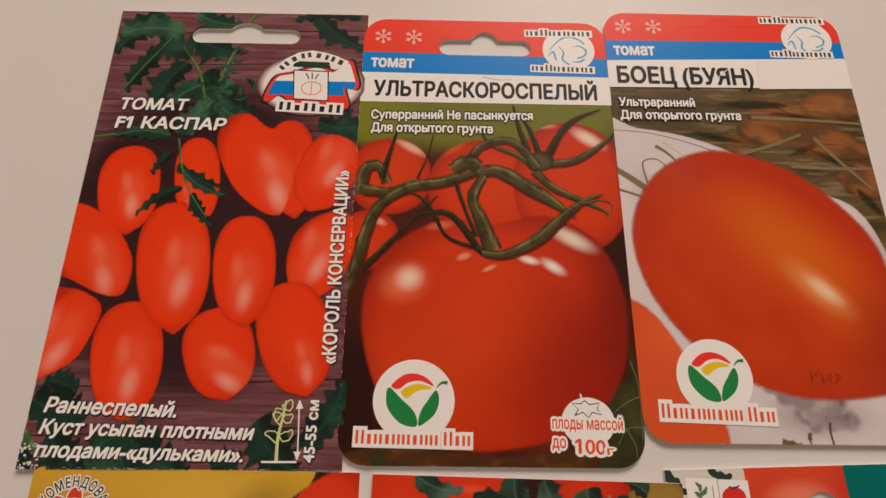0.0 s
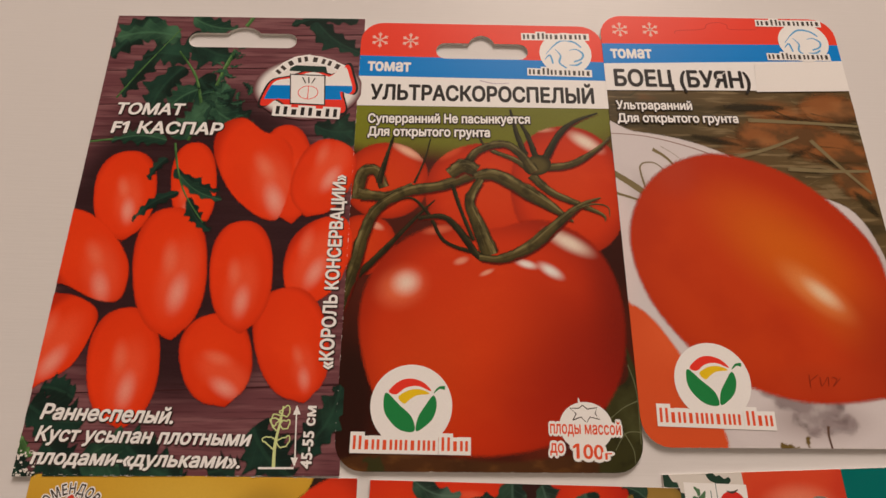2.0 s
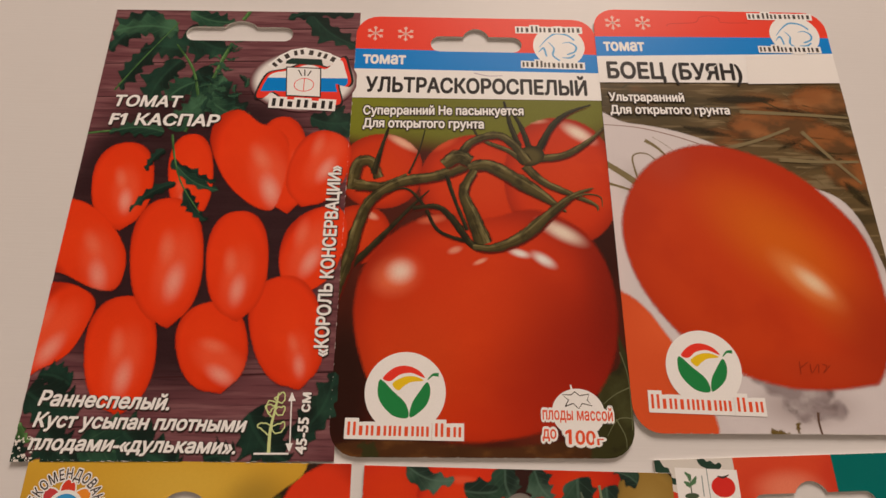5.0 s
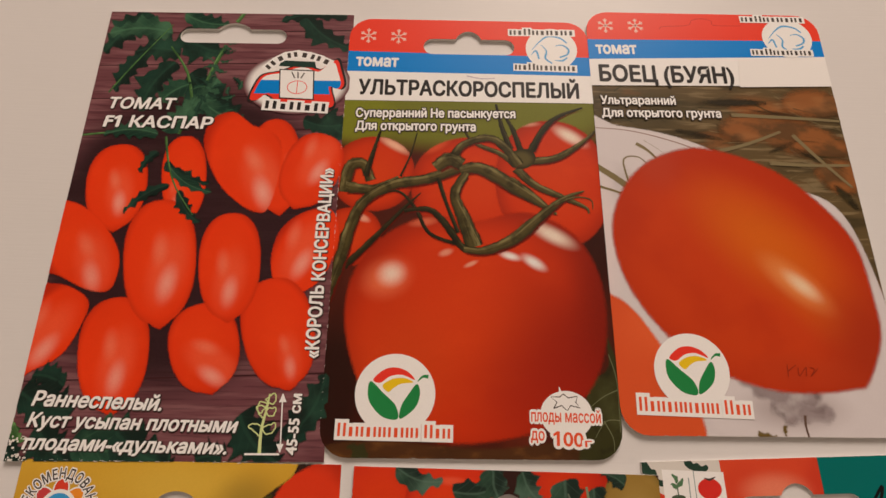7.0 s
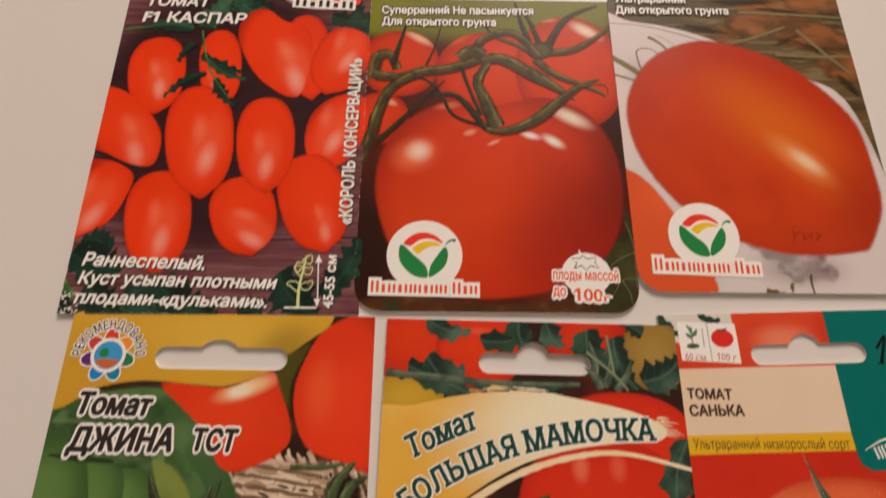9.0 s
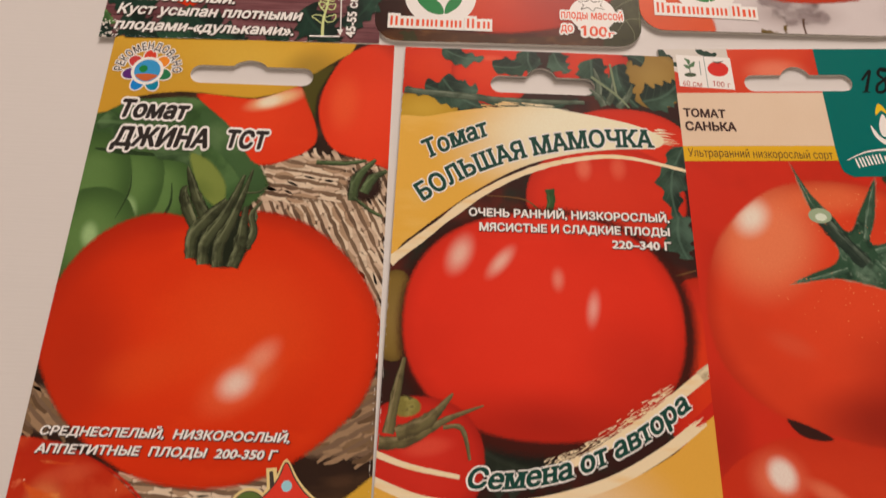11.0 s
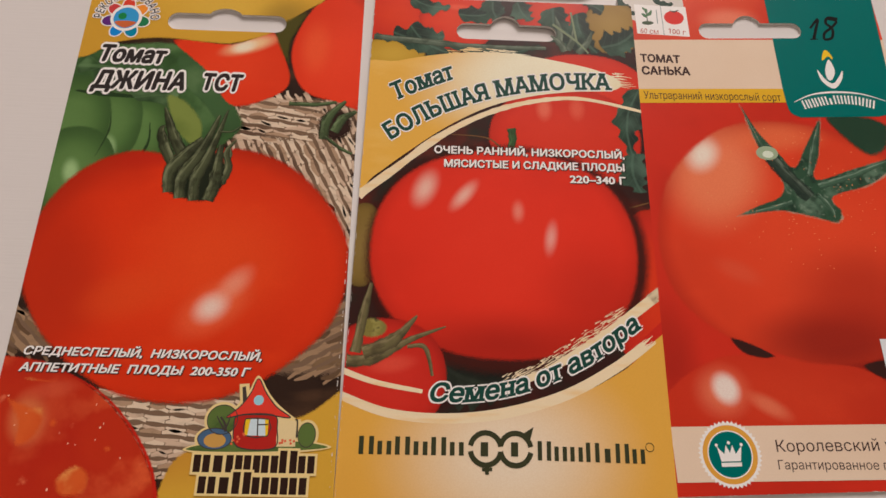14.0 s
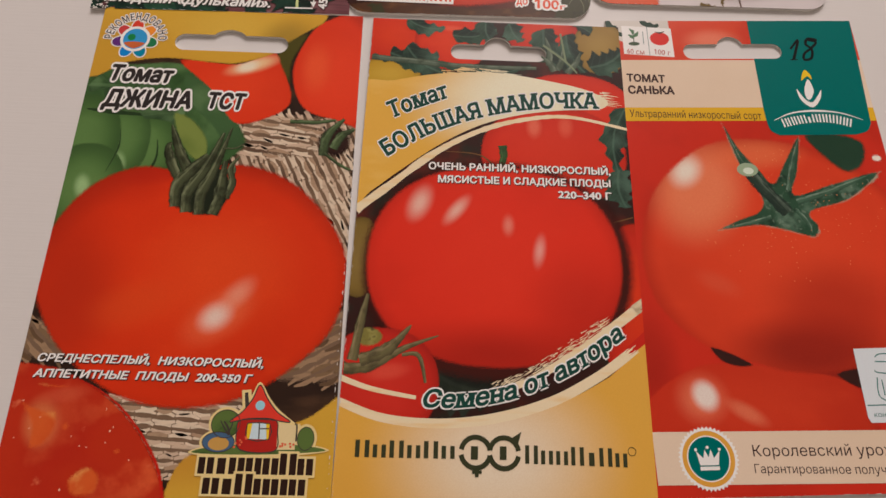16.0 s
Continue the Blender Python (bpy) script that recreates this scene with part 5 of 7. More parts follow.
def basket_packet():
    sl = slot_outline(24.1, 59.2, 9.0, 14.9, 40.9, 7.0, 3.8)
    pk = Packet("yellow-topped seed packet with a ribbed red tomato in a basket", -115.0, -8.15, 0.3, 82.4, 144.5, 0.9, TABLE, 0.0, sl, sides=(0.4, -0.6, 0.9, 0.7), stretch=(1.0095, 1.0008))
    ground = ink("basket_ground", (0.030, 0.016, 0.011), (), ((40.0, (0.097, 0.050, 0.026), 0.5, 0.7, 0.6, (1, 4, 1), 20), (90.0, (0.009, 0.007, 0.006), 0.5, 0.7, 0.6, (1, 1, 1), 0)))
    pk.put("printed_ground", pk.outline, ground, "printed dark basket background")
    wicker(pk, 47.1, 36.0, 82.8, 83.1, 62, 1)
    wicker(pk, 48.0, 36.9, 71.6, 50.9, 8, 5)
    wicker(pk, -2.7, 99.2, 11.9, 111.0, 40, 2, True)
    wicker(pk, 23.3, 117.4, 62.4, 139.0, 4, 3)
    wicker(pk, 66.2, 94.4, 84.2, 115.2, -28, 4, True)
    gold = ink("gold_ink", GOLD, [(41.6, 132.4, 30, 12, 0, (0.440, 0.148, 0.018), 1, 0.2, 0.4), (40.0, 6.0, 26, 10, 0, (0.72, 0.50, 0.08), 1, 0.1, 0.5), (58.0, 9.0, 12, 9, 20, (0.30, 0.20, 0.03), 1, 0.1, 0.7)], ((12.0, (0.525, 0.274, 0.024), 0.45, 0.65, 0.5, (1, 1, 1), 0),), fade=0.8)
    pk.put("gold_panel", spline([(41.9, 142.8), (46.0, 133.7), (58.0, 128.1), (74.7, 123.7), (85.8, 116.4), (89.3, 126.2), (90.5, 144.6), (58.4, 152.6), (38.2, 152.9)]), gold, "gold lower panel")
    leafy = ink("broad_leaf_ink", (0.046, 0.112, 0.034), [(3.9, 43.5, 16, 18, 0, (0.028, 0.078, 0.022), 1, 0.2, 0.7)], ((50.0, (0.117, 0.230, 0.083), 0.48, 0.66, 0.7, (1, 1, 1), 30), (140.0, (0.018, 0.044, 0.016), 0.5, 0.7, 0.5, (1, 1, 1), 0)), fade=1.2)
    pk.put("printed_leaf", spline([(-3.9, 22.5), (13.0, 20.2), (28.5, 19.7), (39.1, 26.9), (46.5, 38.3), (50.3, 48.0), (34.8, 60.7), (18.1, 66.4), (-2.6, 86.9), (-11.7, 47.7)]), leafy, "printed broad green leaves")
    green, gdark, glight = (0.085, 0.180, 0.048), (0.022, 0.060, 0.018), (0.145, 0.280, 0.085)
    for c, ru, rv, gl in (((20.7, 49.5), 11, 13, (18.7, 52.3)), ((12.8, 47.0), 10, 14, (14.5, 54.2)), ((3.0, 47.3), 11, 16, (6.2, 53.6)), ((5.9, 61.6), 12, 14, (5.9, 61.6))):
        tomato_print(pk, c, ru, rv, [(gl[0], gl[1], 3, 5, 10, (0.475, 0.733, 0.355), 1, 0.2, 0.6)], None, green, gdark, glight, 0.4, "printed green tomato")
    gap = ink("green_gap_ink", (0.022, 0.050, 0.018), fade=0.3)
    for p, w in (([(13.2, 42.0), (13.8, 49.0), (11.5, 57.0)], 0.6), ([(24.6, 46.0), (25.2, 52.0), (23.0, 57.5), (19.5, 59.0)], 0.9), ([(2.0, 36.6), (10.0, 37.4), (22.0, 38.2)], 1.4)):
        pk.put("printed_gap_shade", ribbon(p, w * 0.5, w * 0.6, w * 1.4), gap, "dark gap between green tomatoes")
    fold = ink("leaf_fold_ink", (0.055, 0.125, 0.045), (), ((60.0, (0.12, 0.22, 0.09), 0.5, 0.7, 0.7, (1, 1, 1), 30), (25.0, (0.02, 0.05, 0.02), 0.5, 0.7, 0.6, (1, 1, 1), 0)), fade=1.0)
    pk.leafy("printed_leaf", ((31.3, 37.9), (0.8, 28.3), 17, 5, 0.15, 0.1), leaf_ink("broad_vein_ink", (0.019, 0.050, 0.018), (0.053, 0.124, 0.040), (0.152, 0.274, 0.120), 0.4))
    pk.put("printed_leaf", spline([(29.0, 23.3), (40.2, 28.9), (48.6, 41.1), (49.8, 48.5), (44.3, 46.9), (38.3, 39.6), (31.4, 33.1)]), fold)
    pk.put("printed_leaf", spline([(27.5, 37.1), (33.9, 38.8), (39.5, 46.1), (38.6, 53.5), (32.1, 48.6)]), ink("pale_sepal_ink", (0.20, 0.27, 0.06), (), ((40.0, (0.10, 0.16, 0.03), 0.45, 0.65, 0.8, (1, 1, 1), 0),), fade=1.2))
    tomato_print(pk, (45.1, 26.7), 20, 13, [(49.4, 19.5, 11, 3.5, 20, (0.850, 0.653, 0.355), 1, 0.2, 0.85), (47.7, 20.2, 5, 2.6, 20, (0.850, 0.850, 0.697), 1, 0.2, 0.8)],
                 spline([(26.5, 18.3), (44.1, 19.1), (55.8, 14.6), (60.7, 24.2), (62.1, 33.0), (55.0, 38.4), (45.9, 39.9), (37.6, 29.0)]), (0.752, 0.047, 0.011), DEEP_RED, (0.800, 0.069, 0.018), 0.95)
    tomato_print(pk, (73.2, 21.7), 15, 22, [(68.6, 19.8, 6, 12, 0, (0.850, 0.118, 0.034), 1, 0.2, 0.6)],
                 spline([(61.3, 22.1), (64.2, 9.7), (70.7, 1.7), (85.1, -0.1), (87.2, 38.0), (75.3, 37.8), (65.6, 33.9)]), (0.768, 0.047, 0.012), (0.334, 0.015, 0.006), (0.833, 0.069, 0.020), 0.85)
    pk.put("gold_panel", spline([(-1.7, 24.8), (11.2, 20.3), (23.1, 18.4), (37.1, 19.4), (45.0, 19.3), (55.9, 15.0), (64.0, 7.6), (70.7, 1.3), (66.1, -10.0), (-8.2, -7.0)], True, 5), gold, "gold upper panel")
    pk.put("printed_leaf", spline([(55.8, 14.6), (60.6, 9.0), (65.4, 7.5), (61.5, 18.1), (61.3, 26.5)]), ink("dim_olive_ink", (0.075, 0.069, 0.012), fade=1.2))
    crown = stem_ink("basket_crown_ink", (0.014, 0.013, 0.009), (0.067, 0.107, 0.043), (0.171, 0.247, 0.120))
    pk.put("printed_calyx", ell((76.2, 44.9), 5.4, 5.6), ink("calyx_hollow_ink", (0.028, 0.012, 0.009), fade=2.0), "dark hollow round a calyx")
    for p, w in (([(73.2, 49.6), (74.0, 43.1), (78.7, 37.3)], 3.4), ([(76.0, 47.2), (78.2, 43.0), (81.9, 40.6)], 3.4), ([(73.6, 48.7), (78.1, 52.2), (81.5, 53.9)], 1.2), ([(62.6, 38.6), (70.3, 38.7), (76.1, 37.7)], 1.6)):
        pk.stem("printed_calyx", p, w, 1.0, crown, w)
    c = (41.0, 88.9)
    loop = spline([(-1.0, 90.0), (-0.6, 75.4), (7.5, 61.5), (20.8, 54.4), (35.6, 55.4), (50.0, 52.7), (65.3, 57.7), (77.8, 69.9), (83.5, 83.0), (81.5, 98.8), (73.4, 109.5), (59.7, 119.1), (44.3, 122.6), (26.6, 119.8), (10.7, 109.4), (2.5, 99.2)])
    tomato_print(pk, c, 41, 33, [(4.0, 84.0, 17, 34, 0, (0.42, 0.020, 0.005), 1.1, 0.1, 0.55), (50.0, 84.0, 28, 24, 0, (0.80, 0.085, 0.014), 1.0, 0.1, 0.5), (20.0, 62.0, 18, 7, 18, (0.50, 0.022, 0.005), 1.0, 0.1, 0.4), (49.6, 98.1, 14, 8, 38, (0.833, 0.176, 0.065), 1, 0.2, 0.6), (48.9, 98.1, 6.6, 5.0, 35, (0.850, 0.733, 0.649), 1, 0.05, 0.85), (54.1, 91.7, 8, 4.4, 48, (0.850, 0.446, 0.313), 1, 0.0, 0.55),
                                 (10.7, 99.0, 14, 24, -20, (0.488, 0.027, 0.006), 1.1, 0.2, 0.7), (26.5, 95.5, 16, 9, 20, (0.736, 0.078, 0.012), 1, 0.2, 0.5), (26.2, 57.4, 14, 4, 10, (0.475, 0.016, 0.006), 1, 0.2, 0.5)], loop, MID_RED, (0.334, 0.015, 0.004), LIT_RED, 0.9)
    stalk = stem_ink("basket_stalk_ink", (0.009, 0.012, 0.007), (0.067, 0.082, 0.040), (0.213, 0.247, 0.138))
    pk.put("printed_calyx", spline([(31.1, 65.7), (31.6, 58.7), (36.3, 54.4), (44.6, 54.4), (48.4, 60.3), (47.2, 65.9), (43.5, 69.6), (36.9, 69.0)]), ink("calyx_shade_ink", (0.014, 0.020, 0.011), fade=1.0), "printed ribbed green calyx")
    for p, w0, w1, wm in (([(34.0, 60.7), (30.1, 53.7), (28.2, 48.7), (29.0, 46.8)], 3.6, 0.5, 3.4), ([(35.9, 57.1), (31.8, 50.0), (28.1, 41.2)], 4.4, 0.6, 3.8), ([(47.3, 59.5), (48.0, 55.0), (47.3, 53.2)], 1.6, 0.6, 1.8),
                          ([(46.6, 63.9), (48.2, 59.4), (47.0, 54.6), (49.4, 50.6)], 3.2, 0.4, 2.6), ([(32.9, 67.0), (32.5, 60.8), (36.4, 55.0), (40.2, 50.7)], 3.6, 2.2, 4.6), ([(36.3, 68.6), (36.0, 62.4), (40.1, 54.5), (43.8, 43.2)], 3.8, 1.0, 4.4),
                          ([(40.1, 69.2), (39.7, 63.2), (42.5, 55.1), (45.9, 41.4)], 3.8, 0.6, 4.2), ([(43.8, 69.1), (45.0, 63.9), (45.2, 58.3), (45.4, 52.3)], 4.2, 1.6, 4.2), ([(43.8, 48.2), (47.8, 48.1), (50.8, 45.7)], 0.5, 0.3, 0.7)):
        pk.stem("printed_calyx", p, w0, w1, stalk, wm, "printed green calyx rib")
    flesh = ink("cut_tomato_ink", (0.500, 0.030, 0.008), [(9.4, 126.3, 6, 8, 10, (0.736, 0.230, 0.083), 1, 0.3, 0.7), (13.6, 119.3, 9, 3, 10, (0.633, 0.102, 0.043), 1, 0.2, 0.6)],
                ((60.0, (0.800, 0.148, 0.043), 0.52, 0.68, 0.8, (1, 1, 1), 0), (30.0, (0.440, 0.016, 0.007), 0.5, 0.66, 0.6, (1, 1, 1), 0), (160.0, (0.833, 0.238, 0.109), 0.66, 0.74, 0.5, (1, 1, 1), 0)), fade=0.8)
    pk.put("printed_tomato", spline([(-14.3, 111.4), (0.1, 111.1), (12.2, 113.0), (24.3, 119.1), (33.7, 127.2), (40.2, 136.4), (43.0, 145.4), (32.0, 155.4), (-2.4, 155.9)]), flesh, "printed cut tomato with wet flesh")
    pulp = ink("pulp_ink", (0.676, 0.112, 0.020), (), ((150.0, (0.800, 0.387, 0.109), 0.45, 0.7, 0.8, (1, 1, 1), 0), (60.0, (0.605, 0.069, 0.012), 0.5, 0.7, 0.7, (1, 1, 1), 0)), fade=1.3)
    for q in (spline([(2.8, 119.7), (4.9, 121.4), (9.5, 122.8), (12.9, 123.5), (13.4, 127.6), (11.2, 131.7), (7.5, 132.4), (6.8, 127.0), (3.7, 122.5)]),
              spline([(6.3, 116.3), (12.2, 116.7), (16.6, 116.9), (12.5, 117.9), (7.3, 117.4)]), ell((15.6, 127.0), 1.3, 1.4, 0, 2, 14), ell((29.5, 132.6), 1.1, 1.0, 0, 2, 14),
              spline([(18.5, 139.5), (22.6, 136.1), (26.5, 138.0), (26.0, 142.6), (20.6, 143.3)])):
        pk.put("tomato_pulp", q, pulp, "printed orange pulp")
    juice = ink("juice_glint_ink", (0.850, 0.510, 0.355))
    wet = random.Random(37)
    for _ in range(14):
        p = (wet.uniform(1.0, 38.0), wet.uniform(112.0, 143.0))
        pk.put("juice_glint", ell(p, wet.uniform(0.08, 0.25), wet.uniform(0.1, 0.4), wet.uniform(0, 90), 2, 8), juice)
    pk.put("cut_rim", ribbon([(9.1, 112.3), (24.3, 119.1), (33.7, 127.2), (40.2, 136.4), (43.0, 145.4)], 0.8, 1.4), ink("cut_rim_ink", (0.538, 0.020, 0.008), fade=0.5))
    # recommended mark: a ring of coloured petals under an arc of letters
    m = (11.8, 11.6)
    for i, cc in enumerate(((0.676, 0.057, 0.029), (0.833, 0.283, 0.029), (0.023, 0.198, 0.083), (0.008, 0.238, 0.413), (0.014, 0.238, 0.697), (0.112, 0.027, 0.211), (0.564, 0.057, 0.061))):
        a = radians(-90 + 360 / 7 * i)
        p = (m[0] + 4.6 * math.cos(a), m[1] + 4.6 * math.sin(a))
        pk.put("mark_petal_rim", ell(p, 2.1, 2.8, math.degrees(a) + 90, 2, 20), WHITE)
        pk.put("mark_petal", ell(p, 1.75, 2.4, math.degrees(a) + 90, 2, 20), ink("petal_ink_%d" % i, cc), "coloured petal")
    pk.put("mark_ring", ell(m, 4.6, 4.6), WHITE)
    pk.put("mark_sky", ell(m, 3.7, 3.7), ink("mark_blue_ink", (0.049, 0.333, 0.697)), "blue disc with a small landscape")
    pk.put("mark_soil", spline([(m[0] - 3.2, m[1] + 1.6), (m[0], m[1] + 1.0), (m[0] + 3.2, m[1] + 1.6), (m[0], m[1] + 3.5)]), ink("mark_soil_ink", (0.564, 0.136, 0.043)))
    pk.put("mark_tree", ell((m[0] - 1.2, m[1] - 0.6), 1.2, 1.2), LOGO_GREEN)
    pk.text("mark_text", "РЕКОМЕНДОВАНО", (m[0] - 7.1, m[1] + 0.4), (m[0] + 7.1, m[1] + 0.4), 2.5, CHARCOAL, WHITE, 0.02, 0.1, via=[(m[0] + 7.1 * math.cos(radians(x)), m[1] + 7.1 * math.sin(radians(x))) for x in range(-168, -10, 13)])
    inkdark = ink("title_dark_ink", (0.03, 0.025, 0.025))
    pk.text("printed_title", "Томат", (6.0, 26.5), (25.0, 26.8), 5.3, inkdark, WHITE, 0.05, 0.09, 0.2)
    pk.text("printed_title", "ДЖИНА", (6.1, 35.5), (32.3, 35.4), 5.6, inkdark, WHITE, 0.05, 0.09, 0.2)
    pk.text("printed_title", "ТСТ", (36.9, 35.0), (48.2, 35.2), 5.2, inkdark, WHITE, 0.05, 0.09, 0.15)
    for w, a, b in (("СРЕДНЕСПЕЛЫЙ,  НИЗКОРОСЛЫЙ,", (4.6, 111.0), (63.2, 111.2)), ("АППЕТИТНЫЕ  ПЛОДЫ  200-350 Г", (4.7, 115.0), (60.4, 115.1))):
        pk.text("printed_line", w, a, b, 2.0, WHITE, DARK_EDGE, 0.034, 0.05, 0.2, drop=0.12)
    # cottage emblem over two rows of plain blocks
    halo = ink("cottage_halo_ink", (0.800, 0.653, 0.302))
    for q in (ell((55.5, 125.4), 4.3, 4.1), ell((75.9, 128.5), 2.8, 3.5), ell((54.2, 129.9), 4.7, 3.1), spline([(62.9, 114.8), (65.8, 118.7), (68.6, 121.7), (72.9, 124.8), (74.3, 125.4), (74.6, 131.6), (59.0, 131.9), (57.5, 126.8), (55.4, 125.4), (58.6, 121.9), (60.9, 118.8)], True, 4),
              [(58.5, 117.0), (60.9, 116.8), (61.5, 121.9), (59.3, 122.3)], spline([(47.0, 132.4), (55.4, 130.1), (72.4, 129.5), (82.0, 131.2), (69.9, 132.9), (55.8, 133.3)])):
        pk.put("emblem_halo", q, halo, "pale halo round the cottage emblem")
    hedge = ink("hedge_ink", (0.107, 0.176, 0.043), (), ((200.0, (0.035, 0.078, 0.020), 0.5, 0.7, 0.8, (1, 1, 1), 0),))
    pk.put("emblem_ground", spline([(47.8, 132.3), (55.5, 130.6), (72.4, 130.0), (81.1, 131.2), (69.8, 132.3), (55.8, 132.7)]), hedge, "green lawn")
    pk.put("emblem_bush", ell((55.5, 125.4), 3.6, 3.4), hedge)
    pk.put("emblem_bush", ell((75.9, 128.5), 2.1, 2.8), hedge)
    pk.put("emblem_trunk", ribbon([(56.8, 130.2), (56.4, 126.8), (55.0, 124.8)], 0.7, 0.4), CHARCOAL)
    pk.put("emblem_shed", ell((54.2, 129.8), 4.0, 2.4), ink("shed_blue_ink", (0.067, 0.136, 0.254)))
    pk.put("emblem_shed", ell((54.3, 130.2), 2.6, 1.6), ink("shed_gold_ink", (0.564, 0.333, 0.083)))
    pk.put("cottage_wall", spline([(59.8, 131.5), (58.4, 126.8), (59.5, 124.3), (67.5, 124.1), (68.7, 127.2), (68.3, 131.6)], True, 4), ink("cottage_wall_ink", (0.440, 0.020, 0.014)), "dark red cottage wall")
    pk.put("cottage_porch", [(68.5, 124.9), (73.1, 125.4), (73.4, 131.2), (68.9, 131.3)], ink("porch_ink", (0.784, 0.653, 0.355)))
    pk.put("cottage_roof", spline([(63.0, 115.6), (65.3, 119.0), (68.1, 122.2), (71.6, 124.6), (66.1, 124.1), (60.4, 124.2), (56.4, 124.9), (59.3, 122.3), (61.5, 119.1)], True, 4), ink("cottage_roof_ink", (0.721, 0.050, 0.029)), "red curved cottage roof")
    pk.put("cottage_chimney", [(59.3, 117.7), (60.1, 117.5), (60.8, 120.6), (59.9, 121.5)], CHARCOAL)
    pk.put("cottage_attic", ell((63.6, 120.7), 1.2, 1.2), ink("attic_ink", (0.334, 0.653, 0.782)))
    pk.put("cottage_pane", [(61.0, 125.1), (66.5, 125.1), (66.6, 128.9), (61.1, 128.9)], ink("cottage_pane_ink", (0.605, 0.766, 0.850)), "small pale cottage pane")
    pk.put("cottage_curtain", [[(61.0, 125.1), (62.2, 125.0), (61.8, 128.9), (61.1, 128.9)], [(65.6, 125.1), (66.5, 125.1), (66.6, 128.9), (66.1, 128.9)]], LOGO_YELLOW)
    pk.put("cottage_bar", [ribbon([(63.9, 125.0), (64.2, 128.9)], 0.3, 0.3), ribbon([(64.1, 126.4), (66.5, 126.3)], 0.3, 0.3), ribbon([(72.8, 125.1), (73.4, 125.4), (73.5, 129.2)], 0.4, 0.4)], CHARCOAL)
    def outline(q, w=0.28):
        pk.put("emblem_line", ribbon(list(q) + [q[0]], w, w, steps=2), CHARCOAL, "dark drawn outline")

    outline(spline([(63.0, 115.6), (65.3, 119.0), (68.1, 122.2), (71.6, 124.6), (66.1, 124.1), (60.4, 124.2), (56.4, 124.9), (59.3, 122.3), (61.5, 119.1)], True, 4))
    outline(spline([(59.8, 131.5), (58.4, 126.8), (59.5, 124.3), (67.5, 124.1), (68.7, 127.2), (68.3, 131.6)], True, 4))
    outline([(61.0, 125.1), (66.5, 125.1), (66.6, 128.9), (61.1, 128.9)])
    outline(ell((55.5, 125.4), 3.6, 3.4, 0, 2, 20), 0.2)
    outline(ell((54.2, 129.8), 4.0, 2.4, 0, 2, 20), 0.2)
    outline(ell((75.9, 128.5), 2.1, 2.8, 0, 2, 16), 0.2)
    pk.put("emblem_branch", ribbon([(56.6, 128.1), (55.2, 126.3), (54.1, 124.6)], 0.5, 0.2), CHARCOAL)
    pk.put("emblem_branch", ribbon([(56.5, 127.3), (57.1, 125.7), (57.2, 124.3)], 0.4, 0.2), CHARCOAL)
    flowers = random.Random(23)
    for _ in range(14):
        p = flowers.choice(((59.4, 130.1), (69.6, 130.2), (59.8, 129.2), (72.5, 130.5)))
        pk.put("emblem_flower", ell((p[0] + flowers.uniform(-1.4, 1.4), p[1] + flowers.uniform(-0.8, 0.8)), 0.3, 0.3, 0, 2, 8), ink("flower_ink", (0.736, 0.136, 0.061)))
    dark = ink("maker_dark_ink", (0.028, 0.013, 0.009))
    pk.text("maker_mark", "▮▯▮▮▮▙▮", (49.9, 137.0), (78.5, 136.8), 4.6, dark, halo, 0.045, 0.09, label="row of plain dark blocks")
    pk.text("maker_mark", "▮▯▙▮▮▮", (51.6, 141.6), (77.0, 141.5), 4.4, dark, halo, 0.045, 0.09, label="row of plain dark blocks")
    worn_edges(pk, "lr", 41, 0.45)
    worn_edges(pk, "t", 42, 0.25)


# ---------------------------------------------------------------- packet with a brushed cream swoosh
def brushed(line, w0, w1, w_mid, seed, ragged=0.5, n=24):
    """A paint stroke with a ragged far end: the body and a fan of bristle streaks."""
    rnd = random.Random(seed)
    loops = [ribbon(line, w0, w1, w_mid, 8)]
    end, prev = spline(line, False, 8)[-1], spline(line, False, 8)[-5]
    d = math.hypot(end[0] - prev[0], end[1] - prev[1])
    tx, ty = (end[0] - prev[0]) / d, (end[1] - prev[1]) / d
    for _ in range(n):
        o, m = rnd.uniform(-w1 / 2, w1 / 2), rnd.uniform(0.5, 5.0) * ragged
        a = (end[0] - tx * 1.5 - ty * o, end[1] - ty * 1.5 + tx * o)
        loops.append(ribbon([a, (a[0] + tx * (1.5 + m), a[1] + ty * (1.5 + m))], 0.45, 0.15, steps=2))
    return loops


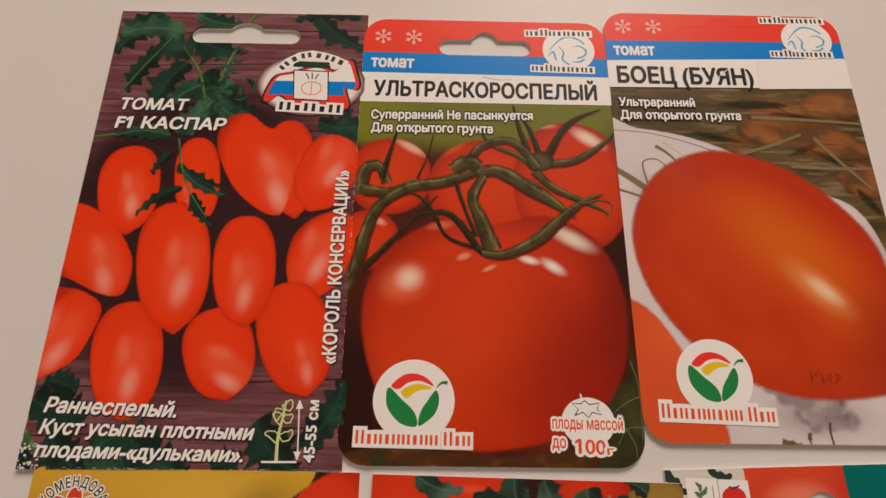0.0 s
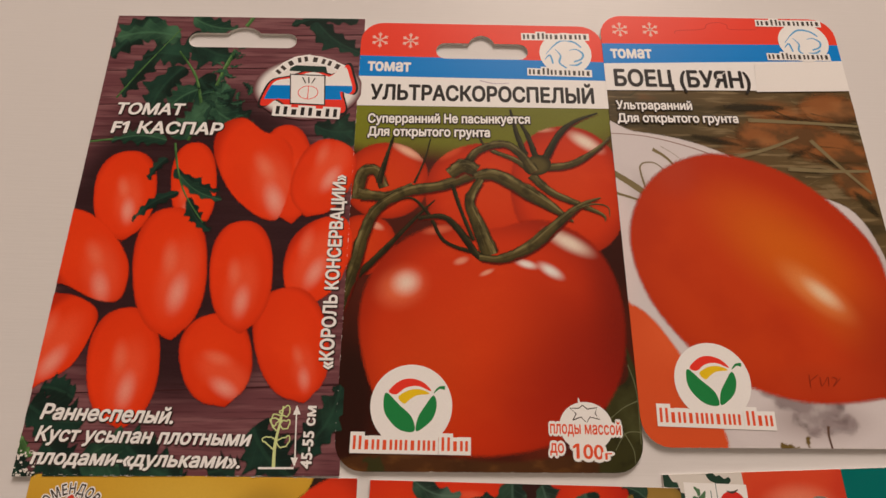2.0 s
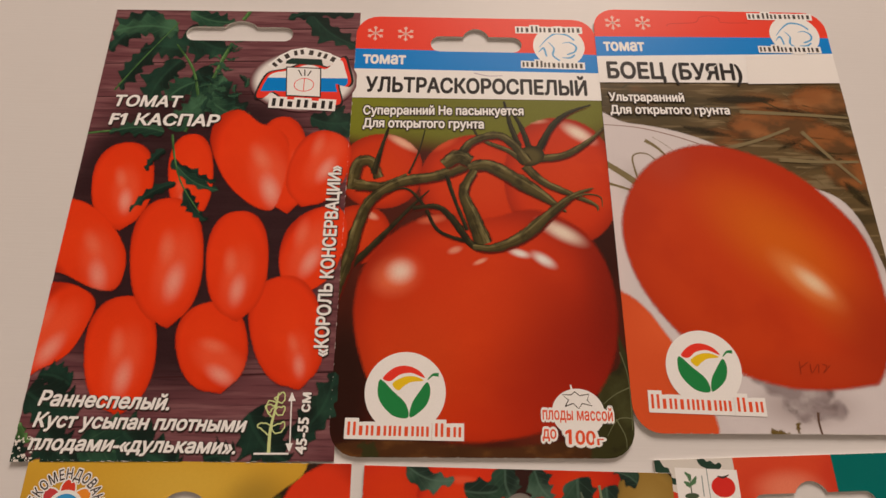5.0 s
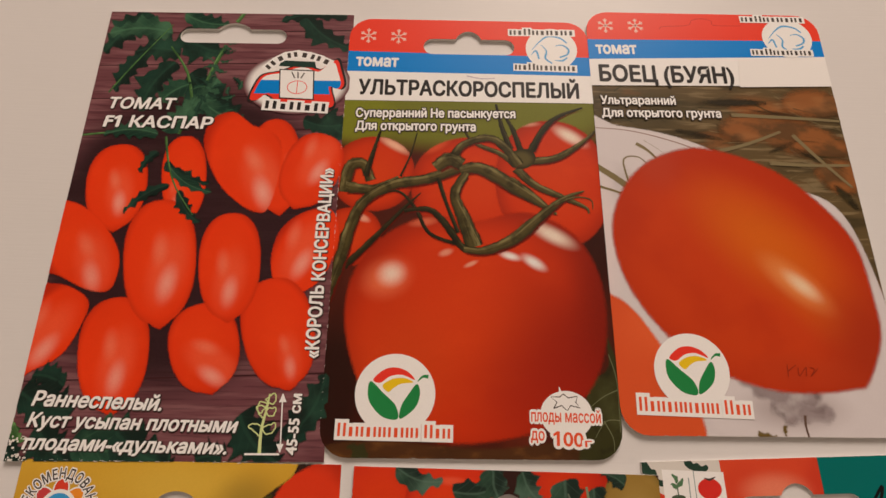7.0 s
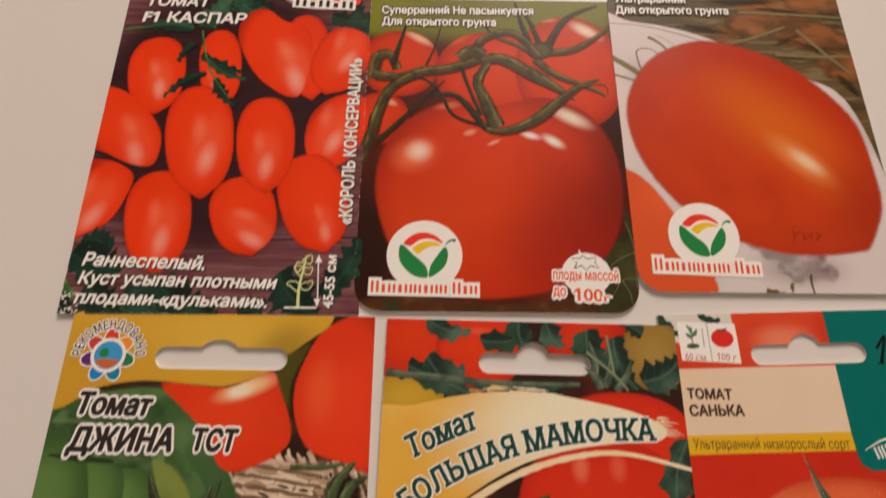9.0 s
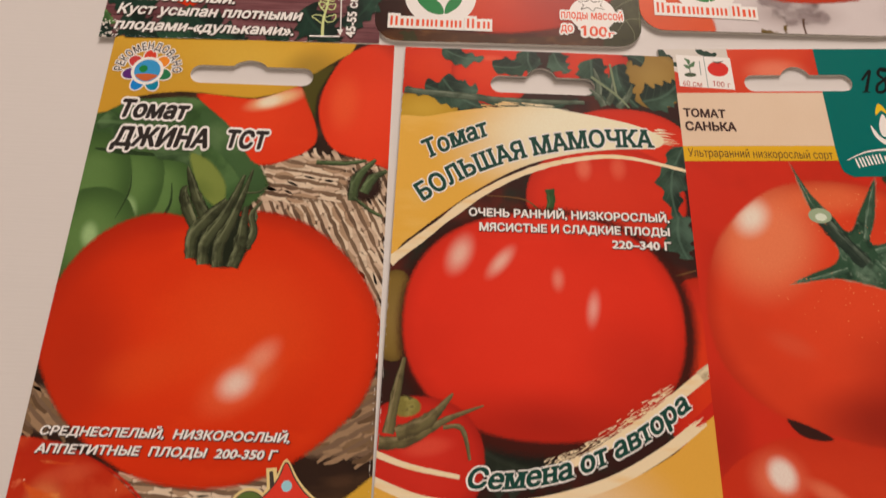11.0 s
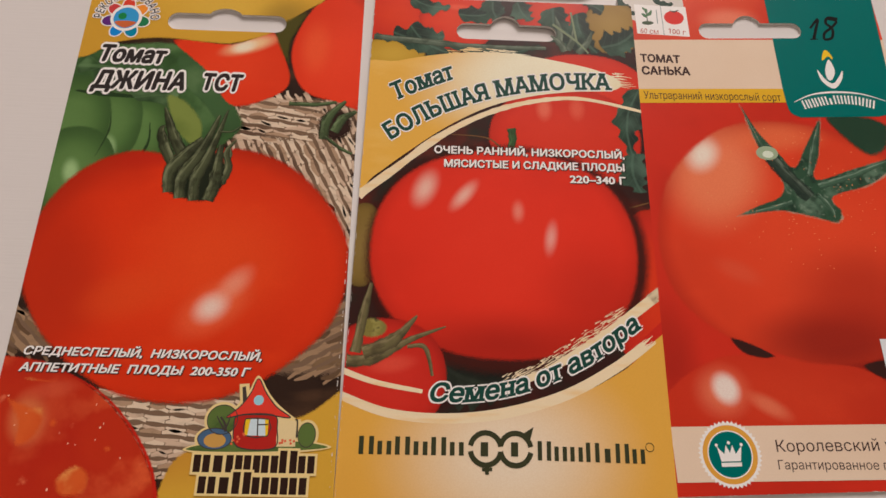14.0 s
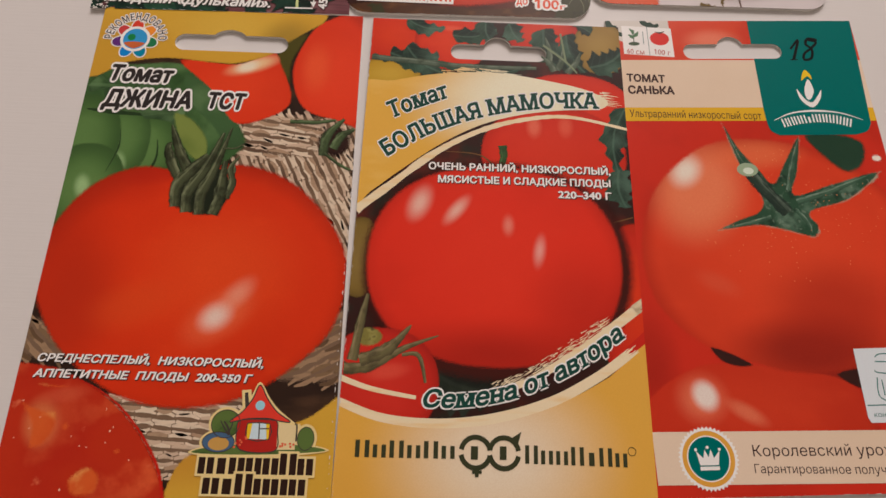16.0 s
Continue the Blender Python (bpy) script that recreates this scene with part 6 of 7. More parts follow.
def swoosh_packet():
    sl = slot_outline(25.1, 55.2, 8.6, 14.2, 39.8, 5.6, 3.4)
    pk = Packet("gold and red seed packet with a round tomato and swoosh", -29.1, -8.0, -0.3, 79.9, 146.0, 0.8, TABLE, 0.0, sl, lean=-0.53, sides=(0.0, -1.4, 0.7, -0.3), stretch=(1.006, 0.997))
    ground = ink("swoosh_ground", (0.035, 0.013, 0.011), (), ((50.0, (0.128, 0.020, 0.012), 0.5, 0.66, 0.7, (1, 1, 1), 0), (120.0, (0.013, 0.027, 0.018), 0.5, 0.66, 0.6, (1, 1, 1), 0)))
    pk.put("printed_ground", pk.outline, ground, "printed dark garden background")
    tomato_print(pk, (7.3, 5.9), 14, 12, (), None, (0.633, 0.032, 0.011))
    tomato_print(pk, (25.3, 7.1), 12, 12, [(25.2, 2.9, 5, 1.5, 0, (0.833, 0.130, 0.061), 1, 0.2, 0.6)], None, (0.676, 0.035, 0.011))
    tomato_print(pk, (54.3, 3.6), 12, 9, (), None, (0.564, 0.027, 0.011))
    tomato_print(pk, (72.3, 8.1), 9, 10, (), None, (0.334, 0.206, 0.043), (0.097, 0.078, 0.018), (0.440, 0.302, 0.083))
    tomato_print(pk, (6.3, 20.5), 10, 6, (), None, (0.538, 0.333, 0.024), (0.171, 0.112, 0.012), (0.661, 0.446, 0.061))
    deep = leaf_ink("garden_leaf_ink", (0.014, 0.029, 0.022), (0.032, 0.078, 0.050), (0.117, 0.213, 0.158), 0.35)
    for a, b, w, t in (((5.9, 12.7), (21.9, 13.6), 10, 5), ((11.1, 9.9), (23.9, 19.7), 9, 5), ((25.3, 5.4), (39.8, 2.2), 8, 5), ((36.1, -0.9), (38.0, 7.6), 9, 4), ((43.4, -0.2), (47.9, 7.1), 8, 4), ((54.4, 1.5), (58.5, 16.0), 12, 6),
                       ((61.6, 3.3), (67.4, 17.7), 9, 5), ((62.9, 17.9), (54.2, 7.9), 8, 5), ((68.4, 15.6), (79.5, 8.8), 12, 5), ((69.9, 2.9), (63.6, -0.1), 6, 4), ((22.0, 16.1), (50.5, 15.6), 5, 6), ((10.6, -0.3), (23.4, 3.0), 7, 4), ((0.6, 13.8), (11.3, 14.1), 3, 4)):
        pk.leafy("printed_leaf", (a, b, w, t, 0.22), deep, "printed green leaf")
    runner = stem_ink("runner_ink", (0.035, 0.055, 0.035), (0.10, 0.14, 0.10), (0.20, 0.25, 0.19))
    pk.stem("printed_stalk", [(0.5, 14.6), (14.0, 15.6), (30.0, 16.8), (52.0, 16.6)], 2.2, 1.4, runner, 2.6, "printed grey-green stalk")
    for a, b in (((56.0, 15.5), (55.0, 5.0)), ((58.5, 17.0), (60.5, 8.5)), ((61.5, 18.0), (66.0, 10.0)), ((57.5, 17.5), (53.5, 12.0))):
        pk.stem("printed_stalk", [a, ((a[0] + b[0]) / 2 + 0.8, (a[1] + b[1]) / 2), b], 2.6, 0.4, runner, 2.4)
    pk.put("printed_stalk", [ribbon([(54.2, 7.9), (61.3, 13.8), (64.7, 17.8)], 0.8, 0.5), ribbon([(59.8, 3.3), (61.3, 13.8)], 0.6, 0.6)], ink("garden_stalk_ink", (0.206, 0.265, 0.158)))
    tomato_print(pk, (62.5, 29.9), 19, 12, (), None, (0.676, 0.035, 0.012), (0.440, 0.020, 0.009), (0.721, 0.047, 0.016))
    tomato_print(pk, (56.8, 46.4), 22, 17, [(51.0, 37.2, 3, 5, 0, (0.816, 0.198, 0.120), 1, 0.2, 0.7), (60.5, 36.8, 3, 5, 0, (0.784, 0.148, 0.083), 1, 0.2, 0.6)], None, (0.661, 0.032, 0.012), (0.385, 0.016, 0.008), (0.721, 0.047, 0.016))
    pk.leafy("printed_leaf", ((79.1, 29.2), (75.9, 52.1), 9, 5, 0.22), deep)
    pk.leafy("printed_leaf", ((76.0, 50.2), (77.7, 62.7), 11, 5, 0.22), deep)
    pk.stem("printed_stalk", [(40.9, 51.7), (41.9, 47.6), (41.5, 43.9)], 2.2, 3.0, stem_ink("green_stalk_ink", (0.018, 0.047, 0.016), (0.040, 0.102, 0.031), (0.097, 0.198, 0.074)))
    pk.put("printed_stalk", [ribbon([(39.9, 51.7), (34.8, 47.3), (24.7, 46.5)], 0.6, 0.2), ribbon([(73.3, 67.2), (79.2, 65.3)], 0.5, 0.3)], ink("brown_stalk_ink", (0.171, 0.087, 0.029)))
    tomato_print(pk, (1.9, 80.0), 6, 12, (), None, (0.206, 0.136, 0.029), (0.049, 0.032, 0.011), (0.287, 0.198, 0.061))
    tomato_print(pk, (79.8, 90.9), 13, 24, [], None, (0.577, 0.027, 0.012))
    olive = leaf_ink("shade_leaf_ink", (0.011, 0.013, 0.011), (0.025, 0.035, 0.024), (0.049, 0.069, 0.047), 0.2)
    pk.leafy("printed_leaf", ((23.5, 110.9), (42.9, 114.7), 16, 5, 0.2), olive)
    c = (39.5, 80.2)
    # the picture's shade round the tomato, printed as a soft dark oval under it
    pk.put("printed_gap_shade", ell((c[0] + 0.8, c[1] + 1.0), 39.0, 33.0, 0, 2.2), ink("tomato_shade_ink", (0.055, 0.010, 0.007), fade=3.2), "soft dark shade printed round the tomato")
    tomato_print(pk, c, 36.2, 31, [(17.8, 63.3, 4.0, 7.0, -22, PALE, 1.1, 0.0, 0.7), (28.5, 65.0, 2.6, 6.6, -38, PALE, 1.1, 0.0, 0.65), (43.3, 69.2, 2.2, 4.0, 0, (0.850, 0.40, 0.31), 1.1, 0.0, 0.55),
                                   (52.1, 76.5, 2.2, 6.0, -8, (0.850, 0.54, 0.48), 1.1, 0.0, 0.65), (66.3, 94.5, 18, 20, 40, (0.385, 0.016, 0.009), 1.2, 0.0, 0.5), (40.0, 106.0, 36, 10, 0, (0.287, 0.012, 0.007), 1.2, 0.0, 0.7)],
                 ell(c, 36.2, 29.8, 0, 2.25), (0.740, 0.033, 0.013), (0.32, 0.013, 0.007), (0.780, 0.044, 0.018), 0.85)
    # lower left tomato with its calyx
    tomato_print(pk, (9.6, 114.3), 16, 15, [(11.6, 111.3, 8, 3, 10, (0.752, 0.102, 0.061), 1, 0.2, 0.6)], None, (0.564, 0.025, 0.014), (0.206, 0.009, 0.007), (0.661, 0.037, 0.022))
    pk.put("printed_calyx", ell((5.8, 102.3), 4.2, 2.8), ink("calyx_core_ink", (0.22, 0.20, 0.05), (), ((250.0, (0.36, 0.34, 0.10), 0.5, 0.65, 0.8, (1, 1, 1), 0), (500.0, (0.06, 0.05, 0.02), 0.5, 0.65, 0.8, (1, 1, 1), 0)), fade=0.8), "printed green calyx")
    sep = stem_ink("calyx_ink", (0.049, 0.040, 0.022), (0.152, 0.136, 0.061), (0.287, 0.247, 0.132))
    for p, w0, w1, wm in (([(2.2, 108.7), (3.4, 99.7), (5.0, 90.6)], 3.4, 1.2, 2.8), ([(-1.8, 111.0), (7.1, 110.0), (15.8, 105.0), (24.7, 101.4)], 4.5, 0.4, 2.6), ([(4.0, 108.6), (11.3, 105.4), (17.3, 98.8)], 4.0, 0.5, 4.2), ([(15.1, 106.8), (19.6, 106.9), (21.7, 113.9)], 1.0, 0.8, 1.6)):
        pk.stem("printed_calyx", p, w0, w1, sep, wm)
    # gold panels and brushed strokes
    swoosh = ink("swoosh_ink", (0.768, 0.446, 0.069), [(53.8, 25.4, 38, 20, 10, (0.850, 0.835, 0.649), 1.25, 0.35, 1.0)], ((40.0, (0.833, 0.565, 0.158), 0.5, 0.7, 0.4, (1, 3, 1), 20),))
    pk.put("gold_swoosh", spline([(-3.7, 27.0), (8.2, 22.8), (22.1, 19.8), (36.3, 18.7), (44.2, 19.2), (53.9, 20.7), (66.2, 23.4), (73.4, 27.1), (71.2, 30.3), (58.9, 31.3), (46.7, 33.4), (34.7, 37.4), (22.9, 44.3), (11.6, 53.2), (3.7, 60.0), (-2.5, 64.1)]), swoosh, "gold to cream painted swoosh")
    rnd = random.Random(3)
    streaks = []
    for i in range(60):
        f = rnd.random()
        p = (22.1 + f * 22, 19.4 + rnd.uniform(-2.4, 0.3) + f * 0.9) if i < 36 else (67.9 + rnd.uniform(0, 5), 24.7 + rnd.uniform(-0.6, 4.2))
        streaks.append(ribbon([p, (p[0] + rnd.uniform(1.5, 5.5), p[1] + rnd.uniform(0.0, 0.8))], 0.4, 0.1, steps=2))
    tagged(pk.put("brush_streak", streaks, swoosh, "dry brush streaks"), kind="stuff")
    cream = ink("cream_ink", (0.850, 0.733, 0.503), (), ((60.0, (0.816, 0.551, 0.211), 0.5, 0.7, 0.6, (1, 6, 1), 0),))
    pk.put("cream_stroke", ribbon([(-0.4, 66.1), (8.5, 58.4), (21.3, 47.3), (34.7, 39.3), (48.5, 34.8), (62.3, 33.5), (79.5, 37.0)], 2.8, 0.9, 1.7, 8, 0.3), cream, "thin cream brush stroke")
    panel = ink("gold_lower_ink", (0.752, 0.422, 0.065), [(40.7, 132.0, 34, 26, 0, (0.833, 0.733, 0.573), 1.1, 0.1, 1.0)], ((12.0, (0.661, 0.333, 0.040), 0.45, 0.65, 0.4, (1, 1, 1), 0),))
    pk.put("gold_panel", spline([(-6.9, 118.8), (5.0, 122.2), (16.7, 124.2), (28.4, 124.4), (42.9, 122.0), (57.7, 117.3), (70.0, 110.6), (86.0, 100.0), (85.2, 142.0), (42.8, 153.1), (-3.7, 151.8)]), panel, "gold lower panel")
    red_sweep = ink("red_sweep_ink", (0.564, 0.022, 0.012))
    pk.put("red_sweep", ribbon([(57.8, 115.6), (70.2, 108.0), (84.8, 95.7)], 0.6, 3.0), red_sweep)
    for i, loop in enumerate(brushed([(-1.1, 119.1), (10.9, 123.0), (25.4, 123.9), (40.0, 122.1), (54.8, 117.4), (67.0, 110.7), (74.9, 104.9)], 2.0, 2.6, 2.6, 4, 0.8, 16)):
        pk.put("cream_stroke", loop, cream)
    pk.put("cream_stroke", ribbon([(-1.6, 112.9), (7.5, 115.8), (19.4, 117.7)], 1.6, 1.0), cream)
    pk.put("cream_stroke", brushed([(37.0, 117.0), (47.4, 113.1), (58.1, 106.9), (67.5, 100.6), (78.9, 91.7)], 1.0, 2.8, 2.2, 9, 1.0, 30), cream)
    rag = random.Random(12)
    line = spline([(40.0, 114.7), (49.0, 110.9), (59.7, 103.6), (69.3, 96.7)], False, 12)
    bristles = []
    for p in line:
        for _ in range(5):
            o, n = rag.uniform(-1.2, 1.3), rag.uniform(0.5, 2.4)
            q = (p[0] - 0.5 * o + rag.uniform(-1, 1), p[1] - 0.85 * o)
            bristles.append(ribbon([q, (q[0] + n, q[1] - n * rag.uniform(0.5, 0.72))], rag.uniform(0.12, 0.4), 0.08, steps=2))
    tagged(pk.put("brush_streak", bristles, cream), kind="stuff")
    dark_green = ink("title_green_ink", (0.010, 0.061, 0.047))
    pk.text("printed_title", "Томат", (7.9, 36.2), (25.0, 28.1), 5.5, dark_green, WHITE, 0.034, 0.05, 0.12, via=[(16.0, 32.0)], serif=True)
    pk.text("printed_title", "БОЛЬШАЯ МАМОЧКА", (7.2, 49.0), (70.5, 30.0), 5.3, dark_green, WHITE, 0.034, 0.06, 0.02, serif=True, via=[(19.4, 41.1), (34.7, 34.7), (52.0, 31.0)])
    pk.text("printed_line", "Семена от автора", (20.6, 119.9), (74.6, 100.0), 4.4, dark_green, WHITE, 0.034, 0.07, 0.25, serif=True, via=[(32.6, 119.5), (45.9, 116.6), (61.0, 109.7)])
    for w, a, b in (("ОЧЕНЬ РАННИЙ, НИЗКОРОСЛЫЙ,", (19.8, 52.5), (73.4, 52.2)), ("МЯСИСТЫЕ И СЛАДКИЕ ПЛОДЫ", (22.6, 56.6), (73.3, 56.1)), ("220–340 Г", (57.7, 60.1), (73.3, 60.1))):
        pk.text("printed_line", w, a, b, 2.2, WHITE, DARK_EDGE, 0.036, 0.05, drop=0.12)
    maker = ink("maker_green_ink", (0.043, 0.050, 0.024))
    pk.text("maker_mark", "▙▮▙▮▙▮", (4.3, 132.7), (30.3, 132.3), 4.30, maker, None, label="row of plain dark green blocks")
    pk.text("maker_mark", "▙▮▮▙▯▙▮", (47.2, 132.8), (73.8, 132.8), 4.58, maker, None, label="row of plain dark green blocks")
    for cc in ((35.1, 130.6), (42.3, 130.5)):
        for a0 in (10, 190):
            arc = [(cc[0] + 3.7 * math.cos(radians(a0 + 16 * i)), cc[1] + 3.7 * math.sin(radians(a0 + 16 * i))) for i in range(11)]
            pk.put("emblem_ring", ribbon(arc, 1.25, 1.25, steps=1), maker, "dark green half ring")
    pk.put("emblem_block", [rect(33.9, 129.1, 35.7, 132.3)], maker)
    pk.put("emblem_block", [rect(41.2, 128.9, 42.9, 132.1)], maker)
    pk.put("emblem_cross", [ribbon([(35.4, 133.9), (35.5, 136.4)], 0.9, 0.9)], maker)
    pk.put("emblem_cross", [ribbon([(34.3, 135.3), (36.7, 135.2)], 0.8, 0.8)], maker)
    pk.put("emblem_arrow", [[(46.7, 125.2), (43.6, 127.2), (45.8, 128.3)]], maker)
    mark = ell((74.7, 129.0), 1.0, 1.0, 0, 2, 18)
    pk.put("round_mark", ribbon(mark + mark[:1], 0.15, 0.15, steps=1), maker)
    worn_edges(pk, "l", 51, 0.3)


# ---------------------------------------------------------------- packet with a teal flag and a fuzzy-stalked tomato
def flag_packet():
    sl = slot_outline(24.2, 56.4, 9.0, 14.5, 39.8, 6.2, 3.4)
    pk = Packet("red and cream seed packet with a teal flag and tomato", 46.0, -5.4, 2.8, 81.6, 143.4, 0.7, TABLE, 0.0, sl, sides=(0.0, 0.0, 0.0, -1.6), stretch=(0.996, 0.996))
    ground = ink("flag_ground", (0.600, 0.030, 0.013), [(55.0, 110.3, 20, 12, 0, (0.171, 0.012, 0.007), 1.0, 0.2, 0.8), (1.1, 109.5, 10, 20, 0, (0.334, 0.016, 0.009), 1.0, 0.2, 0.6)],
                 ((30.0, (0.407, 0.020, 0.009), 0.45, 0.7, 0.5, (1, 1, 1), 0),))
    pk.put("printed_ground", pk.outline, ground, "printed red tomato background")
    tomato_print(pk, (28.3, 120.9), 34, 15, [(13.5, 119.2, 9, 8.5, 0, (0.816, 0.238, 0.126), 1, 0.1, 0.75), (14.5, 118.5, 4.4, 5.2, 25, (0.850, 0.850, 0.800), 1, 0.35, 0.85), (24.9, 123.0, 8, 3, -30, (0.784, 0.238, 0.126), 1, 0.2, 0.6)],
                 spline([(-5.8, 129.4), (0.0, 118.3), (10.0, 111.9), (19.5, 109.8), (36.2, 111.2), (51.1, 114.0), (57.6, 119.2), (57.5, 131.9), (24.6, 132.7)]), (0.564, 0.035, 0.012), (0.253, 0.013, 0.007), (0.661, 0.057, 0.018), 0.9)
    c = (44.0, 80.1)
    loop = spline([(1.9, 78.0), (7.3, 60.7), (19.2, 48.4), (30.4, 43.1), (42.8, 42.4), (58.0, 45.4), (71.9, 53.0), (82.3, 66.6), (85.5, 85.5), (75.4, 104.5), (57.6, 112.6), (41.9, 113.8), (28.6, 110.7), (15.6, 105.2), (4.7, 94.3)])
    tomato_print(pk, c, 38, 33, [(21.8, 59.9, 17, 21, -30, (0.816, 0.238, 0.109), 1.05, 0.3, 0.9), (18.8, 53.6, 6, 8, -40, (0.850, 0.800, 0.697), 1, 0.1, 0.95), (40.0, 48.1, 20, 7, 0, (0.800, 0.206, 0.078), 1, 0.2, 0.6),
                                 (46.4, 107.2, 28, 12, 0, (0.236, 0.013, 0.008), 1.1, 0.2, 0.85), (55.4, 94.9, 24, 16, 0, (0.364, 0.020, 0.009), 1.1, 0.2, 0.6), (23.1, 88.1, 9, 4, -25, (0.676, 0.102, 0.047), 1, 0.2, 0.5)],
                 loop, (0.700, 0.055, 0.017), (0.40, 0.021, 0.009), (0.760, 0.078, 0.024), 0.95)
    pk.put("printed_gap_shade", spline([(17.7, 105.6), (23.1, 107.2), (29.2, 110.7), (25.4, 111.4), (20.3, 109.8)], True, 4), ink("gap_ink", (0.038, 0.013, 0.011), fade=0.7), "dark gap between tomatoes")
    pk.put("printed_gap_shade", spline([(51.1, 113.8), (56.2, 112.1), (60.7, 112.5), (57.9, 117.8)], True, 4), ink("gap_ink", (0.038, 0.013, 0.011), fade=0.7))
    fuzz = ink("fuzzy_stalk_ink", (0.030, 0.082, 0.047), (), ((80.0, (0.128, 0.222, 0.158), 0.5, 0.64, 0.8, (1, 1, 1), 0), (220.0, (0.010, 0.027, 0.018), 0.5, 0.66, 0.7, (1, 1, 1), 0), (700.0, (0.25, 0.34, 0.26), 0.56, 0.7, 0.5, (1, 1, 1), 0)), fade=0.6)
    rim = ink("fuzzy_rim_ink", (0.380, 0.330, 0.240), fade=1.1)
    star = [(32.5, 37.0), (36.2, 45.8), (41.2, 53.0), (44.7, 57.7), (49.0, 51.5), (55.7, 42.1), (53.1, 53.8), (50.5, 61.4), (62.1, 58.2), (77.7, 54.3), (67.0, 63.0), (54.3, 67.1), (55.8, 71.3), (53.7, 74.8), (47.1, 73.1),
            (38.3, 71.2), (26.0, 72.3), (32.0, 69.2), (38.6, 66.6), (40.2, 62.0), (35.7, 52.9)]
    mid_u, mid_v = (45.8, 62.8)
    rnd = random.Random(17)
    hairy = spline(star, True, 8)
    pk.put("sepal_edge", [(mid_u + (u - mid_u) * k, mid_v + (v - mid_v) * k) for u, v in hairy for k in (1.0 + rnd.uniform(0.02, 0.07),)], rim)
    pk.put("printed_sepal", spline(star, True, 5), fuzz, "printed fuzzy green star calyx")
    vein = stem_ink("sepal_ink", (0.023, 0.061, 0.040), (0.060, 0.130, 0.083), (0.253, 0.365, 0.283))
    for p, w in (([(41.2, 60.1), (36.2, 50.0), (32.9, 38.9)], 1.2), ([(48.9, 60.1), (51.7, 51.9), (54.9, 44.0)], 2.2), ([(50.7, 63.7), (61.6, 60.4), (74.9, 55.2)], 2.4), ([(42.1, 68.4), (36.0, 70.1), (28.2, 71.8)], 1.6), ([(50.1, 66.4), (52.7, 70.3), (53.3, 73.4)], 1.8)):
        pk.stem("sepal_fold", p, w, 0.2, vein, w)
    pk.stem("printed_stalk", [(38.1, 53.7), (41.4, 59.2), (47.4, 67.2)], 5.2, 5.0, stem_ink("stalk_dark_ink", (0.014, 0.027, 0.022), (0.028, 0.050, 0.037), (0.128, 0.176, 0.138)), 4.8, "printed dark stalk")
    pk.put("stalk_cut", ell((37.7, 53.3), 3.2, 2.2), ink("stalk_cut_ink", (0.334, 0.446, 0.302)))
    pk.put("stalk_cut", ell((37.9, 53.7), 1.6, 1.1), ink("stalk_pith_ink", (0.676, 0.783, 0.665)))
    # a dark green pepper shape in the picture, beside the calyx
    pk.put("printed_leaf", spline([(57.0, 41.7), (67.7, 41.0), (75.7, 44.5), (73.9, 52.0), (68.0, 54.8), (62.2, 50.1)]), ink("dark_pepper_ink", (0.018, 0.054, 0.031), (), ((60.0, (0.060, 0.136, 0.093), 0.5, 0.66, 0.7, (1, 1, 1), 0),), fade=1.5), "printed dark green pepper shape")
    pk.put("glint", ell((78.3, 49.8), 1.8, 1.4), ink("glint_ink", (0.850, 0.766, 0.697), fade=0.9))
    dots, rnd = [], random.Random(29)
    for _ in range(130):
        a, r = rnd.uniform(0, 2 * math.pi), rnd.uniform(9, 30)
        dots.append(ell((mid_u + r * math.cos(a), mid_v + 0.75 * r * math.sin(a) + 3), rnd.uniform(0.08, 0.22), rnd.uniform(0.08, 0.2), 0, 2, 6))
    tagged(pk.put("skin_speck", dots, ink("skin_speck_ink", (0.800, 0.293, 0.120)), "pale specks on the printed skin"), kind="stuff")
    # head: cream and yellow bands, leaf corner, icon box
    head = ink("flag_head_ink", (0.676, 0.069, 0.026), [(34.3, 7.9, 12, 6, 0, (0.833, 0.283, 0.173), 1, 0.2, 0.7)], ((30.0, (0.538, 0.032, 0.016), 0.5, 0.7, 0.6, (1, 1, 1), 0),))
    pk.put("head_strip", [(-1, -1), (83, -1), (83, 15.1), (-1, 14.9)], head, "printed orange-red head strip")
    pale_leaf = ink("pale_corner_ink", (0.676, 0.653, 0.618))
    pk.put("printed_leaf", [(-1, -1), (20.7, -0.8), (20.8, 5.8), (4.8, 8.0), (-1, 5)], pale_leaf)
    dk = ink("corner_leaf_ink", (0.021, 0.054, 0.037))
    pk.leafy("printed_leaf", ((-0.1, -0.7), (5.8, 5.8), 3.4, 3, 0.3), dk)
    pk.leafy("printed_leaf", ((11.3, 0.1), (17.6, 1.9), 3.0, 3, 0.3), dk)
    cream = ink("cream_band_ink", (0.780, 0.640, 0.500), (), ((20.0, (0.72, 0.56, 0.41), 0.45, 0.7, 0.5, (1, 1, 1), 0),))
    pk.put("cream_band", [(-1, 14.9), (83, 15.1), (83, 32.4), (-1, 32.0)], cream, "cream title band")
    pk.put("yellow_band", [(-1, 32.0), (83, 32.4), (83, 37.0), (-1, 36.7)], ink("yellow_band_ink", (0.736, 0.446, 0.018)), "yellow band")
    pk.put("icon_box", [(5.1, 1.9), (21.3, 3.0), (21.1, 13.9), (4.9, 12.6)], WHITE, "white box with two small icons")
    grey = ink("icon_grey_ink", (0.206, 0.283, 0.302))
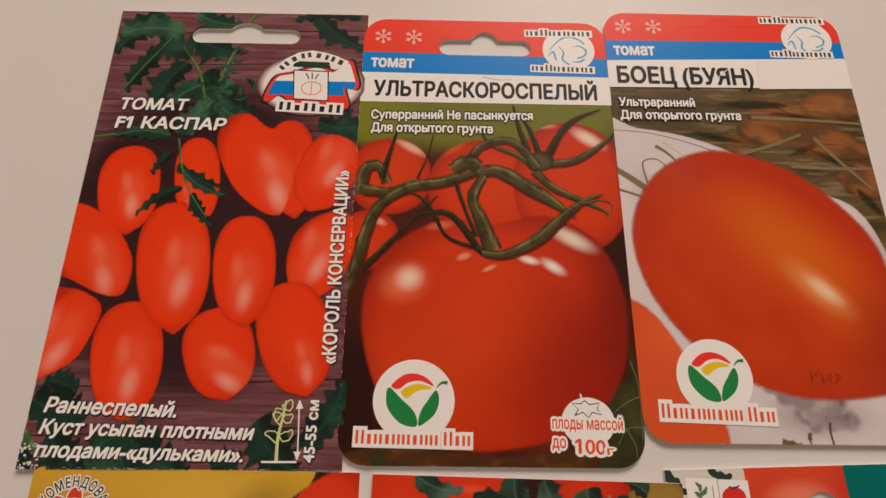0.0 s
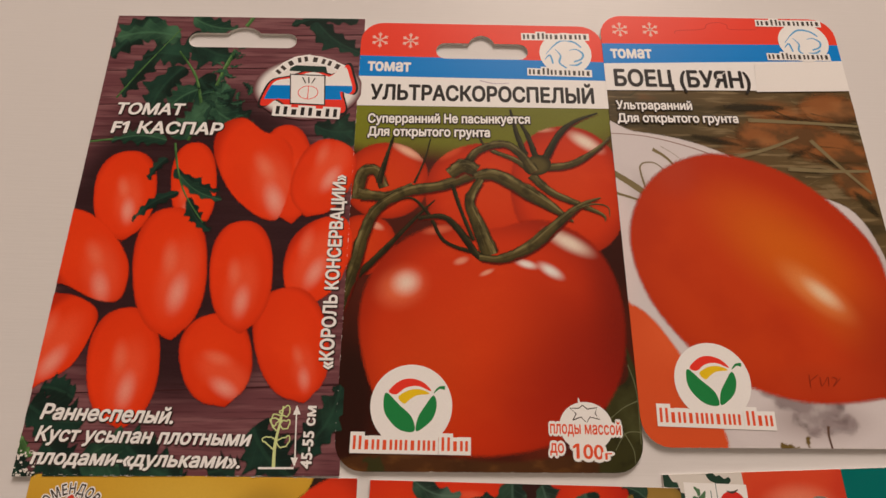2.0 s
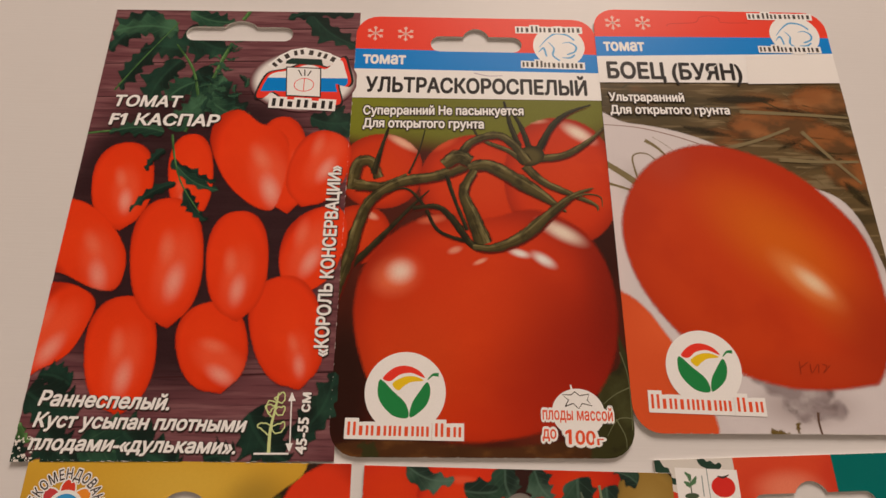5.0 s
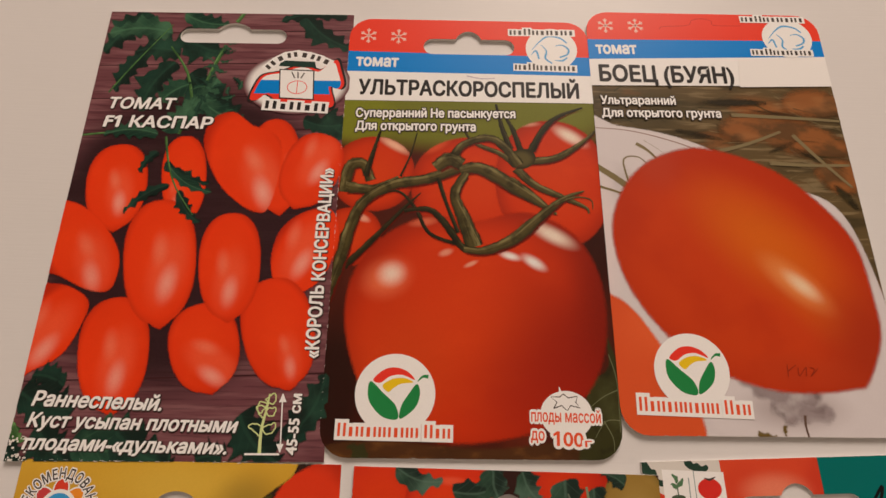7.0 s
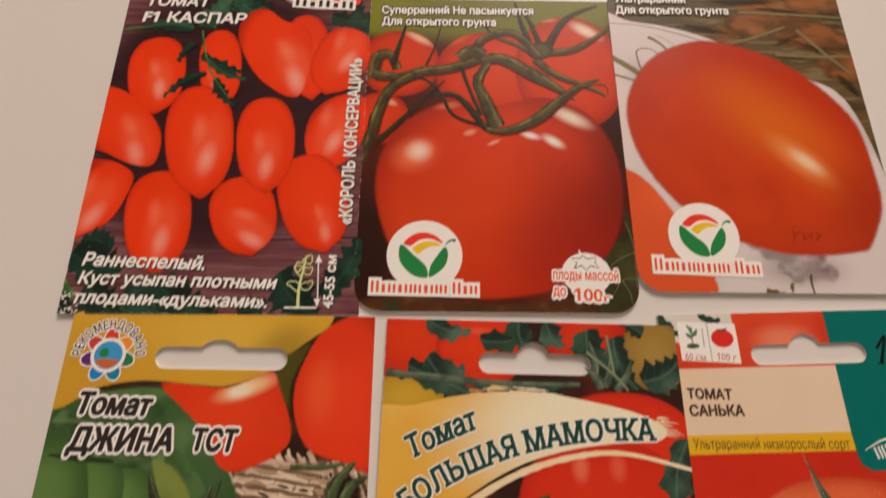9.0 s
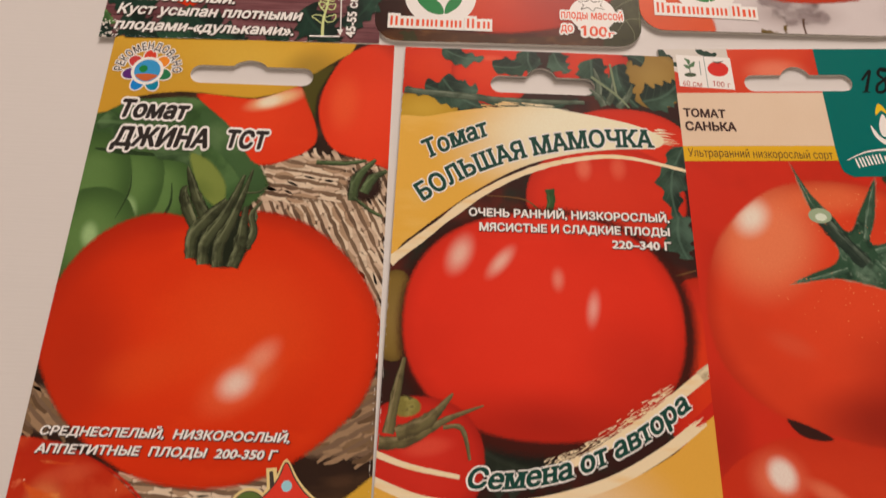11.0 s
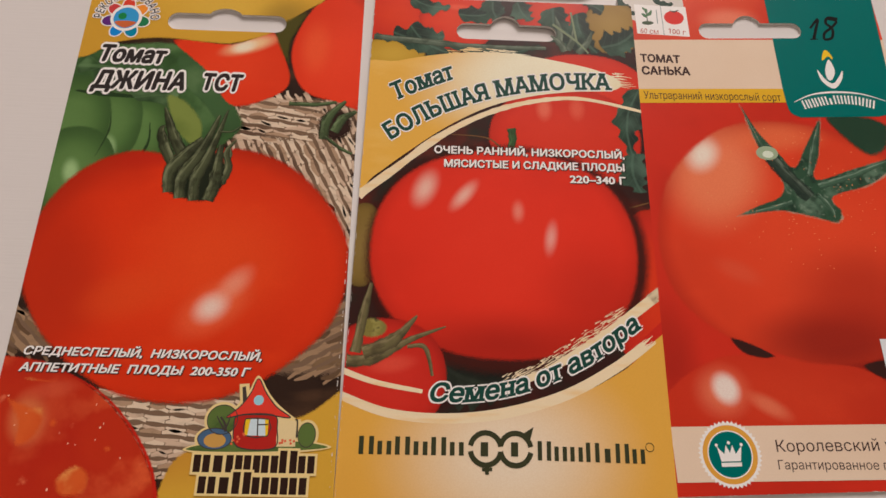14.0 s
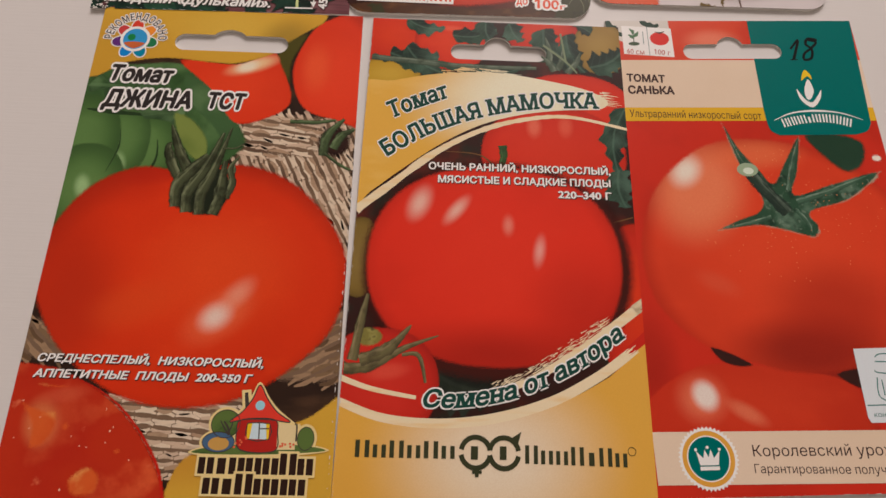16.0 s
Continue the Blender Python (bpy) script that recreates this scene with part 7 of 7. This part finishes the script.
    pk.put("icon_line", [ribbon([(13.4, 2.5), (13.2, 13.3)], 0.2, 0.2)], grey)
    pk.put("icon_line", [ribbon([(11.9, 4.1), (11.7, 9.0)], 0.25, 0.25)], grey)
    pk.put("icon_sprout", [ribbon([(8.6, 8.8), (8.7, 4.9)], 0.3, 0.3), ell((8.6, 8.8), 1.8, 0.7)], ink("icon_soil_ink", (0.067, 0.102, 0.061)))
    for a, b in (((8.5, 6.7), (7.0, 5.4)), ((8.5, 6.2), (10.4, 4.1)), ((8.7, 5.2), (7.6, 3.0))):
        pk.leafy("icon_sprout", (a, b, 1.2, 3, 0.0), ink("icon_leaf_ink", (0.088, 0.198, 0.098)))
    pk.put("icon_tomato", ell((17.1, 6.9), 3.1, 2.5), ink("icon_red_ink", (0.676, 0.032, 0.024)), "small red tomato icon")
    pk.put("icon_sprout", [ribbon([(16.0, 4.3), (17.4, 4.7), (19.0, 4.1)], 0.2, 0.2, 0.6)], CHARCOAL)
    redtext = ink("icon_text_ink", (0.440, 0.057, 0.043))
    pk.text("icon_text", "60 см", (5.8, 12.4), (11.6, 13.0), 1.9, redtext)
    pk.text("icon_text", "100 г", (14.5, 12.6), (19.9, 13.3), 1.9, redtext)
    brown = ink("brown_letter_ink", (0.060, 0.032, 0.029))
    pk.text("printed_title", "ТОМАТ", (4.6, 22.6), (16.8, 23.2), 2.6, brown, None, 0.045)
    pk.text("printed_title", "САНЬКА", (4.5, 27.0), (19.2, 27.4), 2.7, brown, None, 0.045)
    pk.text("printed_line", "Ультраранний низкорослый сорт", (4.1, 35.3), (45.3, 36.4), 2.56, brown)
    flag = [(47.0, -0.8), (46.8, 16.4), (46.5, 32.7), *spline([(46.7, 37.6), (47.4, 40.3), (49.9, 41.9)], False, 4), *spline([(73.7, 41.8), (77.7, 40.6), (79.5, 37.9)], False, 4), (80.6, 18.5), (81.7, -1.8)]
    pk.put("teal_flag", flag, TEAL, "teal flag with rounded lower corners")
    pk.put("flag_drop", spline([(62.9, 22.2), (63.9, 25.9), (62.8, 28.7), (61.5, 29.5), (60.8, 27.9), (61.2, 25.1)]), WHITE, "white drop emblem")
    pk.put("flag_drop", spline([(58.5, 25.7), (59.1, 29.7), (62.3, 32.3), (65.4, 29.2), (66.2, 26.1), (64.6, 28.3), (62.4, 30.5), (60.3, 29.1)], True, 4), WHITE)
    pk.put("flag_tip", spline([(62.5, 18.7), (64.0, 20.6), (64.0, 22.2), (62.8, 21.0), (60.8, 22.6), (61.2, 20.6)], True, 3), LOGO_YELLOW)
    pk.put("flag_arc", ribbon([(49.1, 36.8), (55.0, 34.3), (62.3, 33.5), (70.2, 34.2), (77.3, 36.7)], 0.15, 0.15, 0.7), WHITE)
    pk.text("flag_row", "▙▙▙▙▯▙▙▙▙▙▙", (51.7, 39.2), (73.1, 39.3), 3.00, WHITE, None, via=[(57.7, 38.0), (62.8, 37.5), (68.1, 37.9)], label="arc of plain white blocks")
    pen = ink("marker_ink", (0.006, 0.006, 0.007))
    pk.put("pen_number", [ribbon([(59.5, 10.9), (62.6, 7.5), (61.3, 11.1), (59.8, 14.9)], 0.7, 1.0), ribbon([(58.7, 14.9), (61.1, 14.9)], 0.4, 0.3),
                          ribbon([(69.0, 7.5), (66.1, 7.0), (64.9, 9.0), (66.5, 11.1), (65.7, 14.3), (63.3, 14.9), (63.8, 12.6), (66.5, 10.5), (68.4, 8.3), (66.0, 7.5)], 0.95, 0.8)], pen, "handwritten black number eighteen")
    # foot: cream band with a crowned badge
    pk.put("cream_band", [(-1, 127.4), (83, 128.3), (83, 141.2), (-1, 140.2)], cream, "cream foot band")
    b = (12.9, 134.1)
    teeth = []
    for i in range(88):
        r = 7.9 if i % 2 else 7.3
        a = 2 * math.pi * i / 88
        teeth.append((b[0] + r * math.cos(a), b[1] + r * math.sin(a)))
    pk.put("badge_seal", teeth, WHITE, "white toothed seal")
    pk.put("badge_ring", ell(b, 6.8, 6.8), ink("badge_gold_ink", (0.721, 0.376, 0.054)), "gold ring")
    pk.put("badge_ring_line", ell(b, 5.6, 5.6), WHITE)
    pk.put("badge_core", ell(b, 5.3, 5.3), TEAL, "teal badge core")
    u, v = b
    pk.put("badge_crown", [[(u - 2.4, v + 1.6), (u - 3.1, v - 1.9), (u - 1.4, v - 0.1), (u - 0.8, v - 2.2), (u, v - 0.3), (u + 0.8, v - 2.2), (u + 1.4, v - 0.1), (u + 3.1, v - 1.9), (u + 2.4, v + 1.6)],
                           rect(u - 2.5, v + 1.9, u + 2.5, v + 2.8)], WHITE, "white crown")
    pk.put("badge_crown", [ell((u + x, v + y), 0.4, 0.4, 0, 2, 10) for x, y in ((-3.1, -2.2), (0, -2.7), (3.1, -2.2))], WHITE)
    pk.text("printed_line", "Королевский урож", (24.3, 133.8), (62.5, 134.3), 2.78, brown)
    pk.text("printed_line", "Гарантированное получе", (24.1, 137.8), (60.6, 138.8), 2.18, brown)
    # jar card
    pk.put("jar_card", [(57.3, 106.9), (73.2, 106.7), (71.7, 126.3), (57.7, 126.2), (57.1, 124.9)], ink("jar_card_ink", (0.706, 0.783, 0.850)), "pale card with preserving jars")
    pk.put("jar_line", [ribbon(p, 0.3, 0.3, steps=4) for p in ([(57.7, 121.8), (71.5, 121.7)], [(62.8, 109.2), (64.3, 108.4), (68.0, 108.4)], [(62.5, 110.4), (64.7, 110.5), (70.6, 110.6)],
                                                          [(61.8, 112.7), (63.0, 113.4), (69.7, 113.8)], [(62.1, 114.6), (61.5, 119.3), (64.0, 121.0)], [(63.2, 115.2), (63.1, 119.3)])], TEAL)
    pk.text("card_text", "консервы", (58.8, 124.8), (68.3, 124.8), 1.3, TEAL)
    worn_edges(pk, "tb", 61, 0.25)


basket_packet()
flag_packet()
swoosh_packet()
bpy.data.objects.remove(font_ob)
